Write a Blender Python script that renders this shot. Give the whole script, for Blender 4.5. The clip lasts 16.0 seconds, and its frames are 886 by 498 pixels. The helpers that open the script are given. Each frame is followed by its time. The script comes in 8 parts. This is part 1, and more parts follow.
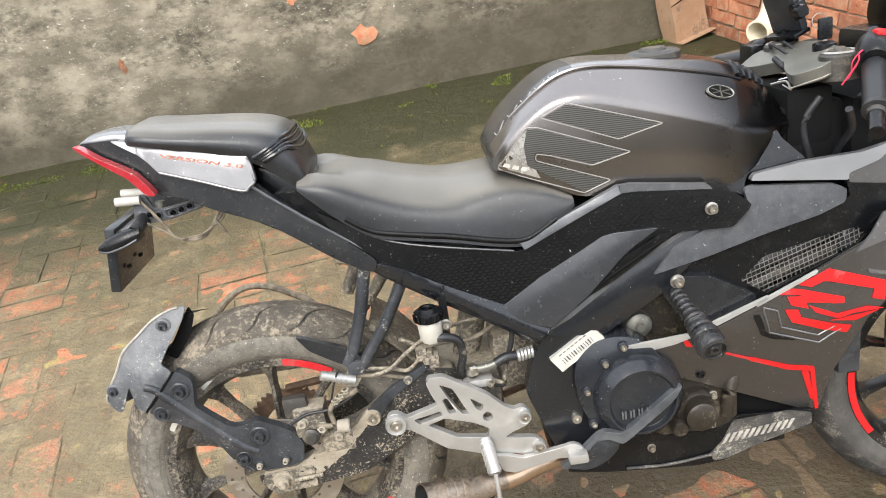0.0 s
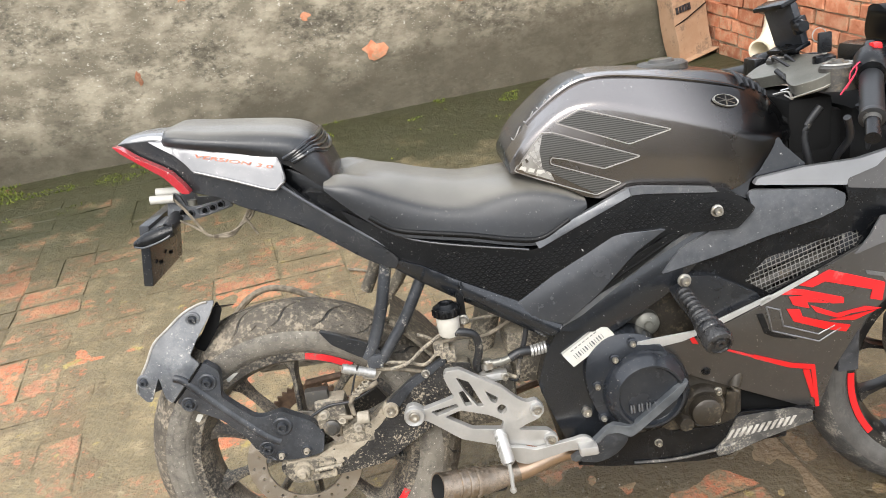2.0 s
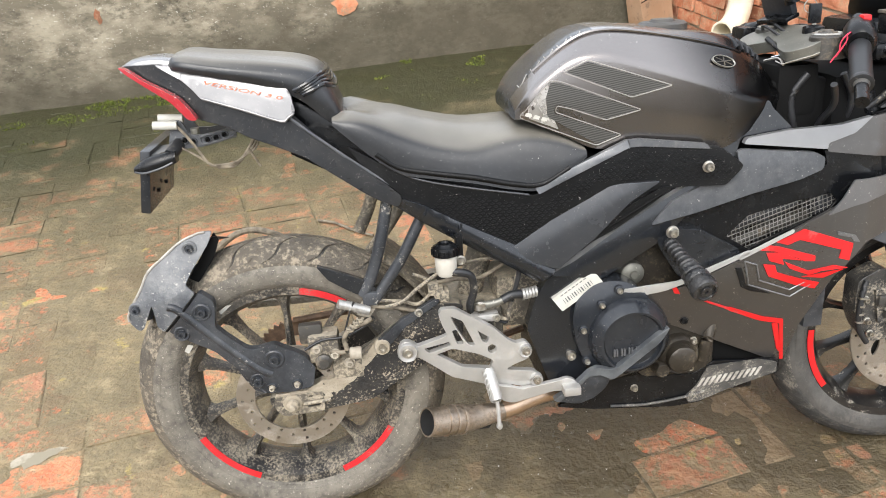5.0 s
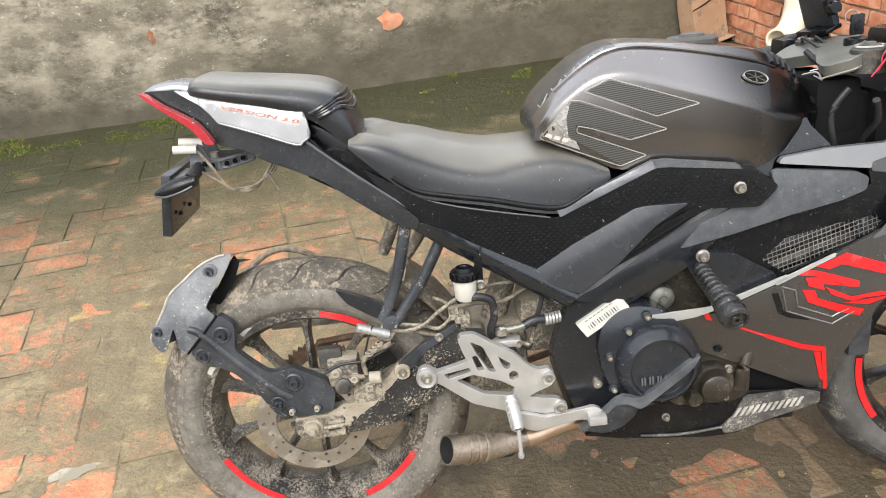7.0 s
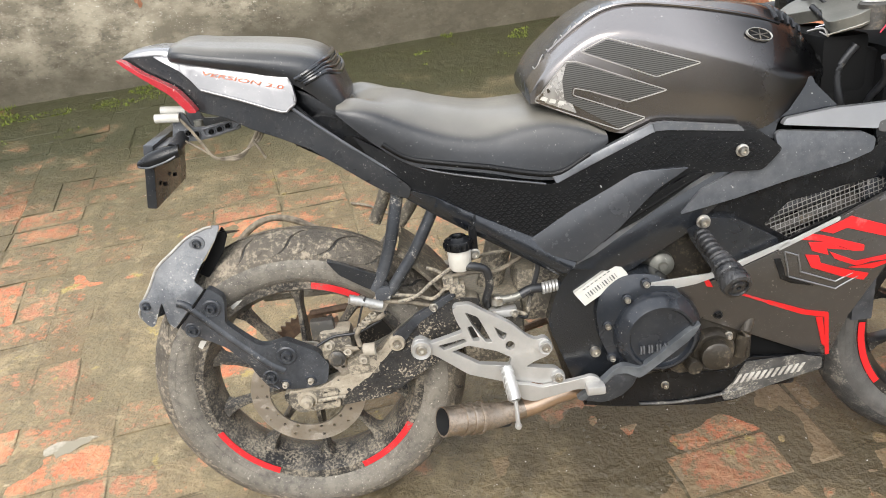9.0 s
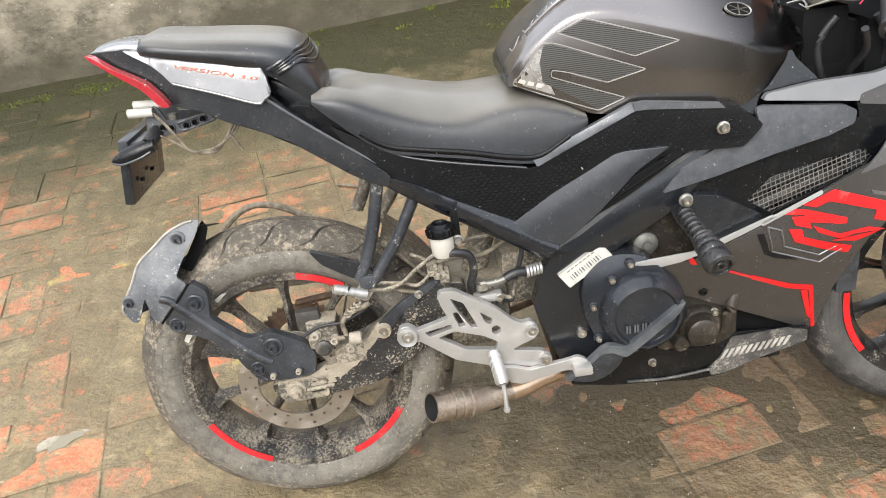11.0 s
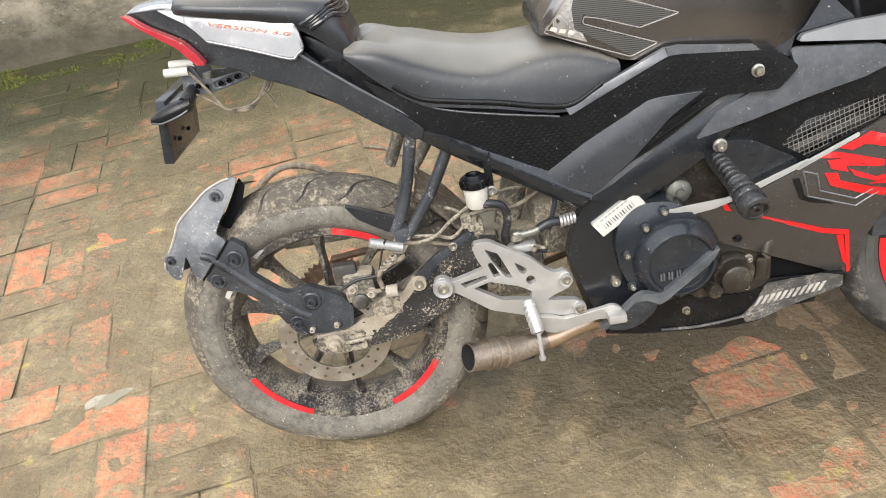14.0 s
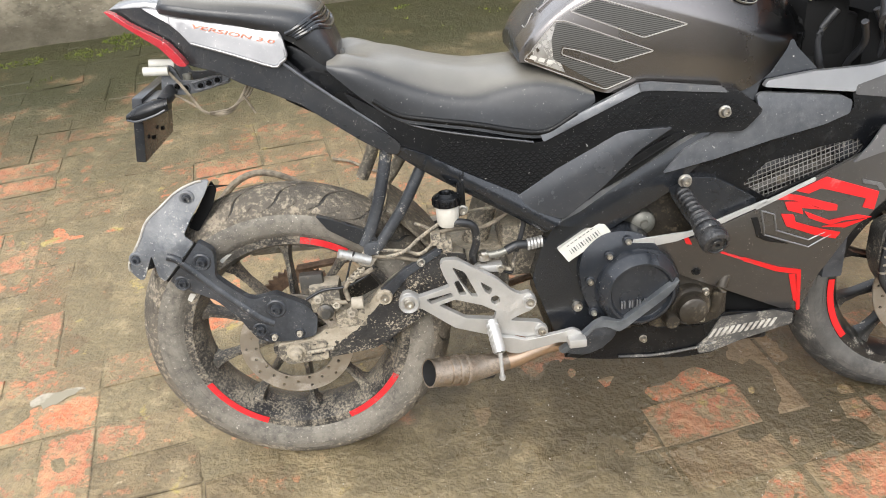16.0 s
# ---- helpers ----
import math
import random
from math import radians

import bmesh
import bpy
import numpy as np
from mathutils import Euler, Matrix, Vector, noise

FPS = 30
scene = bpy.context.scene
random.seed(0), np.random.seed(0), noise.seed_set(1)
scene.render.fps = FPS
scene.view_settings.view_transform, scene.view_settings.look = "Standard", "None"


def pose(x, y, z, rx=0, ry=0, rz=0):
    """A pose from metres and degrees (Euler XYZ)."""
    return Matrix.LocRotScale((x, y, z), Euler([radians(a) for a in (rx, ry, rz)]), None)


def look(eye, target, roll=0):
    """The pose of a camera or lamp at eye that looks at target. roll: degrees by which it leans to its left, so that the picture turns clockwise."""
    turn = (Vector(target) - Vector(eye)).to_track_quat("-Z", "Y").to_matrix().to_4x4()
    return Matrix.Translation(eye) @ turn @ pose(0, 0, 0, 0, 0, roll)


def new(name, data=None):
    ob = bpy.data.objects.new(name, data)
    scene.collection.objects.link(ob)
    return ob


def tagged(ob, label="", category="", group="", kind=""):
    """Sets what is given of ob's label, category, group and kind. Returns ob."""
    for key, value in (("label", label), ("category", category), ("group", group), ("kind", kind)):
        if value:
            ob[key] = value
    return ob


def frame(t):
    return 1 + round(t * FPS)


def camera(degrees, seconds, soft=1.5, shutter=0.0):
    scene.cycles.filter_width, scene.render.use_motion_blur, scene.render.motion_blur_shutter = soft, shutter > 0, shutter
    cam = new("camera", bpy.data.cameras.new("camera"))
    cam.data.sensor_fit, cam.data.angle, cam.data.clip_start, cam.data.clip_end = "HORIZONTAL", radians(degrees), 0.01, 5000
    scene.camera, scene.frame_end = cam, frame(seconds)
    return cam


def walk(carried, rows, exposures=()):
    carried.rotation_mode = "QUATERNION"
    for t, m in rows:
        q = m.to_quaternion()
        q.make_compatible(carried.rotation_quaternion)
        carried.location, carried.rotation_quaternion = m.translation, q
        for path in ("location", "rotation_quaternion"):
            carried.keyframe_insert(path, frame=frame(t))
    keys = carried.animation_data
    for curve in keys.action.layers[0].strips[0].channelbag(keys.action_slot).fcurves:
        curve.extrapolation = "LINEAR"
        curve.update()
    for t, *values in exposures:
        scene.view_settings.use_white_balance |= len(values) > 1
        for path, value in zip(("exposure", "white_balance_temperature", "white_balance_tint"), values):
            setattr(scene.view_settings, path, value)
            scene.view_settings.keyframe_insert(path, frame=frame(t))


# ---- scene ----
cam = camera(60.8, 16.0, soft=0.95)
PATH = [
    (0, (0.255, 0.121, 1.363), (0.065, 1.838, 0.355), -8.8),
    (0.5, (0.245, -0.003, 1.356), (0.145, 1.721, 0.348), -7.3),
    (1, (0.23, -0.096, 1.369), (0.389, 1.63, 0.371), -4.7),
    (1.2, (0.227, -0.105, 1.375), (0.313, 1.632, 0.387), -6.6),
    (1.5, (0.215, -0.05, 1.372), (0.16, 1.696, 0.4), -8.3),
    (2, (0.229, 0.047, 1.37), (0.039, 1.788, 0.403), -8.2),
    (2.5, (0.176, 0.061, 1.348), (0.023, 1.768, 0.318), -6.1),
    (3, (0.148, 0.044, 1.346), (0.028, 1.755, 0.318), -5.8),
    (3.5, (0.123, 0.045, 1.352), (0.041, 1.769, 0.342), -5.8),
    (4, (0.101, 0.011, 1.346), (0.088, 1.716, 0.301), -4.1),
    (4.2, (0.099, -0.012, 1.344), (0.054, 1.694, 0.302), -2.5),
    (6.3, (0.159, -0.006, 1.357), (0.13, 1.697, 0.308), -4.2),
    (6.5, (0.154, 0.007, 1.357), (0.109, 1.724, 0.333), -4.3),
    (7, (0.188, 0.029, 1.35), (0.001, 1.743, 0.337), -5.4),
    (7.5, (0.208, 0.056, 1.34), (-0.043, 1.742, 0.293), -6.2),
    (8, (0.201, 0.072, 1.339), (-0.041, 1.733, 0.252), -6.5),
    (8.5, (0.204, 0.073, 1.338), (-0.011, 1.728, 0.235), -6.0),
    (9, (0.195, 0.067, 1.339), (0.006, 1.729, 0.242), -6.3),
    (9.2, (0.195, 0.068, 1.334), (0.021, 1.731, 0.237), -6.5),
    (11.3, (0.215, 0.092, 1.358), (0.028, 1.7, 0.184), -8.5),
    (11.5, (0.188, 0.076, 1.351), (-0.065, 1.673, 0.172), -7.9),
    (12, (0.119, 0.049, 1.349), (-0.18, 1.623, 0.153), -9.1),
    (12.5, (0.143, 0.041, 1.357), (-0.121, 1.62, 0.159), -10.3),
    (13, (0.173, 0.056, 1.357), (-0.093, 1.645, 0.172), -10.2),
    (13.5, (0.18, 0.057, 1.349), (-0.116, 1.632, 0.153), -10.6),
    (14, (0.195, 0.061, 1.346), (-0.051, 1.624, 0.123), -10.9),
    (14.5, (0.211, 0.07, 1.348), (0.099, 1.635, 0.106), -9.6),
    (15, (0.18, 0.066, 1.36), (0.058, 1.647, 0.142), -7.3),
    (15.5, (0.163, 0.048, 1.348), (-0.026, 1.65, 0.165), -5.4),
    (16, (0.173, 0.043, 1.355), (0.047, 1.641, 0.16), -4.7),
]
walk(cam, [(t, look(eye, target, roll)) for t, eye, target, roll in PATH])

# ---- light ----
world = bpy.data.worlds.new("world")
scene.world = world
world.use_nodes = True
wn = world.node_tree
sky = wn.nodes.new("ShaderNodeTexSky")
sky.sky_type, sky.sun_disc = "NISHITA", False
sky.sun_elevation, sky.sun_rotation = radians(48), radians(200)
sky.air_density, sky.dust_density, sky.ozone_density = 1.0, 4.0, 1.0
haze = wn.nodes.new("ShaderNodeMixRGB")
haze.inputs[0].default_value = 0.75
haze.inputs[2].default_value = (8.8, 9.2, 9.8, 1)
wn.links.new(sky.outputs[0], haze.inputs[1])
wn.links.new(haze.outputs[0], wn.nodes["Background"].inputs[0])
wn.nodes["Background"].inputs[1].default_value = 0.15
sun = new("sun", bpy.data.lights.new("sun", "SUN"))
sun.data.energy, sun.data.angle, sun.data.color = 1.9, radians(35), (1.0, 0.97, 0.92)
sun.matrix_world = look((0, 0, 0), (0.25, 0.85, -1.0))
scene.view_settings.exposure = 0.88


# ---- materials ----
def material(name, color, rough=0.5, metal=0.0, second=None, scale=12.0, spread=(0.4, 0.65), bump=0.0, bump_scale=80.0,
             dirt=None, dirt_scale=6.0, dirt_spread=(0.52, 0.66), dirt_rough=0.9, dirt_fine=0.5, speckle=None, speckle_scale=160.0, speckle_cut=0.72, rough_var=0.0, random_tint=0.0, coat=0.0,
             spec=0.5, sheen=0.0, world_space=False, stretch=None, film=0.0, film_color=(0.30, 0.285, 0.26)):
    m = bpy.data.materials.new(name)
    m.use_nodes = True
    nt = m.node_tree
    n, k = nt.nodes, nt.links
    b = n["Principled BSDF"]
    b.inputs["Roughness"].default_value, b.inputs["Metallic"].default_value = rough, metal
    b.inputs["Coat Weight"].default_value = coat
    b.inputs["Specular IOR Level"].default_value = spec
    coords = n.new("ShaderNodeNewGeometry").outputs["Position"] if world_space else n.new("ShaderNodeTexCoord").outputs["Object"]
    if stretch:
        vm = n.new("ShaderNodeVectorMath")
        vm.operation = "MULTIPLY"
        vm.inputs[1].default_value = stretch
        k.new(coords, vm.inputs[0])
        coords = vm.outputs[0]
    if sheen:
        b.inputs["Sheen Weight"].default_value, b.inputs["Sheen Roughness"].default_value = sheen, 0.4
        b.inputs["Sheen Tint"].default_value = (1.0, 0.95, 0.87, 1)

    def noise_of(sc, lo, hi, detail=6.0, fine=0.0):
        t = n.new("ShaderNodeTexNoise")
        t.inputs["Scale"].default_value, t.inputs["Detail"].default_value, t.inputs["Roughness"].default_value = sc, detail, 0.62
        k.new(coords, t.inputs["Vector"])
        value = t.outputs["Fac"]
        if fine:
            t2 = n.new("ShaderNodeTexNoise")
            t2.inputs["Scale"].default_value, t2.inputs["Detail"].default_value, t2.inputs["Roughness"].default_value = sc * 8.5, 6.0, 0.7
            k.new(coords, t2.inputs["Vector"])
            ma = n.new("ShaderNodeMath")
            ma.operation = "MULTIPLY_ADD"
            ma.inputs[1].default_value = fine
            k.new(t2.outputs["Fac"], ma.inputs[0])
            sb = n.new("ShaderNodeMath")
            sb.operation = "SUBTRACT"
            sb.inputs[1].default_value = fine * 0.5
            k.new(value, sb.inputs[0])
            k.new(sb.outputs[0], ma.inputs[2])
            value = ma.outputs[0]
        r = n.new("ShaderNodeMapRange")
        r.inputs[1].default_value, r.inputs[2].default_value = lo, hi
        k.new(value, r.inputs[0])
        return r.outputs[0]

    def blend(fac, a, c, amount=1.0):
        x = n.new("ShaderNodeMix")
        x.data_type = "RGBA"
        if amount < 1:
            f = n.new("ShaderNodeMath")
            f.operation = "MULTIPLY"
            f.inputs[1].default_value = amount
            k.new(fac, f.inputs[0])
            fac = f.outputs[0]
        k.new(fac, x.inputs[0])
        for s_, v in ((x.inputs[6], a), (x.inputs[7], c)):
            if isinstance(v, tuple):
                s_.default_value = (*v, 1)
            else:
                k.new(v, s_)
        return x.outputs[2]

    second = second or tuple(min(1, c * 1.25) for c in color)
    col = blend(noise_of(scale, *spread), color, second)
    if random_tint:
        oi = n.new("ShaderNodeObjectInfo")
        h = n.new("ShaderNodeHueSaturation")
        r = n.new("ShaderNodeMapRange")
        r.inputs[3].default_value, r.inputs[4].default_value = 1 - random_tint, 1 + random_tint
        k.new(oi.outputs["Random"], r.inputs[0])
        k.new(r.outputs[0], h.inputs["Value"])
        k.new(col, h.inputs["Color"])
        col = h.outputs[0]
    rough_out = None
    if dirt:
        f = noise_of(dirt_scale, *dirt_spread, 9.0, dirt_fine)
        col = blend(f, col, dirt)
        r = n.new("ShaderNodeMapRange")
        r.inputs[3].default_value, r.inputs[4].default_value = rough, dirt_rough
        k.new(f, r.inputs[0])
        rough_out = r.outputs[0]
        if metal:
            q = n.new("ShaderNodeMapRange")
            q.inputs[3].default_value, q.inputs[4].default_value = metal, 0.0
            k.new(f, q.inputs[0])
            k.new(q.outputs[0], b.inputs["Metallic"])
    elif rough_var:
        r = n.new("ShaderNodeMapRange")
        r.inputs[3].default_value, r.inputs[4].default_value = max(0.02, rough - rough_var), rough + rough_var
        k.new(noise_of(scale * 1.7, 0.35, 0.65), r.inputs[0])
        rough_out = r.outputs[0]
    if film:
        # thin dried film of dust: broad smears broken up by fine grain
        col = blend(noise_of(4.5, 0.42, 0.74, 9.0, 0.7), col, film_color, film)
        col = blend(noise_of(60.0, 0.56, 0.78, 7.0, 0.4), col, film_color, film * 1.2)
    if speckle:
        col = blend(noise_of(speckle_scale * 2.6, speckle_cut, speckle_cut + 0.04, 1.0), col, speckle, 0.55)
        col = blend(noise_of(speckle_scale, speckle_cut, speckle_cut + 0.03, 2.0), col, speckle)
    if rough_out:
        k.new(rough_out, b.inputs["Roughness"])
    k.new(col, b.inputs["Base Color"])
    if bump:
        bp = n.new("ShaderNodeBump")
        bp.inputs["Strength"].default_value, bp.inputs["Distance"].default_value = bump, 0.004
        k.new(noise_of(bump_scale, 0.2, 0.8, 8.0), bp.inputs["Height"])
        k.new(bp.outputs[0], b.inputs["Normal"])
    return m


M = dict(
    tyre=material("tyre_rubber", (0.13, 0.117, 0.097), 0.75, second=(0.205, 0.187, 0.155), scale=20, spread=(0.35, 0.68), dirt=(0.065, 0.060, 0.052), dirt_scale=7, dirt_fine=1.2, dirt_spread=(0.46, 0.82), speckle=(0.42, 0.385, 0.32), speckle_cut=0.68, bump=0.45, bump_scale=120),
    tread=material("tread_rubber", (0.075, 0.066, 0.053), 0.8, second=(0.14, 0.12, 0.093), scale=14, spread=(0.38, 0.62), dirt=(0.30, 0.255, 0.192), dirt_scale=12, dirt_fine=1.6, dirt_spread=(0.52, 0.74), bump=1.0, bump_scale=90),
    tread_washed_groove=material("washed_tread_groove_shade", (0.028, 0.027, 0.026), 0.75, second=(0.055, 0.052, 0.047), scale=30, dirt=(0.17, 0.155, 0.13), dirt_scale=30, dirt_fine=1.0, dirt_spread=(0.56, 0.72), bump=0.8, bump_scale=140),
    film=material("scuffed_film_sky_glint", (0.5, 0.485, 0.46), 0.26, metal=0.55, second=(0.33, 0.315, 0.295), scale=34, rough_var=0.1, speckle=(0.5, 0.48, 0.45), speckle_cut=0.73),
    relief=material("moulded_relief", (0.003, 0.0033, 0.0038), 0.5, second=(0.0055, 0.0059, 0.0066), scale=8, spec=0.3),
    rim=material("rim_black", (0.014, 0.014, 0.015), 0.36, second=(0.07, 0.063, 0.054), scale=13, dirt=(0.27, 0.235, 0.18), dirt_scale=24, dirt_fine=1.9, dirt_spread=(0.42, 0.82), bump=0.4, bump_scale=110),
    rim_clean=material("rim_black_washed", (0.008, 0.008, 0.0085), 0.3, second=(0.02, 0.019, 0.017), scale=26, dirt=(0.3, 0.28, 0.24), dirt_scale=30, dirt_fine=1.0, dirt_spread=(0.62, 0.74)),
    sidewall=material("washed_sidewall", (0.055, 0.053, 0.049), 0.65, second=(0.09, 0.086, 0.079), scale=20, dirt=(0.12, 0.11, 0.098), dirt_scale=16, dirt_spread=(0.55, 0.7), bump=0.3, bump_scale=120),
    cheek=material("dark_cheek_plastic", (0.02, 0.0205, 0.022), 0.36, second=(0.032, 0.0325, 0.034), scale=6, spec=0.4, speckle=(0.2, 0.19, 0.18)),
    red=material("red_sticker", (0.68, 0.008, 0.011), 0.42, second=(0.5, 0.012, 0.014), dirt=(0.25, 0.09, 0.08), dirt_scale=20, dirt_spread=(0.62, 0.75)),
    red_dirty=material("muddy_red_sticker", (0.5, 0.012, 0.018), 0.45, second=(0.6, 0.02, 0.026), scale=30, dirt=(0.2, 0.14, 0.115), dirt_scale=40, dirt_fine=1.0, dirt_spread=(0.58, 0.72)),
    red_gloss=material("red_lens", (0.30, 0.006, 0.014), 0.22, second=(0.36, 0.012, 0.022), film=0.08, speckle=(0.5, 0.4, 0.38), speckle_cut=0.70, coat=0.5),
    black=material("black_plastic", (0.0035, 0.0039, 0.0047), 0.26, spec=0.3, second=(0.007, 0.0078, 0.0094), scale=5, rough_var=0.1, film=0.03, speckle=(0.20, 0.19, 0.175), speckle_cut=0.73, bump=0.08, bump_scale=500),
    satin=material("satin_black_panel", (0.010, 0.0118, 0.015), 0.22, spec=0.55, second=(0.016, 0.0178, 0.0212), scale=5, rough_var=0.08, film=0.03, bump=0.10, bump_scale=10, speckle=(0.3, 0.29, 0.27), speckle_cut=0.73),
    textured=material("textured_panel", (0.0022, 0.0024, 0.0028), 0.42, spec=0.22, second=(0.004, 0.0043, 0.005), scale=7, film=0.015, speckle=(0.34, 0.33, 0.31), speckle_scale=170, speckle_cut=0.72, bump=0.15, bump_scale=260),
    charcoal=material("charcoal_paint", (0.095, 0.09, 0.087), 0.31, metal=0.7, second=(0.112, 0.106, 0.102), scale=3, rough_var=0.06, film=0.05, speckle=(0.42, 0.4, 0.37), speckle_cut=0.715, coat=0.15),
    tank=material("tank_paint", (0.225, 0.209, 0.202), 0.25, metal=0.92, second=(0.243, 0.226, 0.218), scale=2.5, rough_var=0.05, speckle=(0.5, 0.47, 0.43), speckle_cut=0.738, coat=0.2),
    silver=material("silver_paint", (0.155, 0.155, 0.16), 0.34, metal=0.6, film=0.15, film_color=(0.45, 0.44, 0.41), speckle=(0.6, 0.58, 0.54), speckle_cut=0.72, second=(0.185, 0.185, 0.19), scale=6, rough_var=0.06),
    silver_dim=material("dusky_silver_paint", (0.25, 0.25, 0.253), 0.32, metal=0.6, second=(0.3, 0.3, 0.303), scale=5, rough_var=0.06),
    spar=material("frame_paint", (0.0075, 0.009, 0.0118), 0.2, spec=0.6, second=(0.012, 0.0138, 0.017), scale=6, rough_var=0.07, film=0.025, speckle=(0.3, 0.29, 0.27), speckle_cut=0.735, bump=0.08, bump_scale=9),
    tail=material("dusty_tail_plastic", (0.006, 0.0068, 0.0082), 0.27, spec=0.25, second=(0.011, 0.012, 0.0138), scale=7, rough_var=0.07, film=0.05, speckle=(0.34, 0.32, 0.29), speckle_scale=170, speckle_cut=0.71, film_color=(0.22, 0.19, 0.15)),
    grey=material("dusty_grey_plastic", (0.045, 0.049, 0.056), 0.36, second=(0.066, 0.07, 0.078), scale=8, film=0.2, film_color=(0.27, 0.275, 0.285), speckle=(0.32, 0.31, 0.3), speckle_cut=0.725, bump=0.12, bump_scale=220),
    mudguard=material("muddy_plastic", (0.065, 0.071, 0.081), 0.45, second=(0.115, 0.121, 0.13), scale=9, film=0.28, film_color=(0.34, 0.335, 0.32), dirt=(0.38, 0.365, 0.335), dirt_scale=13, dirt_fine=1.5, dirt_spread=(0.64, 0.8), speckle=(0.42, 0.41, 0.38), speckle_cut=0.725, bump=0.25, bump_scale=120),
    arm=material("black_muddy_plastic", (0.012, 0.0145, 0.019), 0.4, second=(0.032, 0.036, 0.043), scale=12, film=0.12, film_color=(0.30, 0.30, 0.30), dirt=(0.34, 0.32, 0.28), dirt_scale=20, dirt_fine=1.0, dirt_spread=(0.66, 0.76), speckle=(0.4, 0.38, 0.34), speckle_cut=0.722, bump=0.1, bump_scale=220),
    swing=material("swingarm_steel", (0.013, 0.013, 0.014), 0.42, second=(0.035, 0.033, 0.03), scale=16, dirt=(0.34, 0.295, 0.225), dirt_scale=24, dirt_fine=1.8, dirt_spread=(0.6, 0.78), bump=0.5, bump_scale=150),
    muddy=material("mud_caked_metal", (0.07, 0.062, 0.051), 0.6, second=(0.15, 0.131, 0.1), scale=22, dirt=(0.36, 0.312, 0.235), dirt_scale=17, dirt_fine=1.5, dirt_spread=(0.46, 0.72), bump=0.6, bump_scale=120),
    seat=material("seat_vinyl", (0.010, 0.0110, 0.013), 0.34, second=(0.018, 0.0195, 0.0225), scale=6, rough_var=0.06, spec=0.5, sheen=0.03, film=0.03, speckle=(0.25, 0.24, 0.22), speckle_cut=0.725, bump=0.1, bump_scale=900),
    alu=material("cast_aluminium", (0.4, 0.392, 0.375), 0.36, metal=0.55, second=(0.48, 0.47, 0.45), scale=18, dirt=(0.46, 0.42, 0.36), dirt_scale=22, dirt_spread=(0.6, 0.8), bump=0.1, bump_scale=300),
    steel=material("bolt_steel", (0.5, 0.48, 0.44), 0.35, metal=0.9, second=(0.36, 0.33, 0.28), scale=60),
    disc=material("brake_disc_steel", (0.38, 0.35, 0.31), 0.36, metal=0.85, second=(0.36, 0.32, 0.27), scale=20, dirt=(0.24, 0.2, 0.15), dirt_scale=14, dirt_spread=(0.5, 0.66)),
    chrome=material("chrome", (0.75, 0.75, 0.76), 0.14, metal=1.0, second=(0.6, 0.6, 0.6), scale=30),
    exhaust=material("exhaust_steel", (0.26, 0.235, 0.205), 0.28, metal=0.9, second=(0.38, 0.29, 0.21), scale=9, spread=(0.35, 0.7), dirt=(0.12, 0.095, 0.07), dirt_scale=18, dirt_fine=0.9, dirt_spread=(0.46, 0.74)),
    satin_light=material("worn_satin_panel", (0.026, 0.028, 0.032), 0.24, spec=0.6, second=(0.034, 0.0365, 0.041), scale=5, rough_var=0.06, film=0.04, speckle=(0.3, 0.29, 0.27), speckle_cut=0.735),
    copper=material("heat_tinted_steel", (0.62, 0.44, 0.31), 0.33, metal=0.9, second=(0.4, 0.3, 0.22), scale=12),
    pale_mud=material("pale_dried_mud", (0.3, 0.265, 0.21), 0.8, second=(0.38, 0.345, 0.28), scale=40, bump=0.4, bump_scale=200),
    crust=material("mud_crust", (0.36, 0.315, 0.242), 0.85, second=(0.27, 0.232, 0.172), scale=24, dirt=(0.06, 0.054, 0.046), dirt_scale=34, dirt_fine=1.5, dirt_spread=(0.68, 0.8), bump=0.8, bump_scale=130),
    dustprint=material("worn_print", (0.42, 0.4, 0.36), 0.6, second=(0.24, 0.225, 0.195), scale=40),
    alu_dull=material("dull_casting", (0.15, 0.148, 0.128), 0.42, metal=0.5, second=(0.2, 0.196, 0.17), scale=14, film=0.2, speckle=(0.4, 0.38, 0.33), speckle_cut=0.70),
    trim=material("worn_trim", (0.085, 0.089, 0.096), 0.3, metal=0.3, second=(0.125, 0.129, 0.137), scale=9, film=0.2, speckle=(0.4, 0.38, 0.35), speckle_cut=0.72),
    caliper=material("muddy_caliper", (0.02, 0.02, 0.021), 0.35, second=(0.05, 0.048, 0.044), scale=20, dirt=(0.30, 0.265, 0.21), dirt_scale=24, dirt_fine=1.2, dirt_spread=(0.52, 0.76), bump=0.3, bump_scale=150),
    bore=material("exhaust_bore_black", (0.01, 0.01, 0.01), 0.9),
    engine=material("engine_cover_paint", (0.012, 0.0142, 0.0182), 0.24, second=(0.02, 0.0228, 0.0282), scale=6, rough_var=0.08, film=0.04, speckle=(0.3, 0.28, 0.24), speckle_cut=0.73),
    engine_metal=material("engine_casting", (0.06, 0.058, 0.054), 0.45, metal=0.4, second=(0.075, 0.069, 0.06), scale=20, dirt=(0.13, 0.11, 0.083), dirt_scale=22, dirt_spread=(0.54, 0.64), bump=0.3),
    # near-black carries the shade of gaps, slots and filler blocks
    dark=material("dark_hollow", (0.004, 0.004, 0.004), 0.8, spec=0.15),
    rubber=material("hose_rubber", (0.014, 0.0145, 0.016), 0.42, dirt=(0.2, 0.18, 0.145), dirt_scale=34, dirt_fine=0.9, dirt_spread=(0.64, 0.8)),
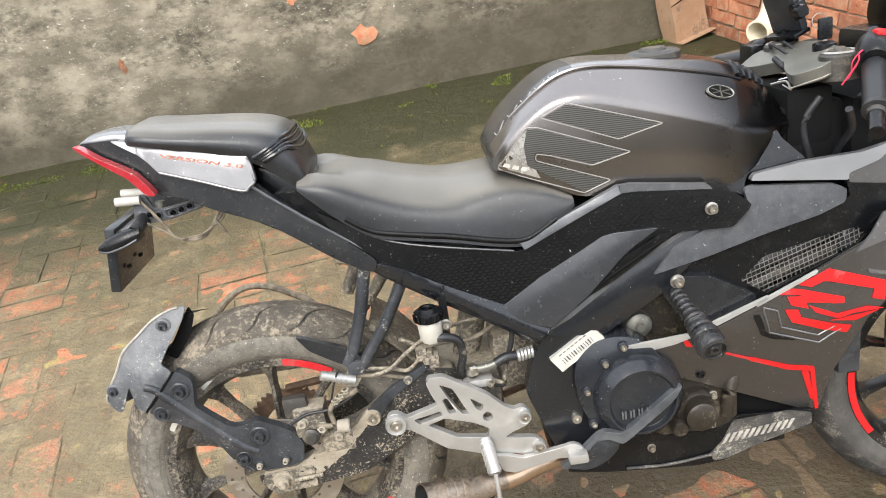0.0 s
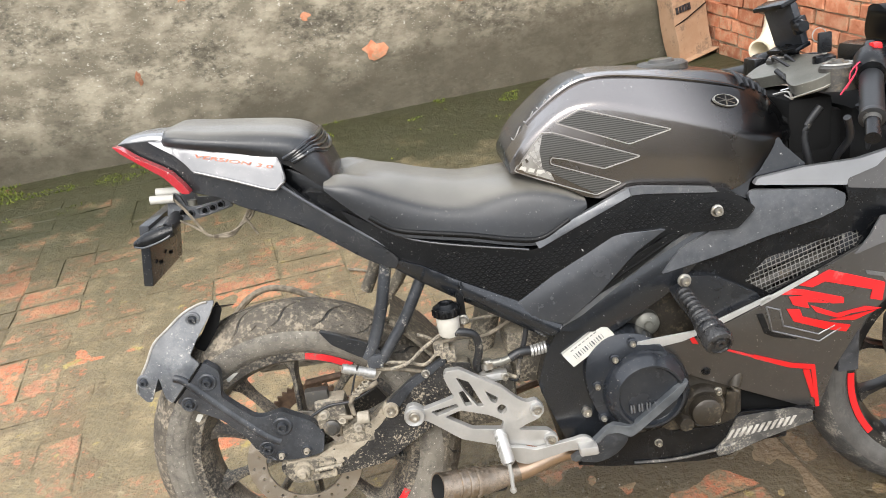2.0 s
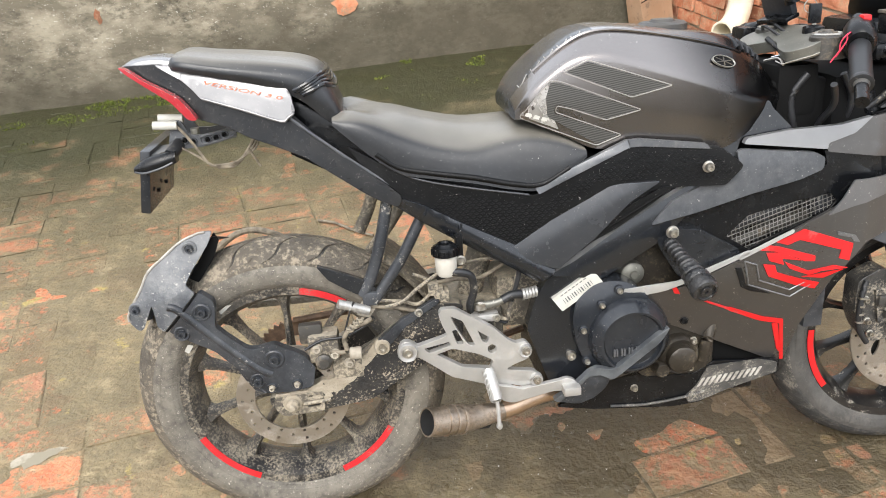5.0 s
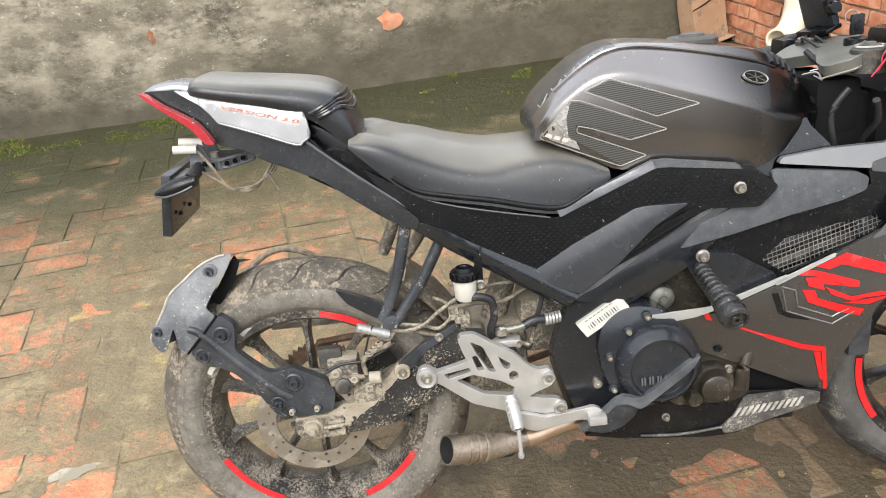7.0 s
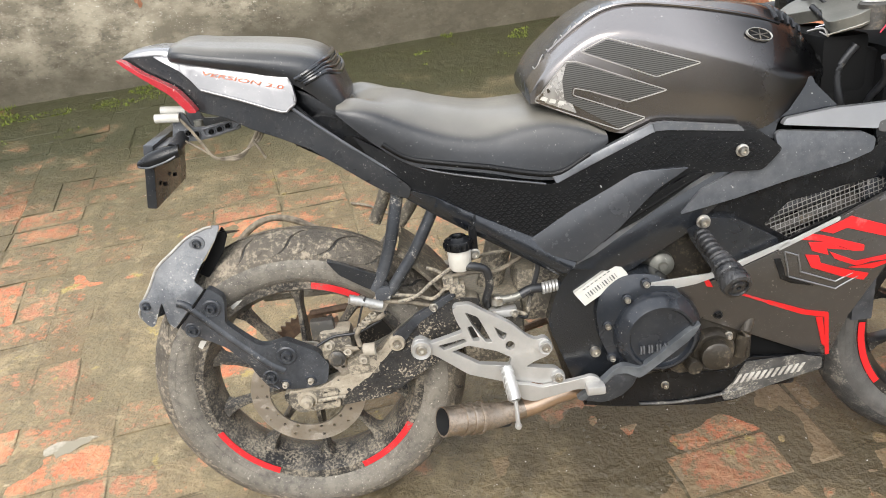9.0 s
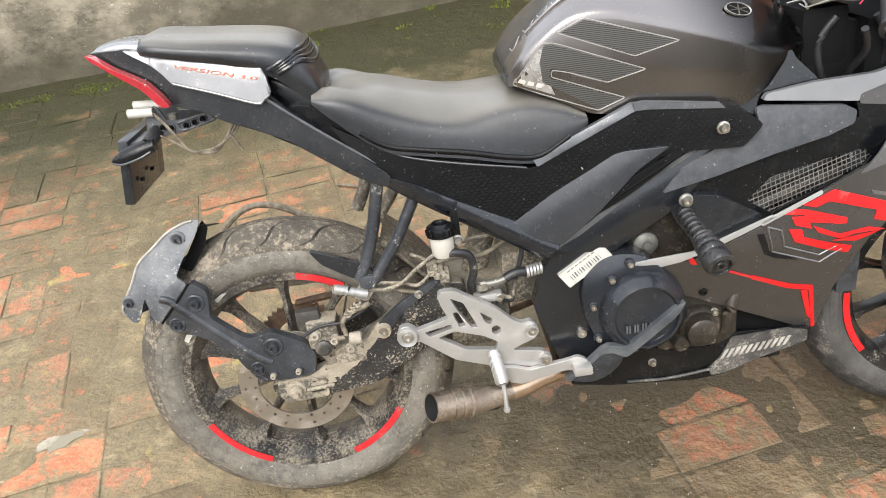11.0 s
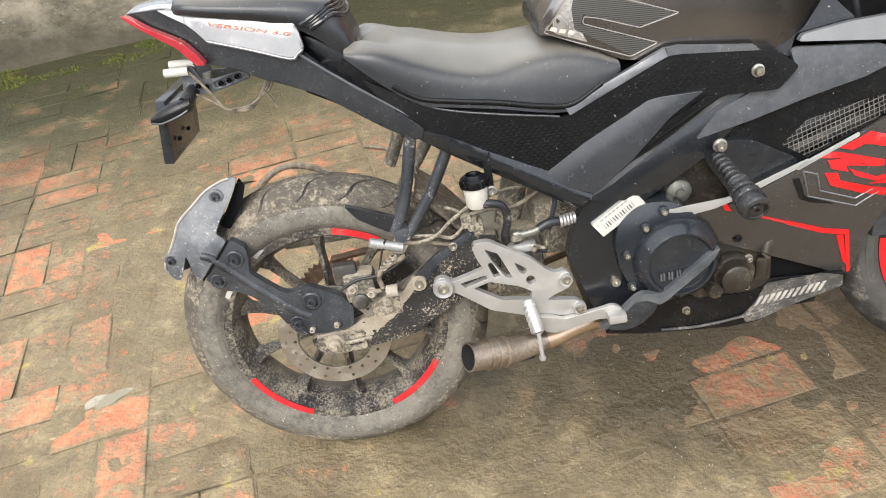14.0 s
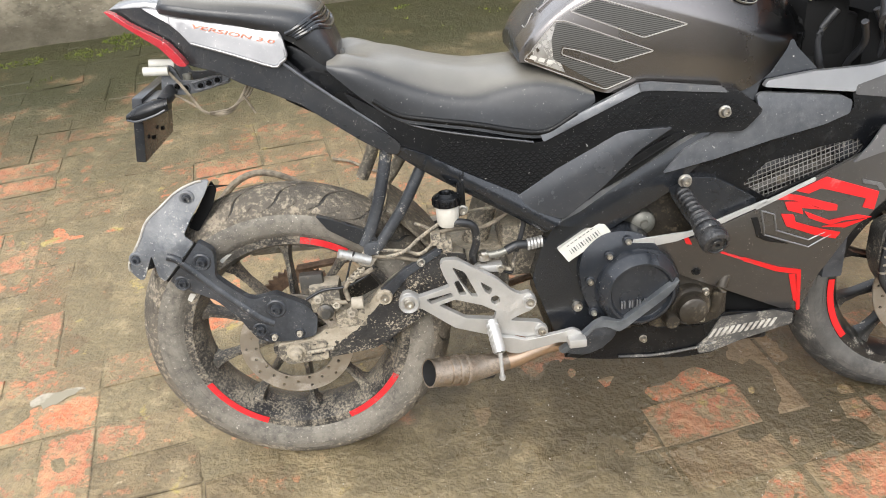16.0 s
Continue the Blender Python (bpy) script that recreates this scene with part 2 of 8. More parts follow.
    wire=material("muddy_wire", (0.215, 0.182, 0.134), 0.8, second=(0.09, 0.075, 0.055), scale=60),
    white=material("milky_plastic", (0.52, 0.5, 0.45), 0.4, second=(0.44, 0.42, 0.37), scale=20),
    paper=material("label_paper", (0.5, 0.49, 0.45), 0.6, second=(0.42, 0.41, 0.37), scale=30),
    ink=material("label_ink", (0.08, 0.08, 0.08), 0.6),
    orange=material("orange_print", (0.70, 0.22, 0.12), 0.5),
    silver_bright=material("bright_silver_paint", (0.42, 0.42, 0.415), 0.36, metal=0.45, second=(0.5, 0.5, 0.49), scale=7, rough_var=0.06, film=0.12, speckle=(0.3, 0.29, 0.27), speckle_cut=0.73),
    oil_metal=material("oily_casting", (0.028, 0.024, 0.019), 0.4, metal=0.35, second=(0.045, 0.038, 0.029), scale=18, dirt=(0.10, 0.08, 0.052), dirt_scale=24, dirt_fine=1.2, dirt_spread=(0.56, 0.72), bump=0.3),
    slider=material("scraped_rubber", (0.010, 0.0105, 0.012), 0.3, second=(0.018, 0.0185, 0.02), scale=30, rough_var=0.1, film=0.12, speckle=(0.3, 0.29, 0.27), speckle_cut=0.71, bump=0.5, bump_scale=120),
    scuffed=material("muddy_scuffed_plastic", (0.032, 0.032, 0.032), 0.38, second=(0.075, 0.072, 0.067), scale=16, film=0.3, film_color=(0.25, 0.235, 0.205), dirt=(0.3, 0.275, 0.23), dirt_scale=30, dirt_fine=1.4, dirt_spread=(0.56, 0.74), bump=0.3, bump_scale=120),
    clear=material("scuffed_smoke_plastic", (0.045, 0.05, 0.056), 0.35, second=(0.12, 0.127, 0.133), scale=14),
    screen=material("smoked_screen", (0.006, 0.006, 0.0065), 0.42, spec=0.18),
    padline=material("decal_edge", (0.26, 0.245, 0.225), 0.35, metal=0.3),
    pinkcloth=material("red_cloth", (0.6, 0.04, 0.08), 0.8),
    mesh=material("grille_mesh", (0.24, 0.23, 0.215), 0.45, metal=0.5),
    chain=material("rusty_chain", (0.09, 0.055, 0.035), 0.7, second=(0.16, 0.1, 0.06), scale=60, bump=0.4),
)


def fade_to_black(m, x0, x1):
    """Base colour fades from the paint to near-black towards the front."""
    nt = m.node_tree
    n, k = nt.nodes, nt.links
    p = n["Principled BSDF"]
    sep = n.new("ShaderNodeSeparateXYZ")
    k.new(n.new("ShaderNodeTexCoord").outputs["Object"], sep.inputs[0])
    ma = n.new("ShaderNodeMath")
    ma.operation = "MULTIPLY_ADD"
    ma.inputs[1].default_value = 0.35
    k.new(sep.outputs["Z"], ma.inputs[0])
    k.new(sep.outputs["X"], ma.inputs[2])
    r = n.new("ShaderNodeMapRange")
    r.interpolation_type = "SMOOTHSTEP"
    r.inputs[1].default_value, r.inputs[2].default_value = x0, x1
    k.new(ma.outputs[0], r.inputs[0])
    x = n.new("ShaderNodeMix")
    x.data_type = "RGBA"
    k.new(r.outputs[0], x.inputs[0])
    k.new(p.inputs["Base Color"].links[0].from_socket, x.inputs[6])
    x.inputs[7].default_value = (0.012, 0.0125, 0.014, 1)
    k.new(x.outputs[2], p.inputs["Base Color"])


fade_to_black(M["tank"], 1.02, 1.185)


def dust_and_sheen_top(m, dust, amount, lo=0.55):
    """Lightens what faces up: settled dust, on the seats also painted sky sheen."""
    nt = m.node_tree
    n, k = nt.nodes, nt.links
    p = n["Principled BSDF"]
    sep = n.new("ShaderNodeSeparateXYZ")
    k.new(n.new("ShaderNodeNewGeometry").outputs["Normal"], sep.inputs[0])
    r = n.new("ShaderNodeMapRange")
    r.interpolation_type = "SMOOTHSTEP"
    r.inputs[1].default_value, r.inputs[2].default_value, r.inputs[4].default_value = lo, 1.0, amount
    k.new(sep.outputs["Z"], r.inputs[0])
    t = n.new("ShaderNodeTexNoise")
    t.inputs["Scale"].default_value, t.inputs["Detail"].default_value = 9.0, 8.0
    k.new(n.new("ShaderNodeTexCoord").outputs["Object"], t.inputs["Vector"])
    ma = n.new("ShaderNodeMath")
    ma.operation = "MULTIPLY"
    k.new(r.outputs[0], ma.inputs[0])
    w = n.new("ShaderNodeMapRange")
    w.inputs[1].default_value, w.inputs[2].default_value, w.inputs[3].default_value = 0.3, 0.7, 0.65
    k.new(t.outputs["Fac"], w.inputs[0])
    k.new(w.outputs[0], ma.inputs[1])
    x = n.new("ShaderNodeMix")
    x.data_type = "RGBA"
    k.new(ma.outputs[0], x.inputs[0])
    k.new(p.inputs["Base Color"].links[0].from_socket, x.inputs[6])
    x.inputs[7].default_value = (*dust, 1)
    k.new(x.outputs[2], p.inputs["Base Color"])


# seat tops: dust colour that also carries the sky's reflection
dust_and_sheen_top(M["seat"], (0.27, 0.25, 0.21), 0.62, 0.68)
dust_and_sheen_top(M["swing"], (0.35, 0.305, 0.232), 1.0)
dust_and_sheen_top(M["muddy"], (0.36, 0.315, 0.24), 0.7)
dust_and_sheen_top(M["grey"], (0.30, 0.30, 0.295), 0.3)


# ---- mesh helpers ----
def finish(name, bm, mat, parent=None, label="", sharp=38, bevel=0.0, smooth=True):
    bmesh.ops.recalc_face_normals(bm, faces=bm.faces)
    for f in bm.faces:
        f.smooth = smooth
    for e in bm.edges:
        if len(e.link_faces) == 2 and e.calc_face_angle(0) > radians(sharp):
            e.smooth = False
    me = bpy.data.meshes.new(name)
    bm.to_mesh(me)
    bm.free()
    me.materials.append(mat)
    ob = new(name, me)
    if parent:
        ob.parent = parent
    if bevel:
        md = ob.modifiers.new("bevel", "BEVEL")
        md.width, md.segments, md.limit_method, md.angle_limit = bevel, 2, "ANGLE", radians(40)
        md.harden_normals = False
    if label:
        tagged(ob, label)
    return ob


part = finish


def spline(pts, n=6, closed=False):
    """A smooth line through the points."""
    p = [Vector(q) for q in pts]
    out, c = [], len(p)
    for i in range(c if closed else c - 1):
        a, b, d, e = (p[(i - 1) % c], p[i], p[(i + 1) % c], p[(i + 2) % c]) if closed else (p[max(0, i - 1)], p[i], p[i + 1], p[min(c - 1, i + 2)])
        for j in range(n):
            t = j / n
            out.append(0.5 * (2 * b + (d - a) * t + (2 * a - 5 * b + 4 * d - e) * t * t + (3 * b - a - 3 * d + e) * t ** 3))
    if not closed:
        out.append(p[-1])
    return out


def rounded(pts, r=0.01, n=3):
    """The outline with its corners rounded."""
    p = [Vector((a, b)) for a, b in pts]
    out = []
    for i in range(len(p)):
        a, b, c = p[i - 1], p[i], p[(i + 1) % len(p)]
        u, v = a - b, c - b
        d = min(r, u.length * 0.45, v.length * 0.45)
        s_, e = b + u.normalized() * d, b + v.normalized() * d
        for j in range(n + 1):
            t = j / n
            out.append(s_ * (1 - t) ** 2 + b * 2 * t * (1 - t) + e * t * t)
    return [tuple(q) for q in out]


def panel(name, pts, w, thick, mat, parent, label="", round_=0.008, cuts=0, bevel=0.002, holes=()):
    """A shell with this outline (forward, up) on the surface y = -w(forward, up), thickened inwards."""
    wf = w if callable(w) else (lambda u, s: w)
    bm = bmesh.new()
    loops = [rounded(pts, round_) if round_ else pts] + list(holes)
    edges = []
    for lp in loops:
        vs = [bm.verts.new((u, 0, s)) for u, s in lp]
        edges += [bm.edges.new((vs[i], vs[(i + 1) % len(vs)])) for i in range(len(vs))]
    bmesh.ops.triangle_fill(bm, use_beauty=True, use_dissolve=False, edges=edges)
    for _ in range(cuts):
        bmesh.ops.subdivide_edges(bm, edges=[e for e in bm.edges if e.calc_length() > 0.02], cuts=1, use_grid_fill=False)
        bmesh.ops.triangulate(bm, faces=bm.faces)
    top = list(bm.faces)
    r = bmesh.ops.extrude_face_region(bm, geom=top)
    back = [v for v in r["geom"] if isinstance(v, bmesh.types.BMVert)]
    for v in bm.verts:
        v.co.y = -wf(v.co.x, v.co.z)
    for v in back:
        v.co.y += thick
    return finish(name, bm, mat, parent, label, bevel=bevel)


def both(name, pts, w, thick, mat, parent, label="", **kw):
    """The shell on the near side and its mirror image on the far side."""
    a = panel(name, pts, w, thick, mat, parent, label, **kw)
    b = a.copy()
    b.data = a.data.copy()
    b.data.transform(Matrix.Diagonal((1, -1, 1, 1)))
    b.data.flip_normals()
    scene.collection.objects.link(b)
    return a


def tube(name, pts, r, mat, parent, label="", seg=10, smooth_n=5, taper=None):
    line = spline(pts, smooth_n) if smooth_n > 1 else [Vector(p) for p in pts]
    bm = bmesh.new()
    rings = []
    up = Vector((0.3, 0.1, 0.95))
    for i, p in enumerate(line):
        d = (line[min(i + 1, len(line) - 1)] - line[max(i - 1, 0)]).normalized()
        a = d.cross(up).normalized()
        b = d.cross(a)
        q = r if taper is None else r + (taper - r) * i / (len(line) - 1)
        rings.append([bm.verts.new(p + q * (math.cos(t) * a + math.sin(t) * b)) for t in (2 * math.pi * j / seg for j in range(seg))])
    for x, y in zip(rings, rings[1:]):
        for j in range(seg):
            bm.faces.new((x[j], x[(j + 1) % seg], y[(j + 1) % seg], y[j]))
    bm.faces.new(rings[0])
    bm.faces.new(rings[-1])
    return finish(name, bm, mat, parent, label)


def lathe(name, profile, mat, parent, label="", seg=64, center=(0, 0, 0), axis="Y", closed=False, a0=0.0, a1=360.0):
    """The profile (radius, along the axis) turned round the axis through center."""
    bm = bmesh.new()
    full = abs(a1 - a0) > 359
    rings = []
    for i in range(seg if full else seg + 1):
        t = radians(a0 + (a1 - a0) * i / seg)
        c, s_ = math.cos(t), math.sin(t)
        rings.append([bm.verts.new({"Y": (r * c, h, r * s_), "Z": (r * c, r * s_, h), "X": (h, r * c, r * s_)}[axis]) for r, h in profile])
    m = len(profile)
    for i in range(len(rings) if full else len(rings) - 1):
        x, y = rings[i], rings[(i + 1) % len(rings)]
        for j in range(m if closed else m - 1):
            q = [x[j], x[(j + 1) % m], y[(j + 1) % m], y[j]]
            bm.faces.new(q)
    bmesh.ops.remove_doubles(bm, verts=bm.verts, dist=1e-6)
    bmesh.ops.translate(bm, verts=bm.verts, vec=center)
    return finish(name, bm, mat, parent, label)


def block(name, lo, hi, mat, parent, label="", bevel=0.004, m=None, taper=1.0):
    """A box from lo to hi with worn edges, narrowed towards its top."""
    bm = bmesh.new()
    bmesh.ops.create_cube(bm, size=1)
    lo, hi = Vector(lo), Vector(hi)
    for v in bm.verts:
        k = taper if v.co.z > 0 else 1
        v.co = Vector((v.co.x * (hi.x - lo.x) * k, v.co.y * (hi.y - lo.y) * k, v.co.z * (hi.z - lo.z))) + (lo + hi) / 2
    if bevel:
        bmesh.ops.bevel(bm, geom=list(bm.edges), offset=bevel, segments=2, affect="EDGES", profile=0.6)
    if m is not None:
        bmesh.ops.transform(bm, matrix=m, verts=bm.verts)
    return finish(name, bm, mat, parent, label)


def bolt(center, r, parent, mat=None, h=0.008, name="bolt", axis="Y"):
    """A hexagon-socket bolt on the near side, its head towards -y."""
    prof = [(0, -h * 0.35), (r * 0.45, -h * 0.35), (r * 0.5, -h), (r * 0.85, -h), (r, -h * 0.6), (r, 0), (r * 1.35, 0.0005), (r * 1.35, 0.003), (0, 0.003)]
    return lathe(name, prof, mat or M["steel"], parent, seg=14, center=center, axis=axis)


def lettering(name, body, size, place, mat, parent, label="", depth=0.0008, shear=0.0):
    cu = bpy.data.curves.new(name, "FONT")
    cu.body, cu.size, cu.extrude, cu.shear = body, size, depth, shear
    tmp = new(name, cu)
    bpy.context.view_layer.update()
    me = bpy.data.meshes.new_from_object(tmp.evaluated_get(bpy.context.evaluated_depsgraph_get()))
    bpy.data.objects.remove(tmp)
    me.transform(place)
    me.materials.clear()
    me.materials.append(mat)
    ob = new(name, me)
    ob.parent = parent
    if label:
        tagged(ob, label)
    return ob


# ---- the yard ----
YARD = radians(15.5)                       # the turn of walls and paving against x
CORNER = Vector((1.47, 4.70))              # where the two walls meet
ALONG = Vector((math.cos(YARD), math.sin(YARD)))
OUT = Vector((math.sin(YARD), -math.cos(YARD)))   # from the back wall towards the viewer


def yard(a, b, z=0.0):
    """A place a metres left of the corner along the back wall and b metres out from it."""
    p = CORNER - ALONG * a + OUT * b
    return Vector((p.x, p.y, z))


def ground_material(brick=False, edges=False):
    """Wet mud; on the bricks it lies as a thin uneven film."""
    m = bpy.data.materials.new("muddy_paving_brick" if brick else "wet_mud")
    m.use_nodes = True
    nt = m.node_tree
    n, k = nt.nodes, nt.links
    b = n["Principled BSDF"]
    geo = n.new("ShaderNodeNewGeometry")

    def tex(sc, lo, hi, detail=8.0):
        t = n.new("ShaderNodeTexNoise")
        t.inputs["Scale"].default_value, t.inputs["Detail"].default_value, t.inputs["Roughness"].default_value = sc, detail, 0.65
        k.new(geo.outputs["Position"], t.inputs["Vector"])
        r = n.new("ShaderNodeMapRange")
        r.inputs[1].default_value, r.inputs[2].default_value = lo, hi
        k.new(t.outputs["Fac"], r.inputs[0])
        return r.outputs[0]

    def mix(f, a, c):
        x = n.new("ShaderNodeMix")
        x.data_type = "RGBA"
        k.new(f, x.inputs[0])
        for s_, v in ((x.inputs[6], a), (x.inputs[7], c)):
            if isinstance(v, tuple):
                s_.default_value = (*v, 1)
            else:
                k.new(v, s_)
        return x.outputs[2]

    col = mix(tex(5, 0.35, 0.65), (0.135, 0.104, 0.055), (0.265, 0.205, 0.115))
    col = mix(tex(1.7, 0.42, 0.62), col, (0.15, 0.122, 0.070))
    col = mix(tex(13, 0.46, 0.66), col, (0.118, 0.094, 0.054))
    col = mix(tex(8, 0.56, 0.70), col, (0.30, 0.24, 0.142))
    col = mix(tex(26, 0.45, 0.70), col, (0.135, 0.108, 0.063))
    col = mix(tex(150, 0.55, 0.85), col, (0.28, 0.222, 0.130))
    col = mix(tex(70, 0.56, 0.80), col, (0.110, 0.088, 0.052))
    if brick:
        oi, ng = n.new("ShaderNodeObjectInfo"), n.new("ShaderNodeNewGeometry")
        ad = n.new("ShaderNodeMath")
        k.new(oi.outputs["Random"], ad.inputs[0])
        k.new(ng.outputs["Random Per Island"], ad.inputs[1])
        fr = n.new("ShaderNodeMath")
        fr.operation = "FRACT"
        k.new(ad.outputs[0], fr.inputs[0])
        ramp = n.new("ShaderNodeValToRGB")
        e = ramp.color_ramp.elements
        e[0].position, e[0].color = 0.0, (0.40, 0.105, 0.045, 1)
        e[1].position, e[1].color = 1.0, (0.34, 0.20, 0.11, 1)
        x = e.new(0.35)
        x.color = (0.27, 0.125, 0.075, 1)
        x = e.new(0.7)
        x.color = (0.46, 0.145, 0.068, 1)
        k.new(fr.outputs[0], ramp.inputs[0])
        bare = mix(tex(48, 0.42, 0.66), ramp.outputs[0], (0.24, 0.125, 0.072))
        bare = mix(tex(15, 0.45, 0.68), bare, (0.36, 0.205, 0.108))
        bare = mix(tex(130, 0.55, 0.7), bare, (0.44, 0.2, 0.105))
        # film of mud: broad patches, broken up by fine wear, heavier on some bricks
        total = None
        for sc, weight in ((2.2, 0.5), (7, 1.15), (16, 0.8), (40, 0.9), (120, 0.55)):
            ma = n.new("ShaderNodeMath")
            ma.operation = "MULTIPLY_ADD"
            ma.inputs[1].default_value = weight
            k.new(tex(sc, 0.0, 1.0, 8.0), ma.inputs[0])
            if total is None:
                ma.inputs[2].default_value = 0.0
            else:
                k.new(total, ma.inputs[2])
            total = ma.outputs[0]
        s2 = n.new("ShaderNodeMath")
        s2.operation = "MULTIPLY_ADD"
        s2.inputs[1].default_value = 0.26
        k.new(fr.outputs[0], s2.inputs[0])
        k.new(total, s2.inputs[2])
        if edges:
            # mud clings to the edges of each brick
            gs = n.new("ShaderNodeSeparateXYZ")
            k.new(n.new("ShaderNodeTexCoord").outputs["Generated"], gs.inputs[0])
            near = []
            for axis, size in (("X", 0.23), ("Y", 0.113)):
                a1 = n.new("ShaderNodeMath")
                a1.operation = "PINGPONG"
                a1.inputs[1].default_value = 0.5
                k.new(gs.outputs[axis], a1.inputs[0])
                a2 = n.new("ShaderNodeMath")
                a2.operation = "MULTIPLY"
                a2.inputs[1].default_value = size
                k.new(a1.outputs[0], a2.inputs[0])
                near.append(a2.outputs[0])
            mn = n.new("ShaderNodeMath")
            mn.operation = "MINIMUM"
            k.new(near[0], mn.inputs[0])
            k.new(near[1], mn.inputs[1])
            er = n.new("ShaderNodeMapRange")
            er.inputs[1].default_value, er.inputs[2].default_value, er.inputs[3].default_value, er.inputs[4].default_value = 0.0, 0.020, 0.16, 0.0
            k.new(mn.outputs[0], er.inputs[0])
            s3 = n.new("ShaderNodeMath")
            k.new(er.outputs[0], s3.inputs[0])
            k.new(s2.outputs[0], s3.inputs[1])
            s2 = s3
        film = n.new("ShaderNodeMapRange")
        film.inputs[1].default_value, film.inputs[2].default_value = 1.93, 2.06
        film.inputs[3].default_value, film.inputs[4].default_value = 0.06, 0.95
        k.new(s2.outputs[0], film.inputs[0])
        col = mix(film.outputs[0], bare, col)
        if edges:
            jr = n.new("ShaderNodeMapRange")
            jr.inputs[1].default_value, jr.inputs[2].default_value, jr.inputs[3].default_value, jr.inputs[4].default_value = 0.001, 0.006, 0.9, 0.0
            k.new(mn.outputs[0], jr.inputs[0])
            jm = n.new("ShaderNodeMath")
            jm.operation = "MULTIPLY"
            k.new(jr.outputs[0], jm.inputs[0])
            k.new(tex(9, 0.32, 0.52), jm.inputs[1])
            col = mix(jm.outputs[0], col, (0.055, 0.043, 0.025))
        hv = n.new("ShaderNodeHueSaturation")
        vr = n.new("ShaderNodeMapRange")
        vr.inputs[3].default_value, vr.inputs[4].default_value = 1.18, 0.80
        k.new(fr.outputs[0], vr.inputs[0])
        k.new(vr.outputs[0], hv.inputs["Value"])
        k.new(col, hv.inputs["Color"])
        col = hv.outputs[0]
    # ochre lichen and pale scraped mud
    col = mix(tex(10, 0.62, 0.68), col, (0.30, 0.235, 0.085))
    col = mix(tex(19, 0.66, 0.71), col, (0.36, 0.29, 0.185))
    lift = n.new("ShaderNodeHueSaturation")
    lift.inputs["Value"].default_value = 1.24
    k.new(col, lift.inputs["Color"])
    col = lift.outputs[0]
    # moss grows where the yard meets the back wall
    d = n.new("ShaderNodeVectorMath")
    d.operation = "DOT_PRODUCT"
    d.inputs[1].default_value = (OUT.x, OUT.y, 0)
    k.new(geo.outputs["Position"], d.inputs[0])
    near = n.new("ShaderNodeMapRange")
    base = OUT.dot(CORNER)
    near.inputs[1].default_value, near.inputs[2].default_value, near.inputs[3].default_value, near.inputs[4].default_value = base, base + 2.0, 1.6, 0.0
    k.new(d.outputs["Value"], near.inputs[0])
    mo = n.new("ShaderNodeMath")
    mo.operation = "MULTIPLY"
    k.new(near.outputs[0], mo.inputs[0])
    k.new(tex(3.5, 0.2, 0.5), mo.inputs[1])
    mo.use_clamp = True
    col = mix(mo.outputs[0], col, (0.045, 0.044, 0.02))
    col = mix(tex(240, 0.74, 0.77, 2.0), col, (0.5, 0.46, 0.4))
    # a soaked patch of ragged outline; its darkening also paints shade under the bike
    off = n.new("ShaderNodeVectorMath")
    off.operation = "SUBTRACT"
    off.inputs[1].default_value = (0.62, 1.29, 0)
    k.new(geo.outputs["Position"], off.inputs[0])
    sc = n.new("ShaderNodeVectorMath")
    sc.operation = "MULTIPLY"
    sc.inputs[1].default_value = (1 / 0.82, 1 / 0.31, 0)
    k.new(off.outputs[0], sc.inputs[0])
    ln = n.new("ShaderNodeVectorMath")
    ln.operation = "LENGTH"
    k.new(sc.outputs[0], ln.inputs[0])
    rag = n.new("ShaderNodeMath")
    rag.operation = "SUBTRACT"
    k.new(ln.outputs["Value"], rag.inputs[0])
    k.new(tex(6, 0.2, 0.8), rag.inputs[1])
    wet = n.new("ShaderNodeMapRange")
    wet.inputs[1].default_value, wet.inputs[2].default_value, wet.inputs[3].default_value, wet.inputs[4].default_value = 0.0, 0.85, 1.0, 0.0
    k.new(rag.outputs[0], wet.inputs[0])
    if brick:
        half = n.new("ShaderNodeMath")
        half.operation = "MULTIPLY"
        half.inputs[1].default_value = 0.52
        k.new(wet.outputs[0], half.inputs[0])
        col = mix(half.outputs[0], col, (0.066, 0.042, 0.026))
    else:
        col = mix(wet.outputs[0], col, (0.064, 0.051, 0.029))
    k.new(col, b.inputs["Base Color"])
    r = n.new("ShaderNodeMapRange")
    r.inputs[3].default_value, r.inputs[4].default_value = 0.36, 0.62
    k.new(tex(3.2, 0.38, 0.62), r.inputs[0])
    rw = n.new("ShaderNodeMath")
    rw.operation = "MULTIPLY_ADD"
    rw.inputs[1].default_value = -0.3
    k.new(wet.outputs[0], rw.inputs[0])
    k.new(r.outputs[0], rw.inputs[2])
    k.new(rw.outputs[0], b.inputs["Roughness"])
    b.inputs["Specular IOR Level"].default_value = 0.38
    bp = n.new("ShaderNodeBump")
    bp.inputs["Strength"].default_value, bp.inputs["Distance"].default_value = 0.75, 0.012
    hs = n.new("ShaderNodeMath")
    hs.operation = "MULTIPLY_ADD"
    hs.inputs[1].default_value = 0.55
    k.new(tex(75, 0.2, 0.8, 4.0), hs.inputs[0])
    k.new(tex(22, 0.2, 0.8, 6.0), hs.inputs[2])
    k.new(hs.outputs[0], bp.inputs["Height"])
    k.new(bp.outputs[0], b.inputs["Normal"])
    return m


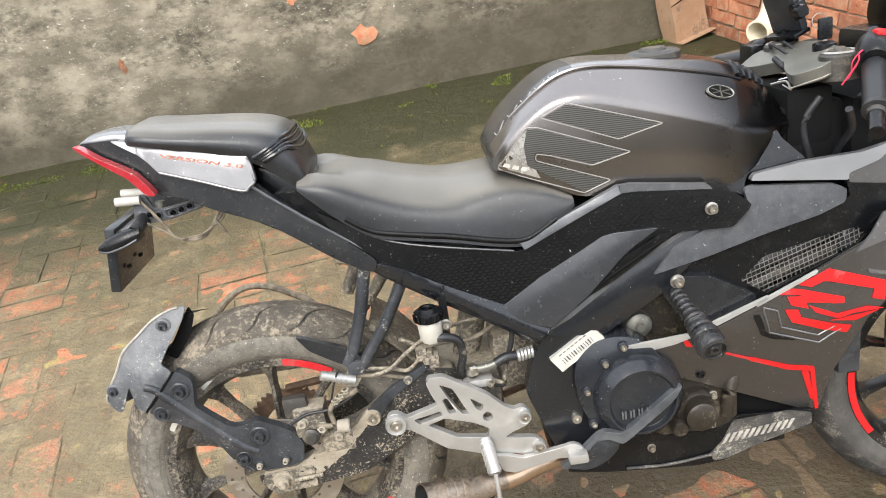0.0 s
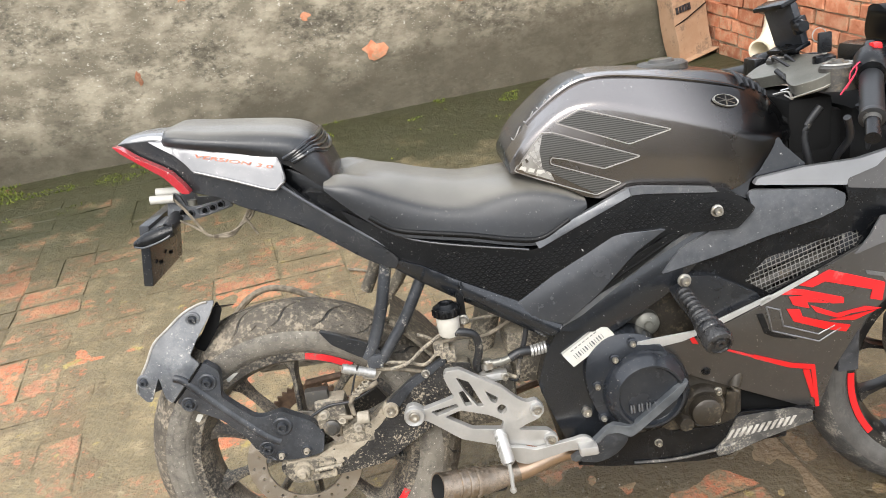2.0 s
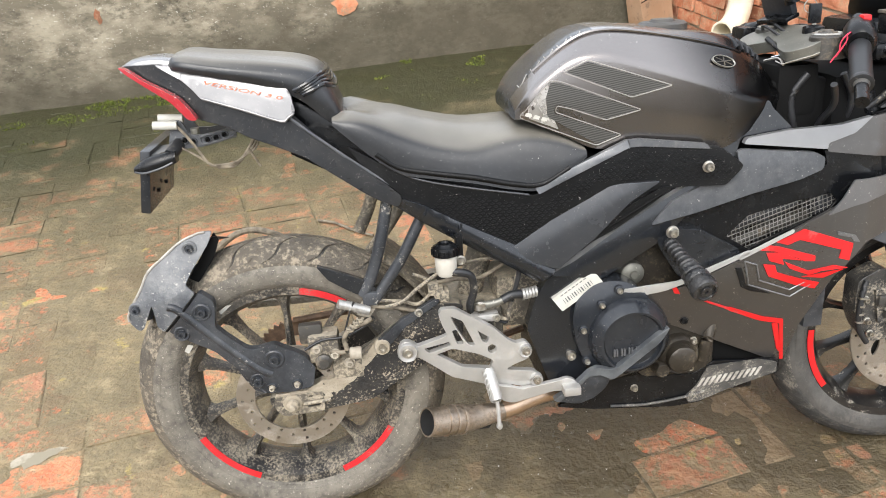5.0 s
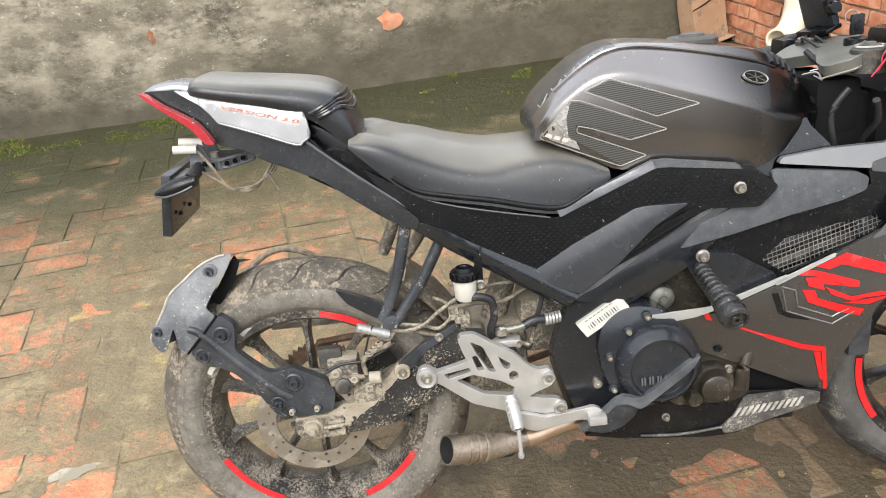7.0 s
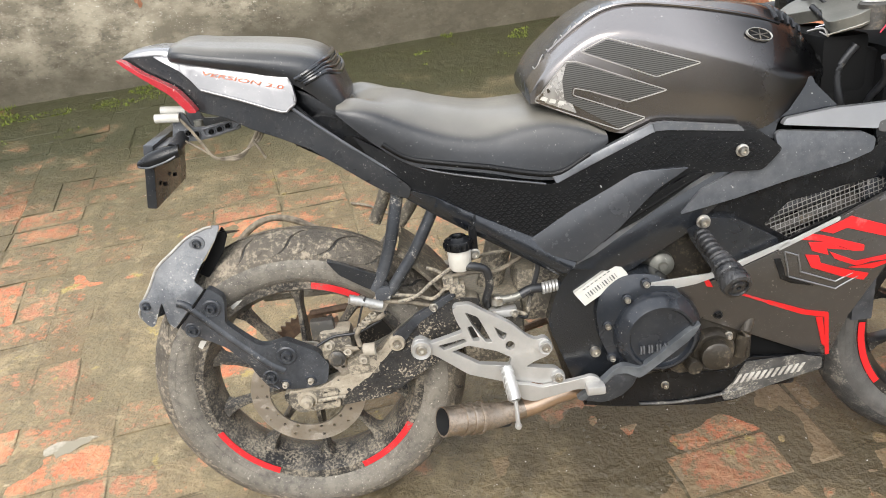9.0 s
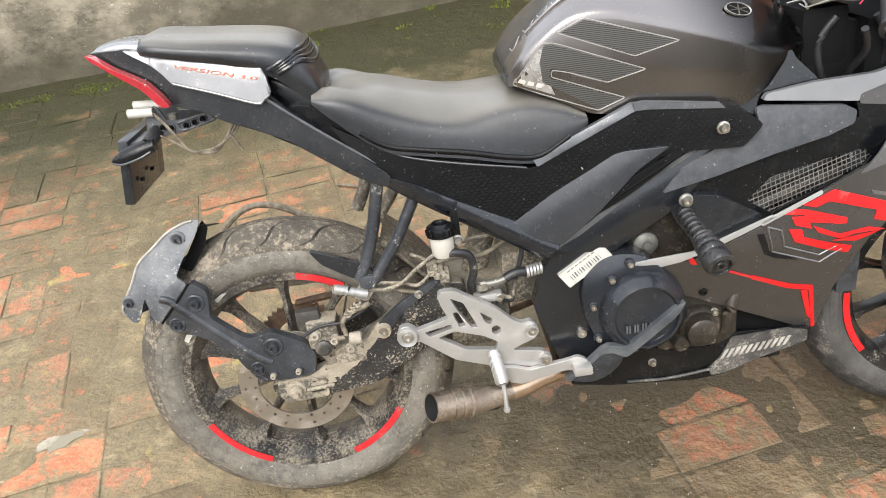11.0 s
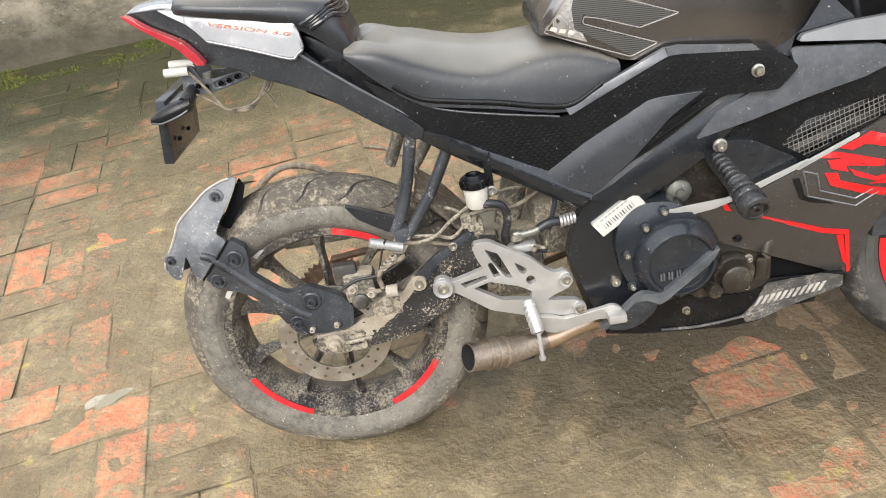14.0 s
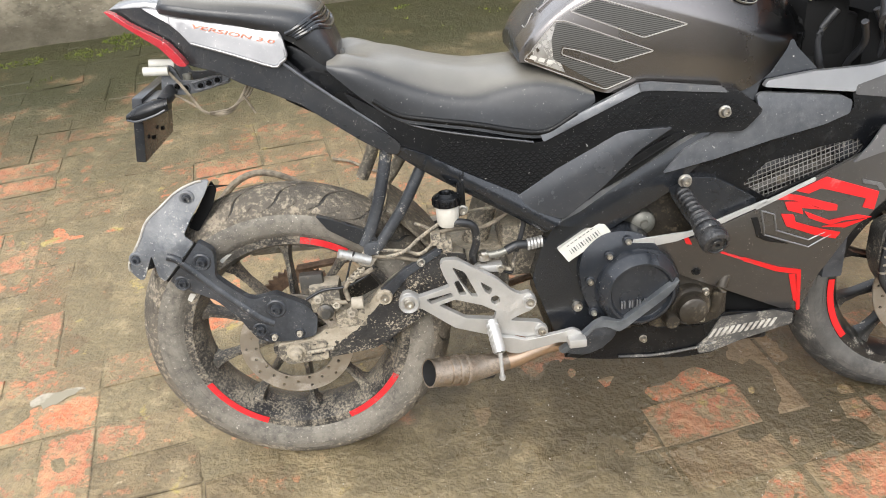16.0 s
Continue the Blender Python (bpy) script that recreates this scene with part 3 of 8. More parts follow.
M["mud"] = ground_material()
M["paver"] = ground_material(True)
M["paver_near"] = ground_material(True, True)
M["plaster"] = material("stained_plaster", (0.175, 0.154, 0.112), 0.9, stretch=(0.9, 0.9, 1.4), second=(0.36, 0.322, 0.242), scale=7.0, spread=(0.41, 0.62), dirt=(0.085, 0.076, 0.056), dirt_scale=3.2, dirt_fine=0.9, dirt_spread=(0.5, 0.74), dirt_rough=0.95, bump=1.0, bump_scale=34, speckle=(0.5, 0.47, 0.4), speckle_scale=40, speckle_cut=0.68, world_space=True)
M["brick"] = material("orange_brick", (0.40, 0.142, 0.07), 0.85, second=(0.54, 0.27, 0.16), scale=18, dirt=(0.40, 0.27, 0.165), dirt_scale=9, dirt_fine=0.8, dirt_spread=(0.53, 0.7), bump=0.9, bump_scale=45, random_tint=0.42, world_space=True)
M["mortar"] = material("mud_mortar", (0.27, 0.205, 0.14), 0.95, second=(0.36, 0.285, 0.2), scale=20, bump=0.6)
M["concrete"] = material("grey_concrete", (0.13, 0.123, 0.109), 0.6, second=(0.175, 0.166, 0.148), scale=5, dirt=(0.17, 0.15, 0.118), dirt_scale=4, bump=0.3, bump_scale=90)
M["card"] = material("carton", (0.36, 0.22, 0.13), 0.85, second=(0.42, 0.27, 0.17), scale=8, dirt=(0.22, 0.15, 0.1), dirt_scale=10)
M["pvc"] = material("pvc_pipe", (0.8, 0.74, 0.6), 0.4, second=(0.72, 0.64, 0.48), scale=10)
# pale base also stands for the sky reflected in the water
M["water"] = material("rain_water", (0.36, 0.32, 0.245), 0.12, second=(0.22, 0.19, 0.13), scale=12, spread=(0.45, 0.55), bump=0.12, bump_scale=30)
M["moss"] = material("moss", (0.085, 0.12, 0.012), 0.9, second=(0.19, 0.22, 0.03), scale=30, bump=0.8)


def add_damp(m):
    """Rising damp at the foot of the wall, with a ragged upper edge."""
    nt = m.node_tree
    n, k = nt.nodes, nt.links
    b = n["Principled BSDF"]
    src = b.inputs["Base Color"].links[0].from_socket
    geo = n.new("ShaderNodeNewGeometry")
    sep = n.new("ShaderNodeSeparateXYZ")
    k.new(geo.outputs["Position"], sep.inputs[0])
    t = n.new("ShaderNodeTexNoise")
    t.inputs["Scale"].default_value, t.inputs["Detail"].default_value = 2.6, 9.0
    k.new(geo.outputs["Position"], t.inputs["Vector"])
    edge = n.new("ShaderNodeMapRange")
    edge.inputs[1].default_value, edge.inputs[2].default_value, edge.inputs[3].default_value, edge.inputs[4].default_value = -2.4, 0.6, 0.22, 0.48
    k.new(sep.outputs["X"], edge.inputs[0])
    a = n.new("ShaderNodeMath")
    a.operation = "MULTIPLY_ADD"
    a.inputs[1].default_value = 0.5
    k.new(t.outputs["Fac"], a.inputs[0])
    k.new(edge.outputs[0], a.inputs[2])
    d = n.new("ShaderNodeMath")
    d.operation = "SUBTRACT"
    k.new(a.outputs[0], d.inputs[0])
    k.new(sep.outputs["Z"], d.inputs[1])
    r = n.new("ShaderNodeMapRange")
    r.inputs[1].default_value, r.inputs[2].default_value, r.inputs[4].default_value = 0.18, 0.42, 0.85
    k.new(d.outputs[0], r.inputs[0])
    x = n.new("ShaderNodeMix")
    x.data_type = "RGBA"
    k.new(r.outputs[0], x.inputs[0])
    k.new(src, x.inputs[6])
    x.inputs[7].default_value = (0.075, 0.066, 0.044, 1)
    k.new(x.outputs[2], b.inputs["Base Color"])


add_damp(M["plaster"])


def relief(x, y):
    """The mud's height over the paving."""
    h = 0.010 * noise.noise((x * 1.7, y * 1.7, 0.3)) + 0.007 * noise.noise((x * 5.5, y * 5.5, 4.0)) + 0.004 * noise.noise((x * 17, y * 17, 9.0)) + 0.0016 * noise.noise((x * 45, y * 45, 2.0))
    under = math.exp(-(((x - 0.25) / 0.42) ** 2 + ((y - 1.05) / 0.30) ** 2))
    p = Vector((x, y)) - CORNER
    a, b = -p.dot(ALONG), p.dot(OUT)
    silt = max(0.0, min(1.0, (1.75 - b) / 0.9)) * max(0.0, min(1.0, (3.0 - a) / 0.8))
    bare = max(0.0, min(1.0, (-0.15 - x) / 0.5))
    return -0.0013 - 0.0004 * bare + 0.42 * h + 0.0055 * under + 0.014 * silt * (1 - 0.6 * bare)


def make_ground():
    nx, ny = 500, 430
    # one sheet, fine in the yard and wide outside it
    xs = [-60, -20, -6] + [-2.7 + 5.4 * i / nx for i in range(nx + 1)] + [6, 20, 60]
    ys = [-60, -20, -4] + [0.3 + 4.7 * i / ny for i in range(ny + 1)] + [8, 20, 60]
    vs = [(x, y, relief(x, y) if -3 < x < 3 and 0 < y < 5.2 else -0.01) for y in ys for x in xs]
    w = len(xs)
    fs = [(j * w + i, j * w + i + 1, (j + 1) * w + i + 1, (j + 1) * w + i) for j in range(len(ys) - 1) for i in range(w - 1)]
    me = bpy.data.meshes.new("ground")
    me.from_pydata(vs, [], fs)
    me.polygons.foreach_set("use_smooth", [True] * len(fs))
    me.materials.append(M["mud"])
    return tagged(new("ground", me), "wet brown mud over an old brick-paved yard, mossy by the wall", "ground", kind="structure")


ground = make_ground()


def brick_mesh(name, l, d, h, mat, seed, chip=0.004):
    """One worn brick, its top at z = 0, its middle at the origin."""
    rnd = random.Random(seed)
    bm = bmesh.new()
    bmesh.ops.create_cube(bm, size=1)
    for v in bm.verts:
        v.co = Vector((v.co.x * l, v.co.y * d, (v.co.z - 0.5) * h))
    bmesh.ops.bevel(bm, geom=[e for e in bm.edges if max(v.co.z for v in e.verts) > -0.001 or abs(e.verts[0].co.z - e.verts[1].co.z) > 0.01], offset=0.0035, segments=1, affect="EDGES")
    for v in bm.verts:
        v.co += Vector((rnd.uniform(-chip, chip), rnd.uniform(-chip, chip), rnd.uniform(-chip, chip) * 0.4))
    bmesh.ops.recalc_face_normals(bm, faces=bm.faces)
    me = bpy.data.meshes.new(name)
    bm.to_mesh(me)
    bm.free()
    me.materials.append(mat)
    return me


def make_wall(name, a, b, height, thick, mat, label, uneven=0.012):
    """An upright wall from a to b, its worn face on the viewer's side."""
    a, b = Vector((*a, 0)), Vector((*b, 0))
    d = (b - a).normalized()
    back = Vector((-d.y, d.x, 0))
    ln = (b - a).length
    bm = bmesh.new()
    nx, nz = max(2, int(ln / 0.035)), max(2, int(height / 0.035))
    front = [[None] * (nx + 1) for _ in range(nz + 1)]
    for j in range(nz + 1):
        for i in range(nx + 1):
            p = a + d * (ln * i / nx) + Vector((0, 0, -0.06 + (height + 0.06) * j / nz))
            q = uneven * (noise.noise(p * 1.6) + 0.55 * noise.noise(p * 6) + 0.3 * noise.noise(p * 19))
            front[j][i] = bm.verts.new(p + back * q)
    for j in range(nz):
        for i in range(nx):
            bm.faces.new((front[j][i], front[j][i + 1], front[j + 1][i + 1], front[j + 1][i]))
    rim = front[0] + [r[-1] for r in front[1:]] + front[-1][-2::-1] + [r[0] for r in front[-2:0:-1]]
    far = []
    for v in rim:
        along = (v.co - a).dot(d)
        far.append(bm.verts.new(a + d * along + back * thick + Vector((0, 0, v.co.z))))
    for i in range(len(rim)):
        j = (i + 1) % len(rim)
        bm.faces.new((rim[i], rim[j], far[j], far[i]))
    bm.faces.new(far)
    return tagged(finish(name, bm, mat, sharp=60), label, "wall", kind="structure")


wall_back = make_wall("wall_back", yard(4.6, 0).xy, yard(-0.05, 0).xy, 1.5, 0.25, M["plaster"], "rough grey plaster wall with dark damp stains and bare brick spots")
RIGHT_A, RIGHT_B = CORNER, Vector((2.75, 1.15))
wall_right = make_wall("wall_right", tuple(RIGHT_A), tuple(RIGHT_B), 1.95, 0.2, M["mortar"], "orange brick wall with wide mud-mortar joints", 0.004)

# unseen walls added behind the viewer to shape light and reflections on the bike
make_wall("wall_front", (3.2, -2.2), (-4.2, -2.6), 1.2, 0.2, M["plaster"], "unseen plaster wall added to block light behind the viewer", 0.004)
make_wall("wall_left", (-4.2, -2.6), tuple(yard(4.6, 0).xy + Vector((-1.0, -0.3))), 2.2, 0.2, M["plaster"], "unseen plaster wall added to block light from the left", 0.004)


# ---- the motorcycle ----
# its own axes: x forward from the rear axle, y to its left, z up from the ground between the tyres
BIKE = tagged(new("motorcycle"), "dark grey sports motorcycle with red graphics and mud-caked wheels", "motorcycle")
BIKE.matrix_world = pose(-0.22, 1.14, 0.0, 0, 0, 6.5) @ pose(0, 0, 0, -11.0, 0, 0)


def interp(table, u):
    """Smooth interpolation in rows whose first number is the station."""
    if u <= table[0][0]:
        return table[0][1:]
    for i in range(len(table) - 1):
        if u <= table[i + 1][0]:
            a, b = table[i], table[i + 1]
            p, q = table[max(0, i - 1)], table[min(len(table) - 1, i + 2)]
            t = (u - a[0]) / (b[0] - a[0])
            out = []
            for j in range(1, len(a)):
                h = b[0] - a[0]
                ma = (b[j] - p[j]) / (b[0] - p[0]) * h
                mb = (q[j] - a[j]) / (q[0] - a[0]) * h
                out.append((2 * t ** 3 - 3 * t * t + 1) * a[j] + (t ** 3 - 2 * t * t + t) * ma + (-2 * t ** 3 + 3 * t * t) * b[j] + (t ** 3 - t * t) * mb)
            return out
    return table[-1][1:]


def section(row, n=7, crease=False):
    """The near half of a cross-section, from the middle of the top to the foot: top, edge (half-width, height), belly (half-width, height), foot."""
    top, we, se, wb, sb, wf, sf = row
    h = top - se
    if not crease:
        pts = [(0, top), (we * 0.55, top - 0.12 * h), (we, se), (wb, sb), (wf, sf)]
        return [(p.x, p.y) for p in (Vector(q) for q in spline([(a, b, 0) for a, b in pts], n))]
    pts = [Vector(p) for p in ((0, top), (we * 0.55, top - 0.08 * h), (we, se), (wb, sb), ((wb + wf) / 2 + 0.003, (sb + sf) / 2), (wf, sf))]
    out = [tuple(pts[0])]
    for a, b, c in zip(pts, pts[1:], pts[2:]):
        u, v = a - b, c - b
        d = min(0.013, 0.4 * u.length, 0.4 * v.length)
        p, q = b + u.normalized() * d, b + v.normalized() * d
        out += [tuple(p * (1 - t) ** 2 + b * 2 * t * (1 - t) + q * t * t) for t in (0, 0.25, 0.5, 0.75, 1)]
    return out + [tuple(pts[-1])]


def loft(name, table, mat, parent, label="", stations=28, n=7, u0=None, u1=None, crease=False):
    bm = bmesh.new()
    u0, u1 = table[0][0] if u0 is None else u0, table[-1][0] if u1 is None else u1
    rings = []
    for i in range(stations + 1):
        u = u0 + (u1 - u0) * i / stations
        half = section(interp(table, u), n, crease)
        ring = [(-w, s_) for w, s_ in reversed(half)] + [(w, s_) for w, s_ in half[1:]]
        rings.append([bm.verts.new((u, w, s_)) for w, s_ in ring])
    for x, y in zip(rings, rings[1:]):
        for j in range(len(x) - 1):
            bm.faces.new((x[j], x[j + 1], y[j + 1], y[j]))
        bm.faces.new((x[-1], x[0], y[0], y[-1]))
    bm.faces.new(rings[0])
    bm.faces.new(rings[-1])
    return finish(name, bm, mat, parent, label, sharp=50)


def side_of(table, u, s_):
    """The half-width of a lofted body at this station and height."""
    half = section(interp(table, u), 7, table is TANK)
    for (w0, s0), (w1, s1) in zip(half, half[1:]):
        if s1 <= s_ <= s0:
            t = (s_ - s0) / (s1 - s0) if s1 != s0 else 0
            return w0 + (w1 - w0) * t
    return half[-1][0] if s_ < half[-1][1] else half[0][0]


# station: top, edge half-width and height, belly half-width and height, foot half-width and height
TANK = [
    (0.462, 0.868, 0.070, 0.862, 0.100, 0.850, 0.097, 0.832),
    (0.482, 0.895, 0.078, 0.889, 0.119, 0.880, 0.117, 0.834),
    (0.515, 0.927, 0.083, 0.921, 0.128, 0.910, 0.122, 0.816),
    (0.555, 0.957, 0.088, 0.950, 0.134, 0.934, 0.126, 0.797),
    (0.590, 0.974, 0.090, 0.967, 0.137, 0.940, 0.128, 0.778),
    (0.630, 0.980, 0.092, 0.972, 0.140, 0.936, 0.129, 0.772),
    (0.700, 0.974, 0.095, 0.963, 0.145, 0.914, 0.132, 0.768),
    (0.770, 0.966, 0.098, 0.948, 0.150, 0.890, 0.136, 0.762),
    (0.830, 0.956, 0.098, 0.932, 0.152, 0.868, 0.140, 0.758),
    (0.875, 0.943, 0.090, 0.916, 0.144, 0.846, 0.134, 0.778),
    (0.920, 0.917, 0.074, 0.890, 0.124, 0.838, 0.116, 0.805),
    (0.955, 0.878, 0.055, 0.866, 0.096, 0.838, 0.090, 0.820),
]
SEAT = [
    (0.140, 0.848, 0.070, 0.864, 0.100, 0.860, 0.106, 0.852),
    (0.165, 0.858, 0.078, 0.872, 0.110, 0.856, 0.114, 0.828),
    (0.200, 0.862, 0.090, 0.862, 0.116, 0.842, 0.120, 0.796),
    (0.250, 0.857, 0.098, 0.838, 0.120, 0.812, 0.124, 0.760),
    (0.310, 0.839, 0.102, 0.814, 0.124, 0.790, 0.130, 0.746),
    (0.380, 0.824, 0.106, 0.800, 0.128, 0.776, 0.136, 0.733),
    (0.450, 0.822, 0.112, 0.804, 0.132, 0.766, 0.140, 0.716),
    (0.500, 0.820, 0.116, 0.804, 0.136, 0.762, 0.142, 0.712),
    (0.550, 0.806, 0.120, 0.794, 0.138, 0.768, 0.142, 0.738),
    (0.582, 0.786, 0.122, 0.778, 0.136, 0.772, 0.138, 0.764),
]
PILLION = [
    (-0.128, 0.975, 0.045, 0.973, 0.055, 0.968, 0.055, 0.960),
    (-0.113, 0.989, 0.068, 0.985, 0.080, 0.976, 0.080, 0.962),
    (-0.050, 0.983, 0.078, 0.976, 0.091, 0.964, 0.088, 0.947),
    (0.020, 0.975, 0.083, 0.967, 0.096, 0.951, 0.092, 0.930),
    (0.075, 0.967, 0.084, 0.958, 0.097, 0.939, 0.092, 0.907),
    (0.105, 0.959, 0.083, 0.950, 0.096, 0.929, 0.091, 0.886),
    (0.128, 0.946, 0.079, 0.936, 0.092, 0.913, 0.088, 0.862),
    (0.145, 0.920, 0.073, 0.910, 0.087, 0.893, 0.083, 0.850),
    (0.158, 0.882, 0.064, 0.876, 0.078, 0.868, 0.076, 0.845),
]
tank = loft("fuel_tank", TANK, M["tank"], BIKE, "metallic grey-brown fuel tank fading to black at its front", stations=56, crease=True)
# dark faces between the rear shoulder ridges, painted for the wall's reflection
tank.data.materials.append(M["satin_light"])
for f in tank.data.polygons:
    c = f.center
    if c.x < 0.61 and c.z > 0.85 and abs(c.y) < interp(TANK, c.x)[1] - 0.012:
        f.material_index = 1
seat = loft("rider_seat", SEAT, M["seat"], BIKE, "dusty black vinyl rider seat")
pillion = loft("pillion_seat", PILLION, M["seat"], BIKE, "black vinyl pillion seat on the tail", crease=True)


def wheel(name, cx, radius, half, rim_r, width, disc_r, phase, arcs, label, rim_mat="rim", wall_mat="tyre"):
    """Tyre with cut grooves, cast rim, ten spokes, hub, disc and red rim stickers."""
    W = tagged(new(name), label)
    W.parent, W.location = BIKE, (cx, 0, radius + (0.003 if cx < 1 else -0.002))
    rb = rim_r + 0.004
    # crown, shoulder, bulging sidewall and bead: across (of the half-width), down (of the section's height)
    cross = spline([(0, 0, 0), (0.28, 0.03, 0), (0.56, 0.135, 0), (0.77, 0.27, 0), (0.90, 0.42, 0), (0.955, 0.55, 0), (0.955, 0.70, 0), (0.89, 0.86, 0), (width * 0.95 / half, 1.0, 0)], 4)
    near_half = [(radius - (radius - rb) * p.y, half * p.x) for p in cross]
    prof = [(r, -y) for r, y in reversed(near_half[1:])] + near_half
    tyre = lathe("tyre", prof, M[wall_mat], W, "grey muddy road tyre", seg=96)
    # groove floors get dark rubber, painting the shade between the tread blocks
    tyre.data.materials.append(M["tread_washed_groove"])
    for f in tyre.data.polygons:
        if math.hypot(f.center.x, f.center.z) > radius - (radius - rb) * 0.40:
            f.material_index = 1
    # raised tread between long swept grooves, each with a short sipe in its middle
    blocks = 22
    step = 360 / blocks
    bm = bmesh.new()
    for i in range(blocks):
        for side in (-1, 1):
            t0 = step * (i + (0.5 if side > 0 else 0))
            for d0, d1, j0, j1 in ((0.035, 0.49, 0, 8), (0.49, 0.965, 0, 5), (0.53, 0.965, 5, 7), (0.49, 0.965, 7, 8)):
                rows = []
                for j in range(j0, j1 + 1):
                    r, y = near_half[min(1 + 2 * j, 16)]
                    sweep = 19.0 * (j / 8) ** 1.4 + 2.5 * math.sin(j * 0.8)
                    rows.append([(radians(t0 + sweep + (d0 + (d1 - d0) * q / 2) * step), r + 0.0034 - (0.0022 if j == 8 else 0), y * side) for q in range(3)])
                grid = [[bm.verts.new((r * math.cos(t), y, r * math.sin(t))) for t, r, y in row] for row in rows]
                low = [[bm.verts.new(((r - 0.006) * math.cos(t), y * 0.985, (r - 0.006) * math.sin(t))) for t, r, y in row] for row in rows]
                for p in range(len(grid) - 1):
                    for q in range(2):
                        bm.faces.new((grid[p][q], grid[p][q + 1], grid[p + 1][q + 1], grid[p + 1][q]))
                    for q in (0, 2):
                        bm.faces.new((grid[p][q], grid[p + 1][q], low[p + 1][q], low[p][q]))
                for p in (0, -1):
                    for q in range(2):
                        bm.faces.new((grid[p][q], grid[p][q + 1], low[p][q + 1], low[p][q]))
    part("tread", bm, M["tread" if rim_mat == "rim" else "tread_washed_groove"], tyre, "mud-filled tread with long swept grooves")
    # moulded rings and worn raised marks on the sidewall
    bm = bmesh.new()

    def raised(a0, a1, k0, k1, h, n):
        for i in range(n):
            q = []
            for t in (a0 + (a1 - a0) * i / n, a0 + (a1 - a0) * (i + 1) / n):
                for k in (k0, k1):
                    r, y = near_half[int(k)]
                    r2, y2 = near_half[int(k) + 1]
                    f = k - int(k)
                    r, y = r + (r2 - r) * f, y + (y2 - y) * f
                    q.append([bm.verts.new((r * math.cos(radians(t)), -y + z, r * math.sin(radians(t)))) for z in (0.001, -h)])
            a, b, c, d = q
            for lo, hi in ((a, b), (b, d), (d, c), (c, a)):
                bm.faces.new((lo[0], hi[0], hi[1], lo[1]))
            bm.faces.new((a[1], b[1], d[1], c[1]))

    for k0, k1 in ((20.6, 20.9), (27.2, 27.5), (29.4, 29.8)):
        raised(0, 360, k0, k1, 0.0008, 90)
    for start, count_, pitch in ((-172, 12, 1.9), (-66, 5, 4.6), (-112, 6, 2.2), (100, 8, 2.0), (20, 6, 3.6)):
        for i in range(count_):
            raised(start + pitch * i, start + pitch * (i + 0.62), 23.2 if pitch < 3 else 22.2, 25.4, 0.0009, 1)
    part("sidewall_mark", bm, M[wall_mat], tyre, "worn raised marks on the sidewall", smooth=False)
    w = width
    rimp = [(rim_r + 0.008, -w), (rim_r + 0.008, -w + 0.005), (rim_r - 0.004, -w + 0.012), (rim_r - 0.013, -w * 0.45), (rim_r - 0.016, 0), (rim_r - 0.013, w * 0.45), (rim_r - 0.004, w - 0.012), (rim_r + 0.008, w - 0.005),
            (rim_r + 0.008, w), (rim_r - 0.010, w - 0.001), (rim_r - 0.016, w - 0.012), (rim_r - 0.026, w * 0.4), (rim_r - 0.029, 0), (rim_r - 0.026, -w * 0.4), (rim_r - 0.016, -w + 0.012), (rim_r - 0.010, -w + 0.001)]
    rim = lathe("rim", rimp, M[rim_mat], W, "black cast rim with dried mud", seg=96, closed=True)
    for a0, a1 in arcs:
        lathe("rim_sticker", [(rim_r + 0.0055, -w - 0.0012), (rim_r + 0.005, -w - 0.002), (rim_r - 0.008, -w - 0.0012), (rim_r - 0.008, -w + 0.0)], M["red_dirty" if rim_mat == "rim" else "red"], rim, "red reflective rim sticker", seg=16, a0=a0, a1=a1)
    for i in range(10):
        a = radians(phase + 36 * i)
        bm = bmesh.new()
        rings = []
        for r, hw, hd in ((0.03, 0.011, 0.030), (0.07, 0.0078, 0.020), (rim_r - 0.070, 0.0062, 0.015), (rim_r - 0.040, 0.009, 0.018), (rim_r - 0.022, 0.020, 0.023)):
            yo = -0.004
            rings.append([bm.verts.new((r * math.cos(a) - t * math.sin(a), yo + y, r * math.sin(a) + t * math.cos(a))) for t, y in
                          ((-hw, -hd * 0.5), (-hw * 0.5, -hd), (hw * 0.5, -hd), (hw, -hd * 0.5), (hw, hd * 0.7), (-hw, hd * 0.7))])
        for x, y in zip(rings, rings[1:]):
            for j in range(6):
                bm.faces.new((x[j], x[(j + 1) % 6], y[(j + 1) % 6], y[j]))
        part("spoke", bm, M[rim_mat], W)
    lathe("hub", [(0.018, -0.06), (0.036, -0.058), (0.045, -0.045), (0.04, -0.02), (0.034, 0), (0.045, 0.03), (0.048, 0.05), (0.02, 0.055)], M["rim"], W, seg=32)
    return W


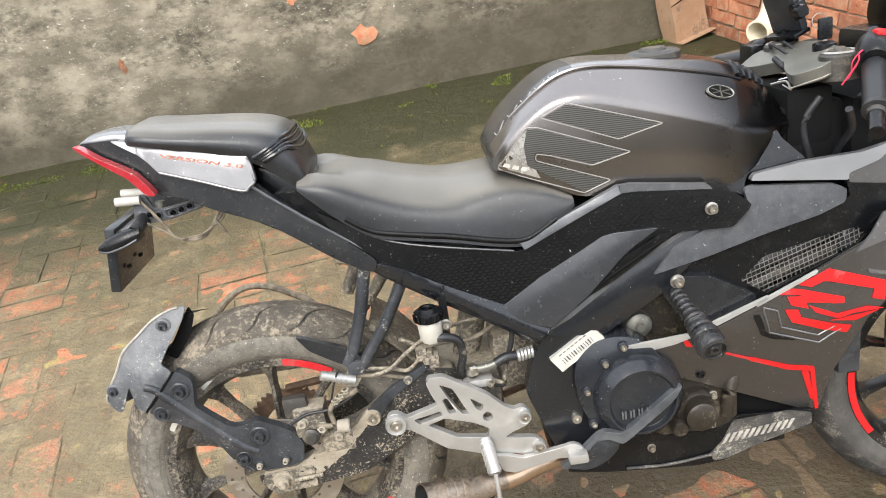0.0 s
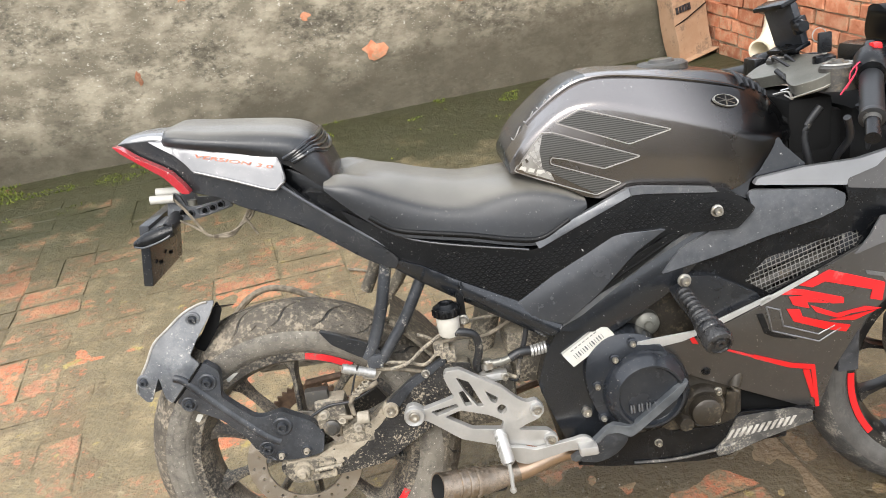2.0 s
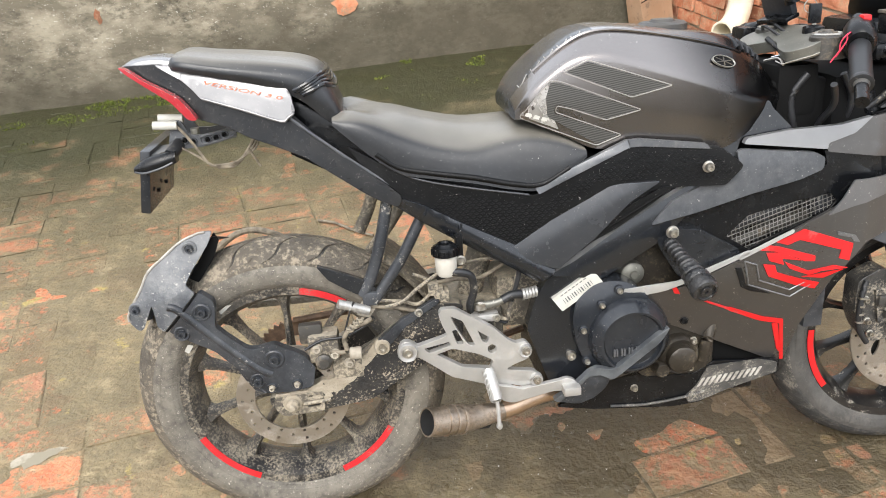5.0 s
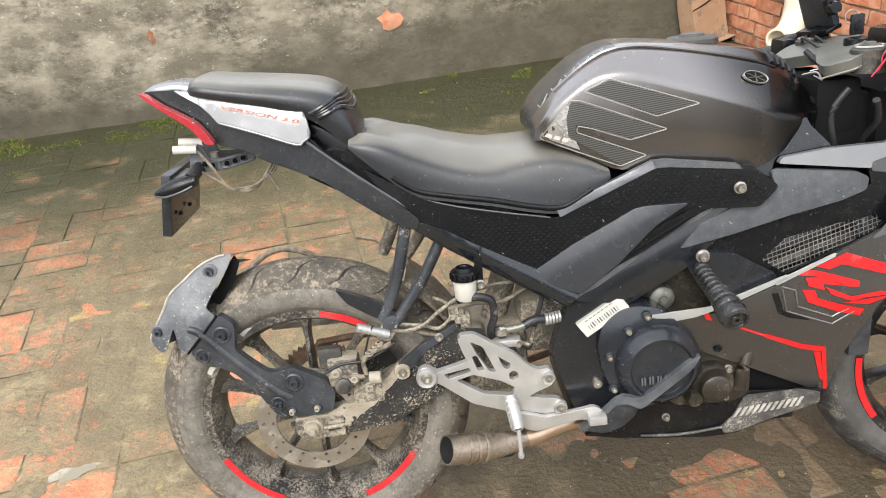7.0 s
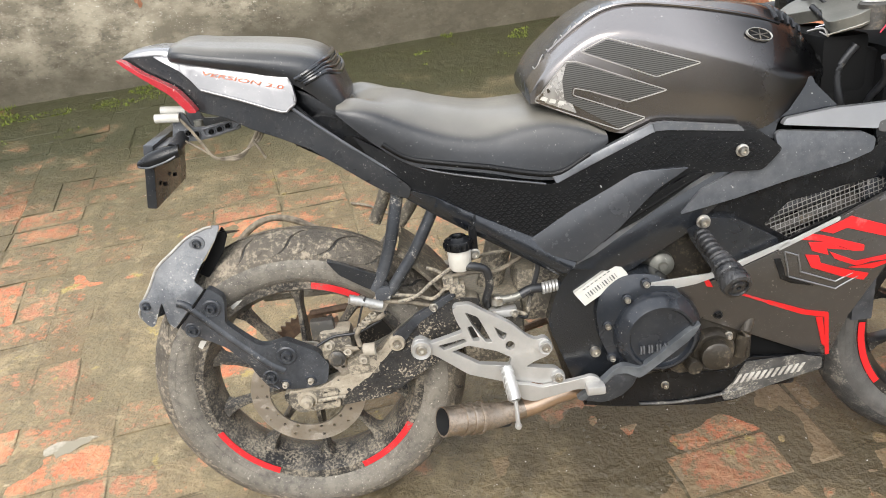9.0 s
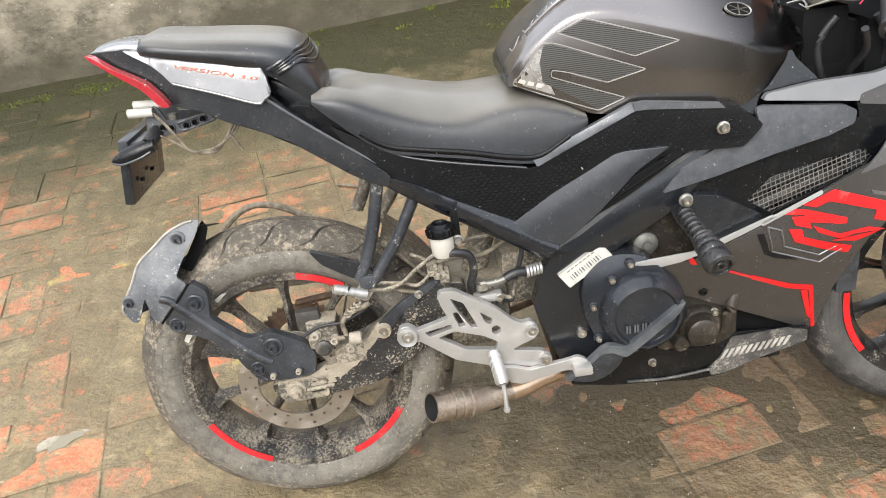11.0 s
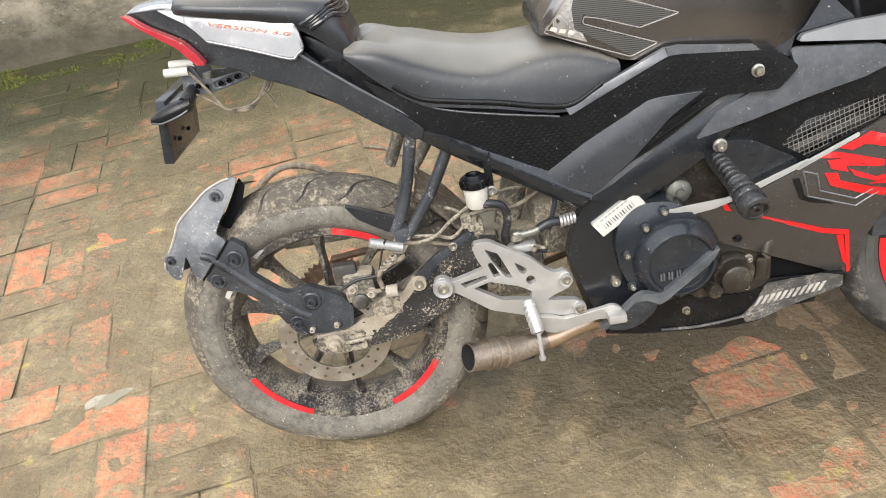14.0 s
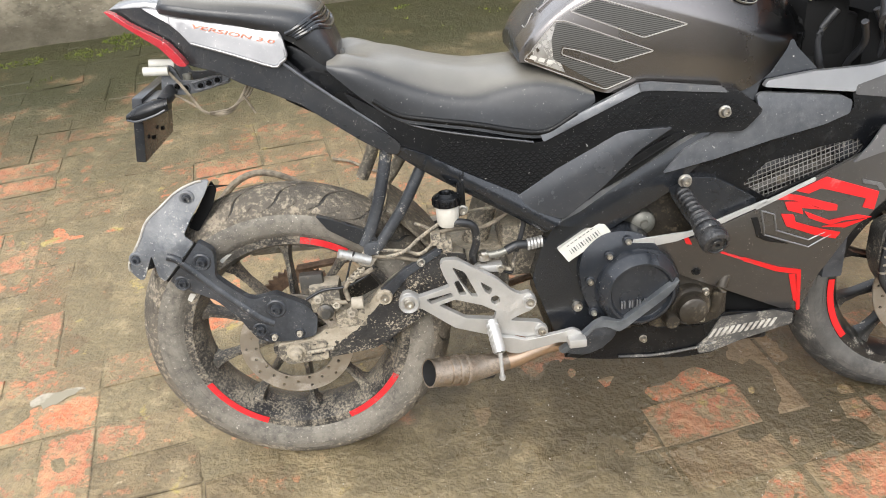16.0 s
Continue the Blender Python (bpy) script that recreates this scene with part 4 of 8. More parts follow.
def brake_disc(parent, r, y, holes, name="brake_disc", inner=0.62, petals=0):
    """A drilled disc: a ring with its holes cut through."""
    bm = bmesh.new()
    outer = [(r * math.cos(2 * math.pi * i / 72), r * math.sin(2 * math.pi * i / 72)) for i in range(72)]
    loops = [outer, [(r * inner * math.cos(2 * math.pi * i / 40), r * inner * math.sin(2 * math.pi * i / 40)) for i in range(40)]]
    for i in range(holes):
        a = 2 * math.pi * i / holes
        for d in ((0.73, 0.9) if i % 2 else (0.8,)) if not petals else ((0.80, 0.92) if i % 2 else (0.86,)):
            cx, cz = r * d * math.cos(a), r * d * math.sin(a)
            loops.append([(cx + 0.0035 * math.cos(2 * math.pi * j / 7), cz + 0.0035 * math.sin(2 * math.pi * j / 7)) for j in range(7)])
    for i in range(petals):
        # leaf-shaped openings swept back round the carrier
        a = 2 * math.pi * i / petals
        leaf = []
        for j in range(12):
            t = 2 * math.pi * j / 12
            q = 0.55 * math.cos(t) * math.pi / petals * 1.05
            d = 0.63 + 0.065 * math.cos(t) + 0.062 * math.sin(t)
            leaf.append((r * d * math.cos(a + q), r * d * math.sin(a + q)))
        loops.append(leaf)
    edges = []
    for lp in loops:
        vs = [bm.verts.new((a, y, b)) for a, b in lp]
        edges += [bm.edges.new((vs[i], vs[(i + 1) % len(vs)])) for i in range(len(vs))]
    bmesh.ops.triangle_fill(bm, use_beauty=True, edges=edges)
    r_ = bmesh.ops.extrude_face_region(bm, geom=list(bm.faces))
    for v in r_["geom"]:
        if isinstance(v, bmesh.types.BMVert):
            v.co.y += 0.004
    return finish(name, bm, M["disc"], parent, "drilled steel brake disc with a brown film")


rear_wheel = wheel("rear_wheel", 0.0, 0.310, 0.068, 0.219, 0.052, 0.11, -90, [(-156, -116), (-69, -31), (56, 80)], "black ten-spoke rear wheel caked with mud")
brake_disc(rear_wheel, 0.112, -0.078, 22, inner=0.68)
for shape in ([(-0.120, 0.502), (-0.104, 0.512), (-0.094, 0.513), (-0.104, 0.505), (-0.116, 0.495)], [(-0.193, 0.439), (-0.179, 0.435), (-0.191, 0.419), (-0.198, 0.425)]):
    ob = panel("rim_mark", [(u, s_ - 0.312) for u, s_ in shape], 0.0545, 0.001, M["paper"], rear_wheel.children[1], "white torn rim mark", round_=0.002, bevel=0)
front_wheel = wheel("front_wheel", 1.333, 0.296, 0.053, 0.219, 0.043, 0.14, -90, [(15, 53), (177, 217)], "black ten-spoke front wheel with red rim stickers", "rim_clean", "sidewall")
for a0 in (-71, -63.5, -56, -48.5, -41, -33.5):
    lathe("rim_mark", [(0.2225, -0.0445), (0.2222, -0.0450), (0.2150, -0.0444), (0.2150, -0.043)], M["dustprint"], front_wheel.children[1], "white printed mark on the rim" if a0 == -71 else "", seg=4, a0=a0, a1=a0 + 4.2)
front_wheel.rotation_euler.z = radians(-3)
brake_disc(front_wheel, 0.141, -0.066, 30, inner=0.46, petals=9)


# bodywork shells
RAIL = [(0.225, 0.708), (0.281, 0.664), (0.346, 0.621), (0.433, 0.568), (0.491, 0.530), (0.516, 0.552), (0.531, 0.568), (0.437, 0.616), (0.349, 0.663), (0.289, 0.698), (0.250, 0.714)]
def w_side(u, s_):
    return 0.142 + 0.02 * max(0, min(1, (u - 0.55) / 0.3)) - 0.03 * max(0, (0.5 - u) / 0.3) - 0.05 * max(0, s_ - 0.74)


def w_tail(u, s_):
    return 0.095 + 0.06 * (u - 0.0) - 0.15 * (s_ - 0.9) - 0.10 * max(0, -0.06 - u)


side_panel = both("side_panel", [(0.865, 0.728), (0.822, 0.764), (0.662, 0.783), (0.492, 0.704), (0.469, 0.702), (0.366, 0.728), (0.262, 0.751), (0.200, 0.790), (0.160, 0.814), (0.222, 0.716), (0.432, 0.575), (0.511, 0.541),
                  (0.545, 0.579), (0.589, 0.611), (0.700, 0.695), (0.756, 0.697), (0.833, 0.694)], w_side, 0.02, M["textured"], BIKE, "black patterned plastic side panel", cuts=3)
panel("panel_insert", [(0.427, 0.597), (0.542, 0.671), (0.592, 0.702), (0.640, 0.712), (0.712, 0.713), (0.657, 0.678), (0.589, 0.609), (0.524, 0.558)], lambda u, s_: w_side(u, s_) + 0.008 - 5.0 * max(0, (u - 0.56) * -0.461 + (s_ - 0.645) * 0.887 + 0.012) ** 2, 0.008, M["satin_light"], side_panel, "smooth satin black panel insert", cuts=2)
panel("trim", [(0.486, 0.7185), (0.653, 0.790), (0.673, 0.791), (0.792, 0.774), (0.800, 0.764), (0.678, 0.777), (0.656, 0.777), (0.492, 0.7045)], lambda u, s_: w_side(u, s_) + 0.004 - 0.35 * max(0, s_ - (0.790 if u > 0.653 else max(0.706, 0.706 + (u - 0.475) * 0.42))), 0.01, M["trim"], side_panel, "grey raised edge trim", round_=0.003, cuts=2)
tube("trim_line", [(u, -w_side(u, s_) - 0.003, s_) for u, s_ in ((0.475, 0.705), (0.455, 0.709), (0.384, 0.722), (0.310, 0.738), (0.262, 0.754), (0.215, 0.782))], 0.0022, M["satin_light"], side_panel, "thin worn edge below the seat", seg=8)
panel("lower_insert", [(0.586, 0.632), (0.715, 0.700), (0.738, 0.700), (0.695, 0.668), (0.634, 0.628), (0.589, 0.605), (0.568, 0.588), (0.576, 0.612)], lambda u, s_: w_side(u, s_) + 0.003, 0.006, M["textured"], side_panel, "black patterned lower insert", cuts=2, round_=0.004)
tube("insert_slot", [(u, -w_side(u, s_) - 0.0028, s_) for u, s_ in ((0.580, 0.608), (0.620, 0.632), (0.670, 0.661), (0.716, 0.688))], 0.0028, M["dark"], side_panel, "dark slot below the insert", seg=6)
def w_rail(u, s_):
    """The rail is rounded across its length."""
    return w_side(u, s_) + 0.010 - 26.0 * ((u - 0.37) * 0.536 + (s_ - 0.632) * 0.844 - 0.004) ** 2


panel("panel_rail", RAIL, w_rail, 0.012, M["satin"], side_panel, "smooth broad lower rail of the side panel", cuts=4, round_=0.005, bevel=0.002)


def w_silver(u, s_):
    return 0.098 + 0.06 * u - 0.22 * (s_ - 0.9) - 0.10 * max(0, -0.06 - u) - 0.5 * max(0, s_ + 0.24 * u - 0.932)


silver_panel = both("tail_side_panel", [(-0.150, 0.972), (-0.109, 0.965), (-0.009, 0.944), (0.036, 0.932), (0.070, 0.921), (0.076, 0.908), (0.079, 0.882), (0.077, 0.876), (0.067, 0.870), (0.055, 0.865), (-0.007, 0.888), (-0.075, 0.911), (-0.089, 0.929), (-0.106, 0.945), (-0.129, 0.959)], w_silver, 0.012, M["silver"], BIKE, "silver painted tail side panel with orange lettering", cuts=4, round_=0.006)
tube("panel_lip", [(u, -w_silver(u, s_) - 0.0005, s_) for u, s_ in ((-0.074, 0.913), (-0.007, 0.890), (0.054, 0.867), (0.067, 0.872), (0.077, 0.879), (0.077, 0.892))], 0.0026, M["silver"], silver_panel, "rounded silver lip of the panel", seg=8, smooth_n=3)
tail_lower = both("tail_lower_panel", [(-0.208, 0.972), (-0.140, 0.972), (-0.100, 0.950), (-0.075, 0.918), (0.064, 0.866), (0.074, 0.874), (0.106, 0.838), (0.174, 0.782), (0.225, 0.742), (0.250, 0.718), (0.242, 0.700), (0.213, 0.712), (0.183, 0.730), (0.135, 0.765), (0.088, 0.799), (0.039, 0.822), (-0.006, 0.841), (-0.041, 0.862), (-0.089, 0.877), (-0.129, 0.916), (-0.200, 0.962)],
                 lambda u, s_: w_tail(u, s_) - 0.010 - 0.9 * max(0, 0.86 - s_ - 0.55 * max(0, u)) ** 2, 0.012, M["tail"], BIKE, "dusty black lower tail panel", cuts=3)
loft("tail_cover", [
    (-0.215, 0.970, 0.022, 0.969, 0.030, 0.966, 0.034, 0.960),
    (-0.195, 0.980, 0.030, 0.978, 0.038, 0.973, 0.040, 0.958),
    (-0.150, 0.983, 0.038, 0.981, 0.044, 0.973, 0.046, 0.945),
    (-0.100, 0.974, 0.042, 0.971, 0.050, 0.960, 0.052, 0.930),
    (0.000, 0.945, 0.054, 0.940, 0.066, 0.925, 0.068, 0.890),
    (0.060, 0.915, 0.056, 0.910, 0.066, 0.898, 0.068, 0.862),
], M["silver_dim"], BIKE, "pale silver tail cover", stations=16)
loft("seat_tray", [
    (0.050, 0.912, 0.052, 0.907, 0.062, 0.895, 0.064, 0.850),
    (0.090, 0.900, 0.056, 0.895, 0.066, 0.883, 0.068, 0.850),
    (0.170, 0.855, 0.060, 0.847, 0.072, 0.830, 0.076, 0.780),
    (0.260, 0.800, 0.055, 0.790, 0.066, 0.770, 0.070, 0.720),
], M["black"], BIKE, "glossy black tray between the seats", stations=12)
tail_light = both("tail_light", [(-0.206, 0.974), (-0.194, 0.970), (-0.166, 0.949), (-0.131, 0.930), (-0.112, 0.918), (-0.095, 0.897), (-0.084, 0.879), (-0.100, 0.880), (-0.125, 0.911), (-0.163, 0.938), (-0.194, 0.961)], lambda u, s_: 0.078 + 0.22 * (u + 0.2), 0.02, M["red_gloss"], BIKE, "dark red tail light strip", cuts=1, round_=0.005)
tube("panel_edge", [(u, -0.1005 - 0.05 * u, s_) for u, s_ in ((0.068, 0.872), (0.106, 0.838), (0.174, 0.782), (0.225, 0.742), (0.250, 0.718))], 0.0028, M["grey"], tail_lower, "worn grey upper edge of the tail panel", seg=8)
lettering("version_lettering", "VERSION 3.0", 0.0165, Matrix.Translation((-0.071, -0.0955, 0.9375)) @ Matrix.Rotation(radians(4), 4, "Z") @ Matrix.Rotation(radians(15.0), 4, "Y") @ Matrix.Rotation(radians(81), 4, "X") @ Matrix.Diagonal((1.5, 0.52, 1, 1)), M["orange"], silver_panel, "orange printed lettering", shear=0.2, depth=0.0008)
for v in next(c for c in silver_panel.children if c.name.startswith("version")).data.vertices:
    v.co.y = -w_silver(v.co.x, v.co.z) - 0.0012

# seat strap and seat base
for k in range(4):
    ring = []
    for i in range(0, len(section(interp(PILLION, 0.1), 7, True)), 2):
        h0 = section(interp(PILLION, 0.112), 7, True)[i][1]
        u = 0.117 + 0.0048 * k + 0.85 * (h0 - 0.935)
        w, s_ = section(interp(PILLION, u), 7, True)[i]
        if s_ > 0.890:
            ring.append((u, w + 0.001, s_ + 0.001))
    ring = [(a, -b, c) for a, b, c in reversed(ring)] + ring[1:]
    tube("seat_strap", ring, 0.0042 if k in (0, 3) else 0.0030, M["satin"], pillion, "ridged black strap across the seat" if k == 0 else "", seg=8)
seat_base = both("seat_base", [(0.110, 0.852), (0.150, 0.842), (0.180, 0.810), (0.250, 0.755), (0.380, 0.735), (0.470, 0.712), (0.470, 0.690), (0.300, 0.705), (0.190, 0.765), (0.090, 0.846)], lambda u, s_: 0.088 + 0.12 * max(0, u - 0.1), 0.03, M["black"], BIKE, "black plastic under the seat", cuts=2)

# filler added under the seat, coloured like the shade in there
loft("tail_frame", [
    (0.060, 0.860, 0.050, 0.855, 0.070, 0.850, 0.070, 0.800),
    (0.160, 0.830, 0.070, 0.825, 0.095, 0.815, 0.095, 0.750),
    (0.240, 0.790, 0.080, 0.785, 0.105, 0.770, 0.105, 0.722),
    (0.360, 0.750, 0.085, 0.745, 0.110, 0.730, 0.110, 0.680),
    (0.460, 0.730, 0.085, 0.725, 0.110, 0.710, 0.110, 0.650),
], M["dark"], BIKE, "near-black filler closing the gap under the seat", stations=10)

# dark strip drawn for the shaded gap between seat and trim
tube("seat_skirt", [(u, -interp(SEAT, u)[5] + 0.003, interp(SEAT, u)[6] + 0.010) for u in (0.21, 0.25, 0.31, 0.38, 0.45, 0.50, 0.55)], 0.0055, M["textured"], seat, "black strip for the dark gap below the seat", seg=10)

# tank furniture
def on_tank(d):
    return lambda u, s_: side_of(TANK, u, s_) + d


def inset(pts, d):
    """The outline drawn in by d on all sides."""
    p = [Vector(q) for q in pts]
    area = sum(p[i - 1].x * p[i].y - p[i].x * p[i - 1].y for i in range(len(p)))
    sign = 1 if area > 0 else -1
    out = []
    for i in range(len(p)):
        a, b = (p[i] - p[i - 1]).normalized(), (p[(i + 1) % len(p)] - p[i]).normalized()
        na, nb = Vector((-a.y, a.x)) * sign, Vector((-b.y, b.x)) * sign
        m = (na + nb).normalized()
        out.append(tuple(p[i] + m * d / max(0.45, m.dot(na))))
    return out




def carbon():
    m = material("carbon_grip", (0.018, 0.018, 0.017), 0.42, second=(0.03, 0.03, 0.028), scale=5, speckle=(0.4, 0.38, 0.34), speckle_cut=0.75)
    nt = m.node_tree
    b = nt.nodes["Principled BSDF"]
    tc = nt.nodes.new("ShaderNodeTexCoord")
    mp = nt.nodes.new("ShaderNodeMapping")
    mp.inputs["Rotation"].default_value = (0, radians(-14), 0)
    wv = nt.nodes.new("ShaderNodeTexWave")
    wv.wave_type, wv.bands_direction = "BANDS", "Z"
    wv.inputs["Scale"].default_value = 105
    nt.links.new(tc.outputs["Object"], mp.inputs[0])
    nt.links.new(mp.outputs[0], wv.inputs[0])
    mx = nt.nodes.new("ShaderNodeMix")
    mx.data_type = "RGBA"
    nt.links.new(wv.outputs["Fac"], mx.inputs[0])
    mx.inputs[6].default_value, mx.inputs[7].default_value = (0.012, 0.012, 0.012, 1), (0.1, 0.097, 0.09, 1)
    nt.links.new(mx.outputs[2], b.inputs["Base Color"])
    return m


M["pad"] = carbon()
for shape in ([(0.541, 0.914), (0.583, 0.932), (0.731, 0.879), (0.661, 0.863)], [(0.468, 0.838), (0.495, 0.874), (0.518, 0.901), (0.536, 0.899), (0.679, 0.840), (0.617, 0.826), (0.553, 0.851), (0.530, 0.857), (0.528, 0.846), (0.646, 0.797), (0.602, 0.781)]):
    line = rounded(shape, 0.004)
    fine = [Vector(a).lerp(Vector(b), t) for a, b in zip(line, line[1:] + line[:1]) for t in (0, 0.25, 0.5, 0.75)]
    ring = [(p.x, -side_of(TANK, p.x, p.y) - 0.0006, p.y) for p in fine]
    tube("grip_outline", ring + ring[:1], 0.0010, M["padline"], tank, "thin pale outline of a clear knee grip", seg=6, smooth_n=1)
    dark = [(max(u, 0.508 + 0.3 * abs(s_ - 0.86)), s_) for u, s_ in inset(shape, 0.0024)]
    panel("tank_grip", dark, on_tank(0.0012), 0.003, M["pad"], tank, "black ribbed knee grip sticker", cuts=4, round_=0.003, bevel=0)
# clear film; its silver tone paints the sky's reflection on the tank's rear
film = [(0.469, 0.843), (0.496, 0.876), (0.519, 0.898), (0.534, 0.894), (0.522, 0.872), (0.521, 0.845), (0.534, 0.815), (0.506, 0.827)]
panel("clear_film", film, on_tank(0.0006), 0.002, M["film"], tank, "scuffed clear film of the knee grip with painted sky glint", cuts=4, round_=0.002, bevel=0)
for k in range(3):
    c0 = Vector((0.476 + 0.0135 * k, 0.8415 - 0.0042 * k))
    panel("tank_mark", [tuple(c0 + Vector(d)) for d in ((0, 0), (0.0100, -0.0030), (0.0125, 0.0030), (0.0035, 0.0060))], on_tank(0.0012), 0.001, M["paper"], tank, "small pale slanted mark", round_=0.001, bevel=0)
emblem = lathe("tank_emblem", [(0.0170, -0.001), (0.0178, -0.0026), (0.0188, -0.0026), (0.0196, 0.001)], M["steel"], tank, "small oval dark chrome tank badge", seg=28)
lathe("badge_face", [(0, -0.0012), (0.0175, -0.0012), (0.0175, 0.001)], M["dark"], emblem, "dark badge face", seg=28)
for k in range(3):
    block("badge_spoke", (-0.0009, -0.0022, -0.015), (0.0009, -0.0008, 0.015), M["engine_metal"], emblem, bevel=0.0003, m=Matrix.Rotation(radians(60 * k), 4, "Y"))
EU, ES = 0.832, 0.907
wu = (side_of(TANK, EU + 0.006, ES) - side_of(TANK, EU - 0.006, ES)) / 0.012
ws = (side_of(TANK, EU, ES + 0.006) - side_of(TANK, EU, ES - 0.006)) / 0.012
out_ = Vector((-wu, -1, -ws)).normalized()
ex_ = Vector((1, -wu, 0))
ex_ = (ex_ - out_ * ex_.dot(out_)).normalized()
ez_ = ex_.cross(-out_)
turn_ = Matrix((ex_, -out_, ez_)).transposed().to_4x4()
for o in (emblem, *emblem.children):
    o.data.transform(Matrix.Translation(Vector((EU, -side_of(TANK, EU, ES), ES)) + out_ * 0.002) @ turn_ @ Matrix.Rotation(radians(18), 4, "Y") @ Matrix.Diagonal((1.25, 1, 0.62, 1)))
# raised band along the shoulder of the tank
for sg in (-1,):
    tube("tank_ridge", [(u, sg * (interp(TANK, u)[1] - 0.006), interp(TANK, u)[2] + 0.003) for u in (0.50, 0.55, 0.59, 0.64, 0.70, 0.77, 0.83, 0.88)], 0.0035, M["tank"], tank, seg=8)
filler = lathe("filler_cap", [(0, 0.010), (0.020, 0.011), (0.024, 0.006), (0.040, 0.006), (0.046, 0.002), (0.047, -0.02), (0, -0.02)], M["engine_metal"], tank, "metal fuel filler cap", seg=36, axis="Z", center=(0.765, 0.0, 0.968))
for i in range(5):
    tube("tank_rib", [(0.880 + 0.012 * i, -0.074 + 0.005 * i, interp(TANK, 0.880 + 0.012 * i)[2] + 0.010), (0.885 + 0.012 * i, -0.035, interp(TANK, 0.885 + 0.012 * i)[0]), (0.888 + 0.012 * i, 0.03, interp(TANK, 0.888 + 0.012 * i)[0])], 0.004, M["black"], tank, seg=6)
for a in range(5):
    u = 0.475 + 0.024 * a
    r0, r1 = interp(TANK, u), interp(TANK, u + 0.014)
    tube("tank_edge_decal", [(u, -r0[1] * 0.80, r0[2] + 0.007), (u + 0.004, -r0[1] * 0.92, r0[2] + 0.005), (u + 0.014, -r1[1] * 0.86, r1[2] + 0.006), (u + 0.018, -r1[1] * 0.74, r1[2] + 0.008)], 0.0011, M["padline"], tank, "pale worn edge decal" if a == 0 else "", seg=6)

# fairing
def w_fair(u, s_):
    return 0.150 - 0.25 * max(0, 0.50 - s_) - 0.30 * max(0, u - 1.12) - 0.10 * max(0, s_ - 0.72)


def fair(d):
    return lambda u, s_: w_fair(u, s_) + d


mid_fairing = both("mid_fairing", [(0.644, 0.502), (0.672, 0.485), (0.762, 0.494), (0.799, 0.509), (0.896, 0.547), (0.980, 0.589), (1.069, 0.631), (1.199, 0.651), (1.386, 0.658), (1.437, 0.660), (1.388, 0.632), (1.267, 0.587), (1.128, 0.548), (1.070, 0.481), (1.029, 0.372), (1.015, 0.281), (0.985, 0.285), (0.852, 0.355), (0.750, 0.409), (0.700, 0.443)], w_fair, 0.008, M["charcoal"], BIKE, "matt charcoal lower fairing with red graphics", cuts=3, round_=0.006)
upper_fairing = both("upper_fairing", [(1.029, 0.751), (1.073, 0.764), (1.109, 0.792), (1.179, 0.797), (1.266, 0.765), (1.419, 0.725), (1.452, 0.704), (1.440, 0.672), (1.386, 0.666), (1.215, 0.704), (1.028, 0.735)], w_fair, 0.008, M["charcoal"], BIKE, "charcoal nose fairing", cuts=3, round_=0.006)
for k, shape in enumerate(([(0.640, 0.504), (0.650, 0.488), (0.693, 0.487), (0.731, 0.492), (0.797, 0.513), (0.894, 0.551), (0.894, 0.559), (0.797, 0.525), (0.753, 0.510), (0.688, 0.507)], [(0.874, 0.548), (0.978, 0.592), (0.978, 0.585), (0.874, 0.539)], [(1.383, 0.663), (1.196, 0.679), (1.087, 0.677), (1.067, 0.641), (1.042, 0.612), (1.086, 0.625), (1.197, 0.649)])):
    panel("silver_edge", shape, fair(0.003), 0.004, M["silver" if k == 2 else "silver_bright"], mid_fairing, "bright silver fairing edge", cuts=2, round_=0.003, bevel=0.001)
both("silver_strip", [(0.866, 0.764), (0.873, 0.774), (0.951, 0.782), (1.048, 0.783), (1.110, 0.794), (1.077, 0.766), (1.027, 0.752), (1.026, 0.741)], fair(0.005), 0.012, M["silver_dim"], upper_fairing, "pale silver strip", cuts=2, round_=0.004)
both("fairing_side_cover", [(0.701, 0.625), (0.736, 0.665), (0.801, 0.697), (0.857, 0.715), (0.864, 0.727), (0.858, 0.748), (0.870, 0.753), (1.006, 0.736), (1.028, 0.724), (1.026, 0.702), (0.982, 0.686), (0.889, 0.667), (0.794, 0.643)], fair(-0.004), 0.01, M["grey"], BIKE, "dusty dark grey fairing cover", cuts=3, round_=0.006)
both("fairing_band", [(0.706, 0.617), (0.800, 0.642), (0.990, 0.686), (1.045, 0.702), (1.037, 0.735), (1.403, 0.664), (1.404, 0.647), (1.213, 0.640), (1.066, 0.617), (0.906, 0.529), (0.798, 0.491), (0.733, 0.576)], fair(-0.024), 0.008, M["black"], BIKE, "black inner fairing band", cuts=2, round_=0.006, holes=[inset([(0.850, 0.581), (0.896, 0.623), (0.991, 0.642), (1.062, 0.652), (1.079, 0.632), (1.061, 0.611), (0.902, 0.546)], 0.004)])
panel("fairing_bracket", [(0.706, 0.616), (0.799, 0.605), (0.881, 0.556), (0.877, 0.535), (0.763, 0.510), (0.726, 0.569)], fair(-0.012), 0.02, M["satin"], BIKE, "black bracket behind the crash slider", cuts=2, round_=0.01)
both("tank_side_lug", [(0.801, 0.769), (0.821, 0.772), (0.861, 0.797), (0.891, 0.817), (0.921, 0.836), (0.927, 0.822), (0.967, 0.781), (0.872, 0.773), (0.864, 0.758), (0.861, 0.736)], fair(-0.012), 0.014, M["satin"], BIKE, "black trim between tank and fairing", cuts=2, round_=0.006)
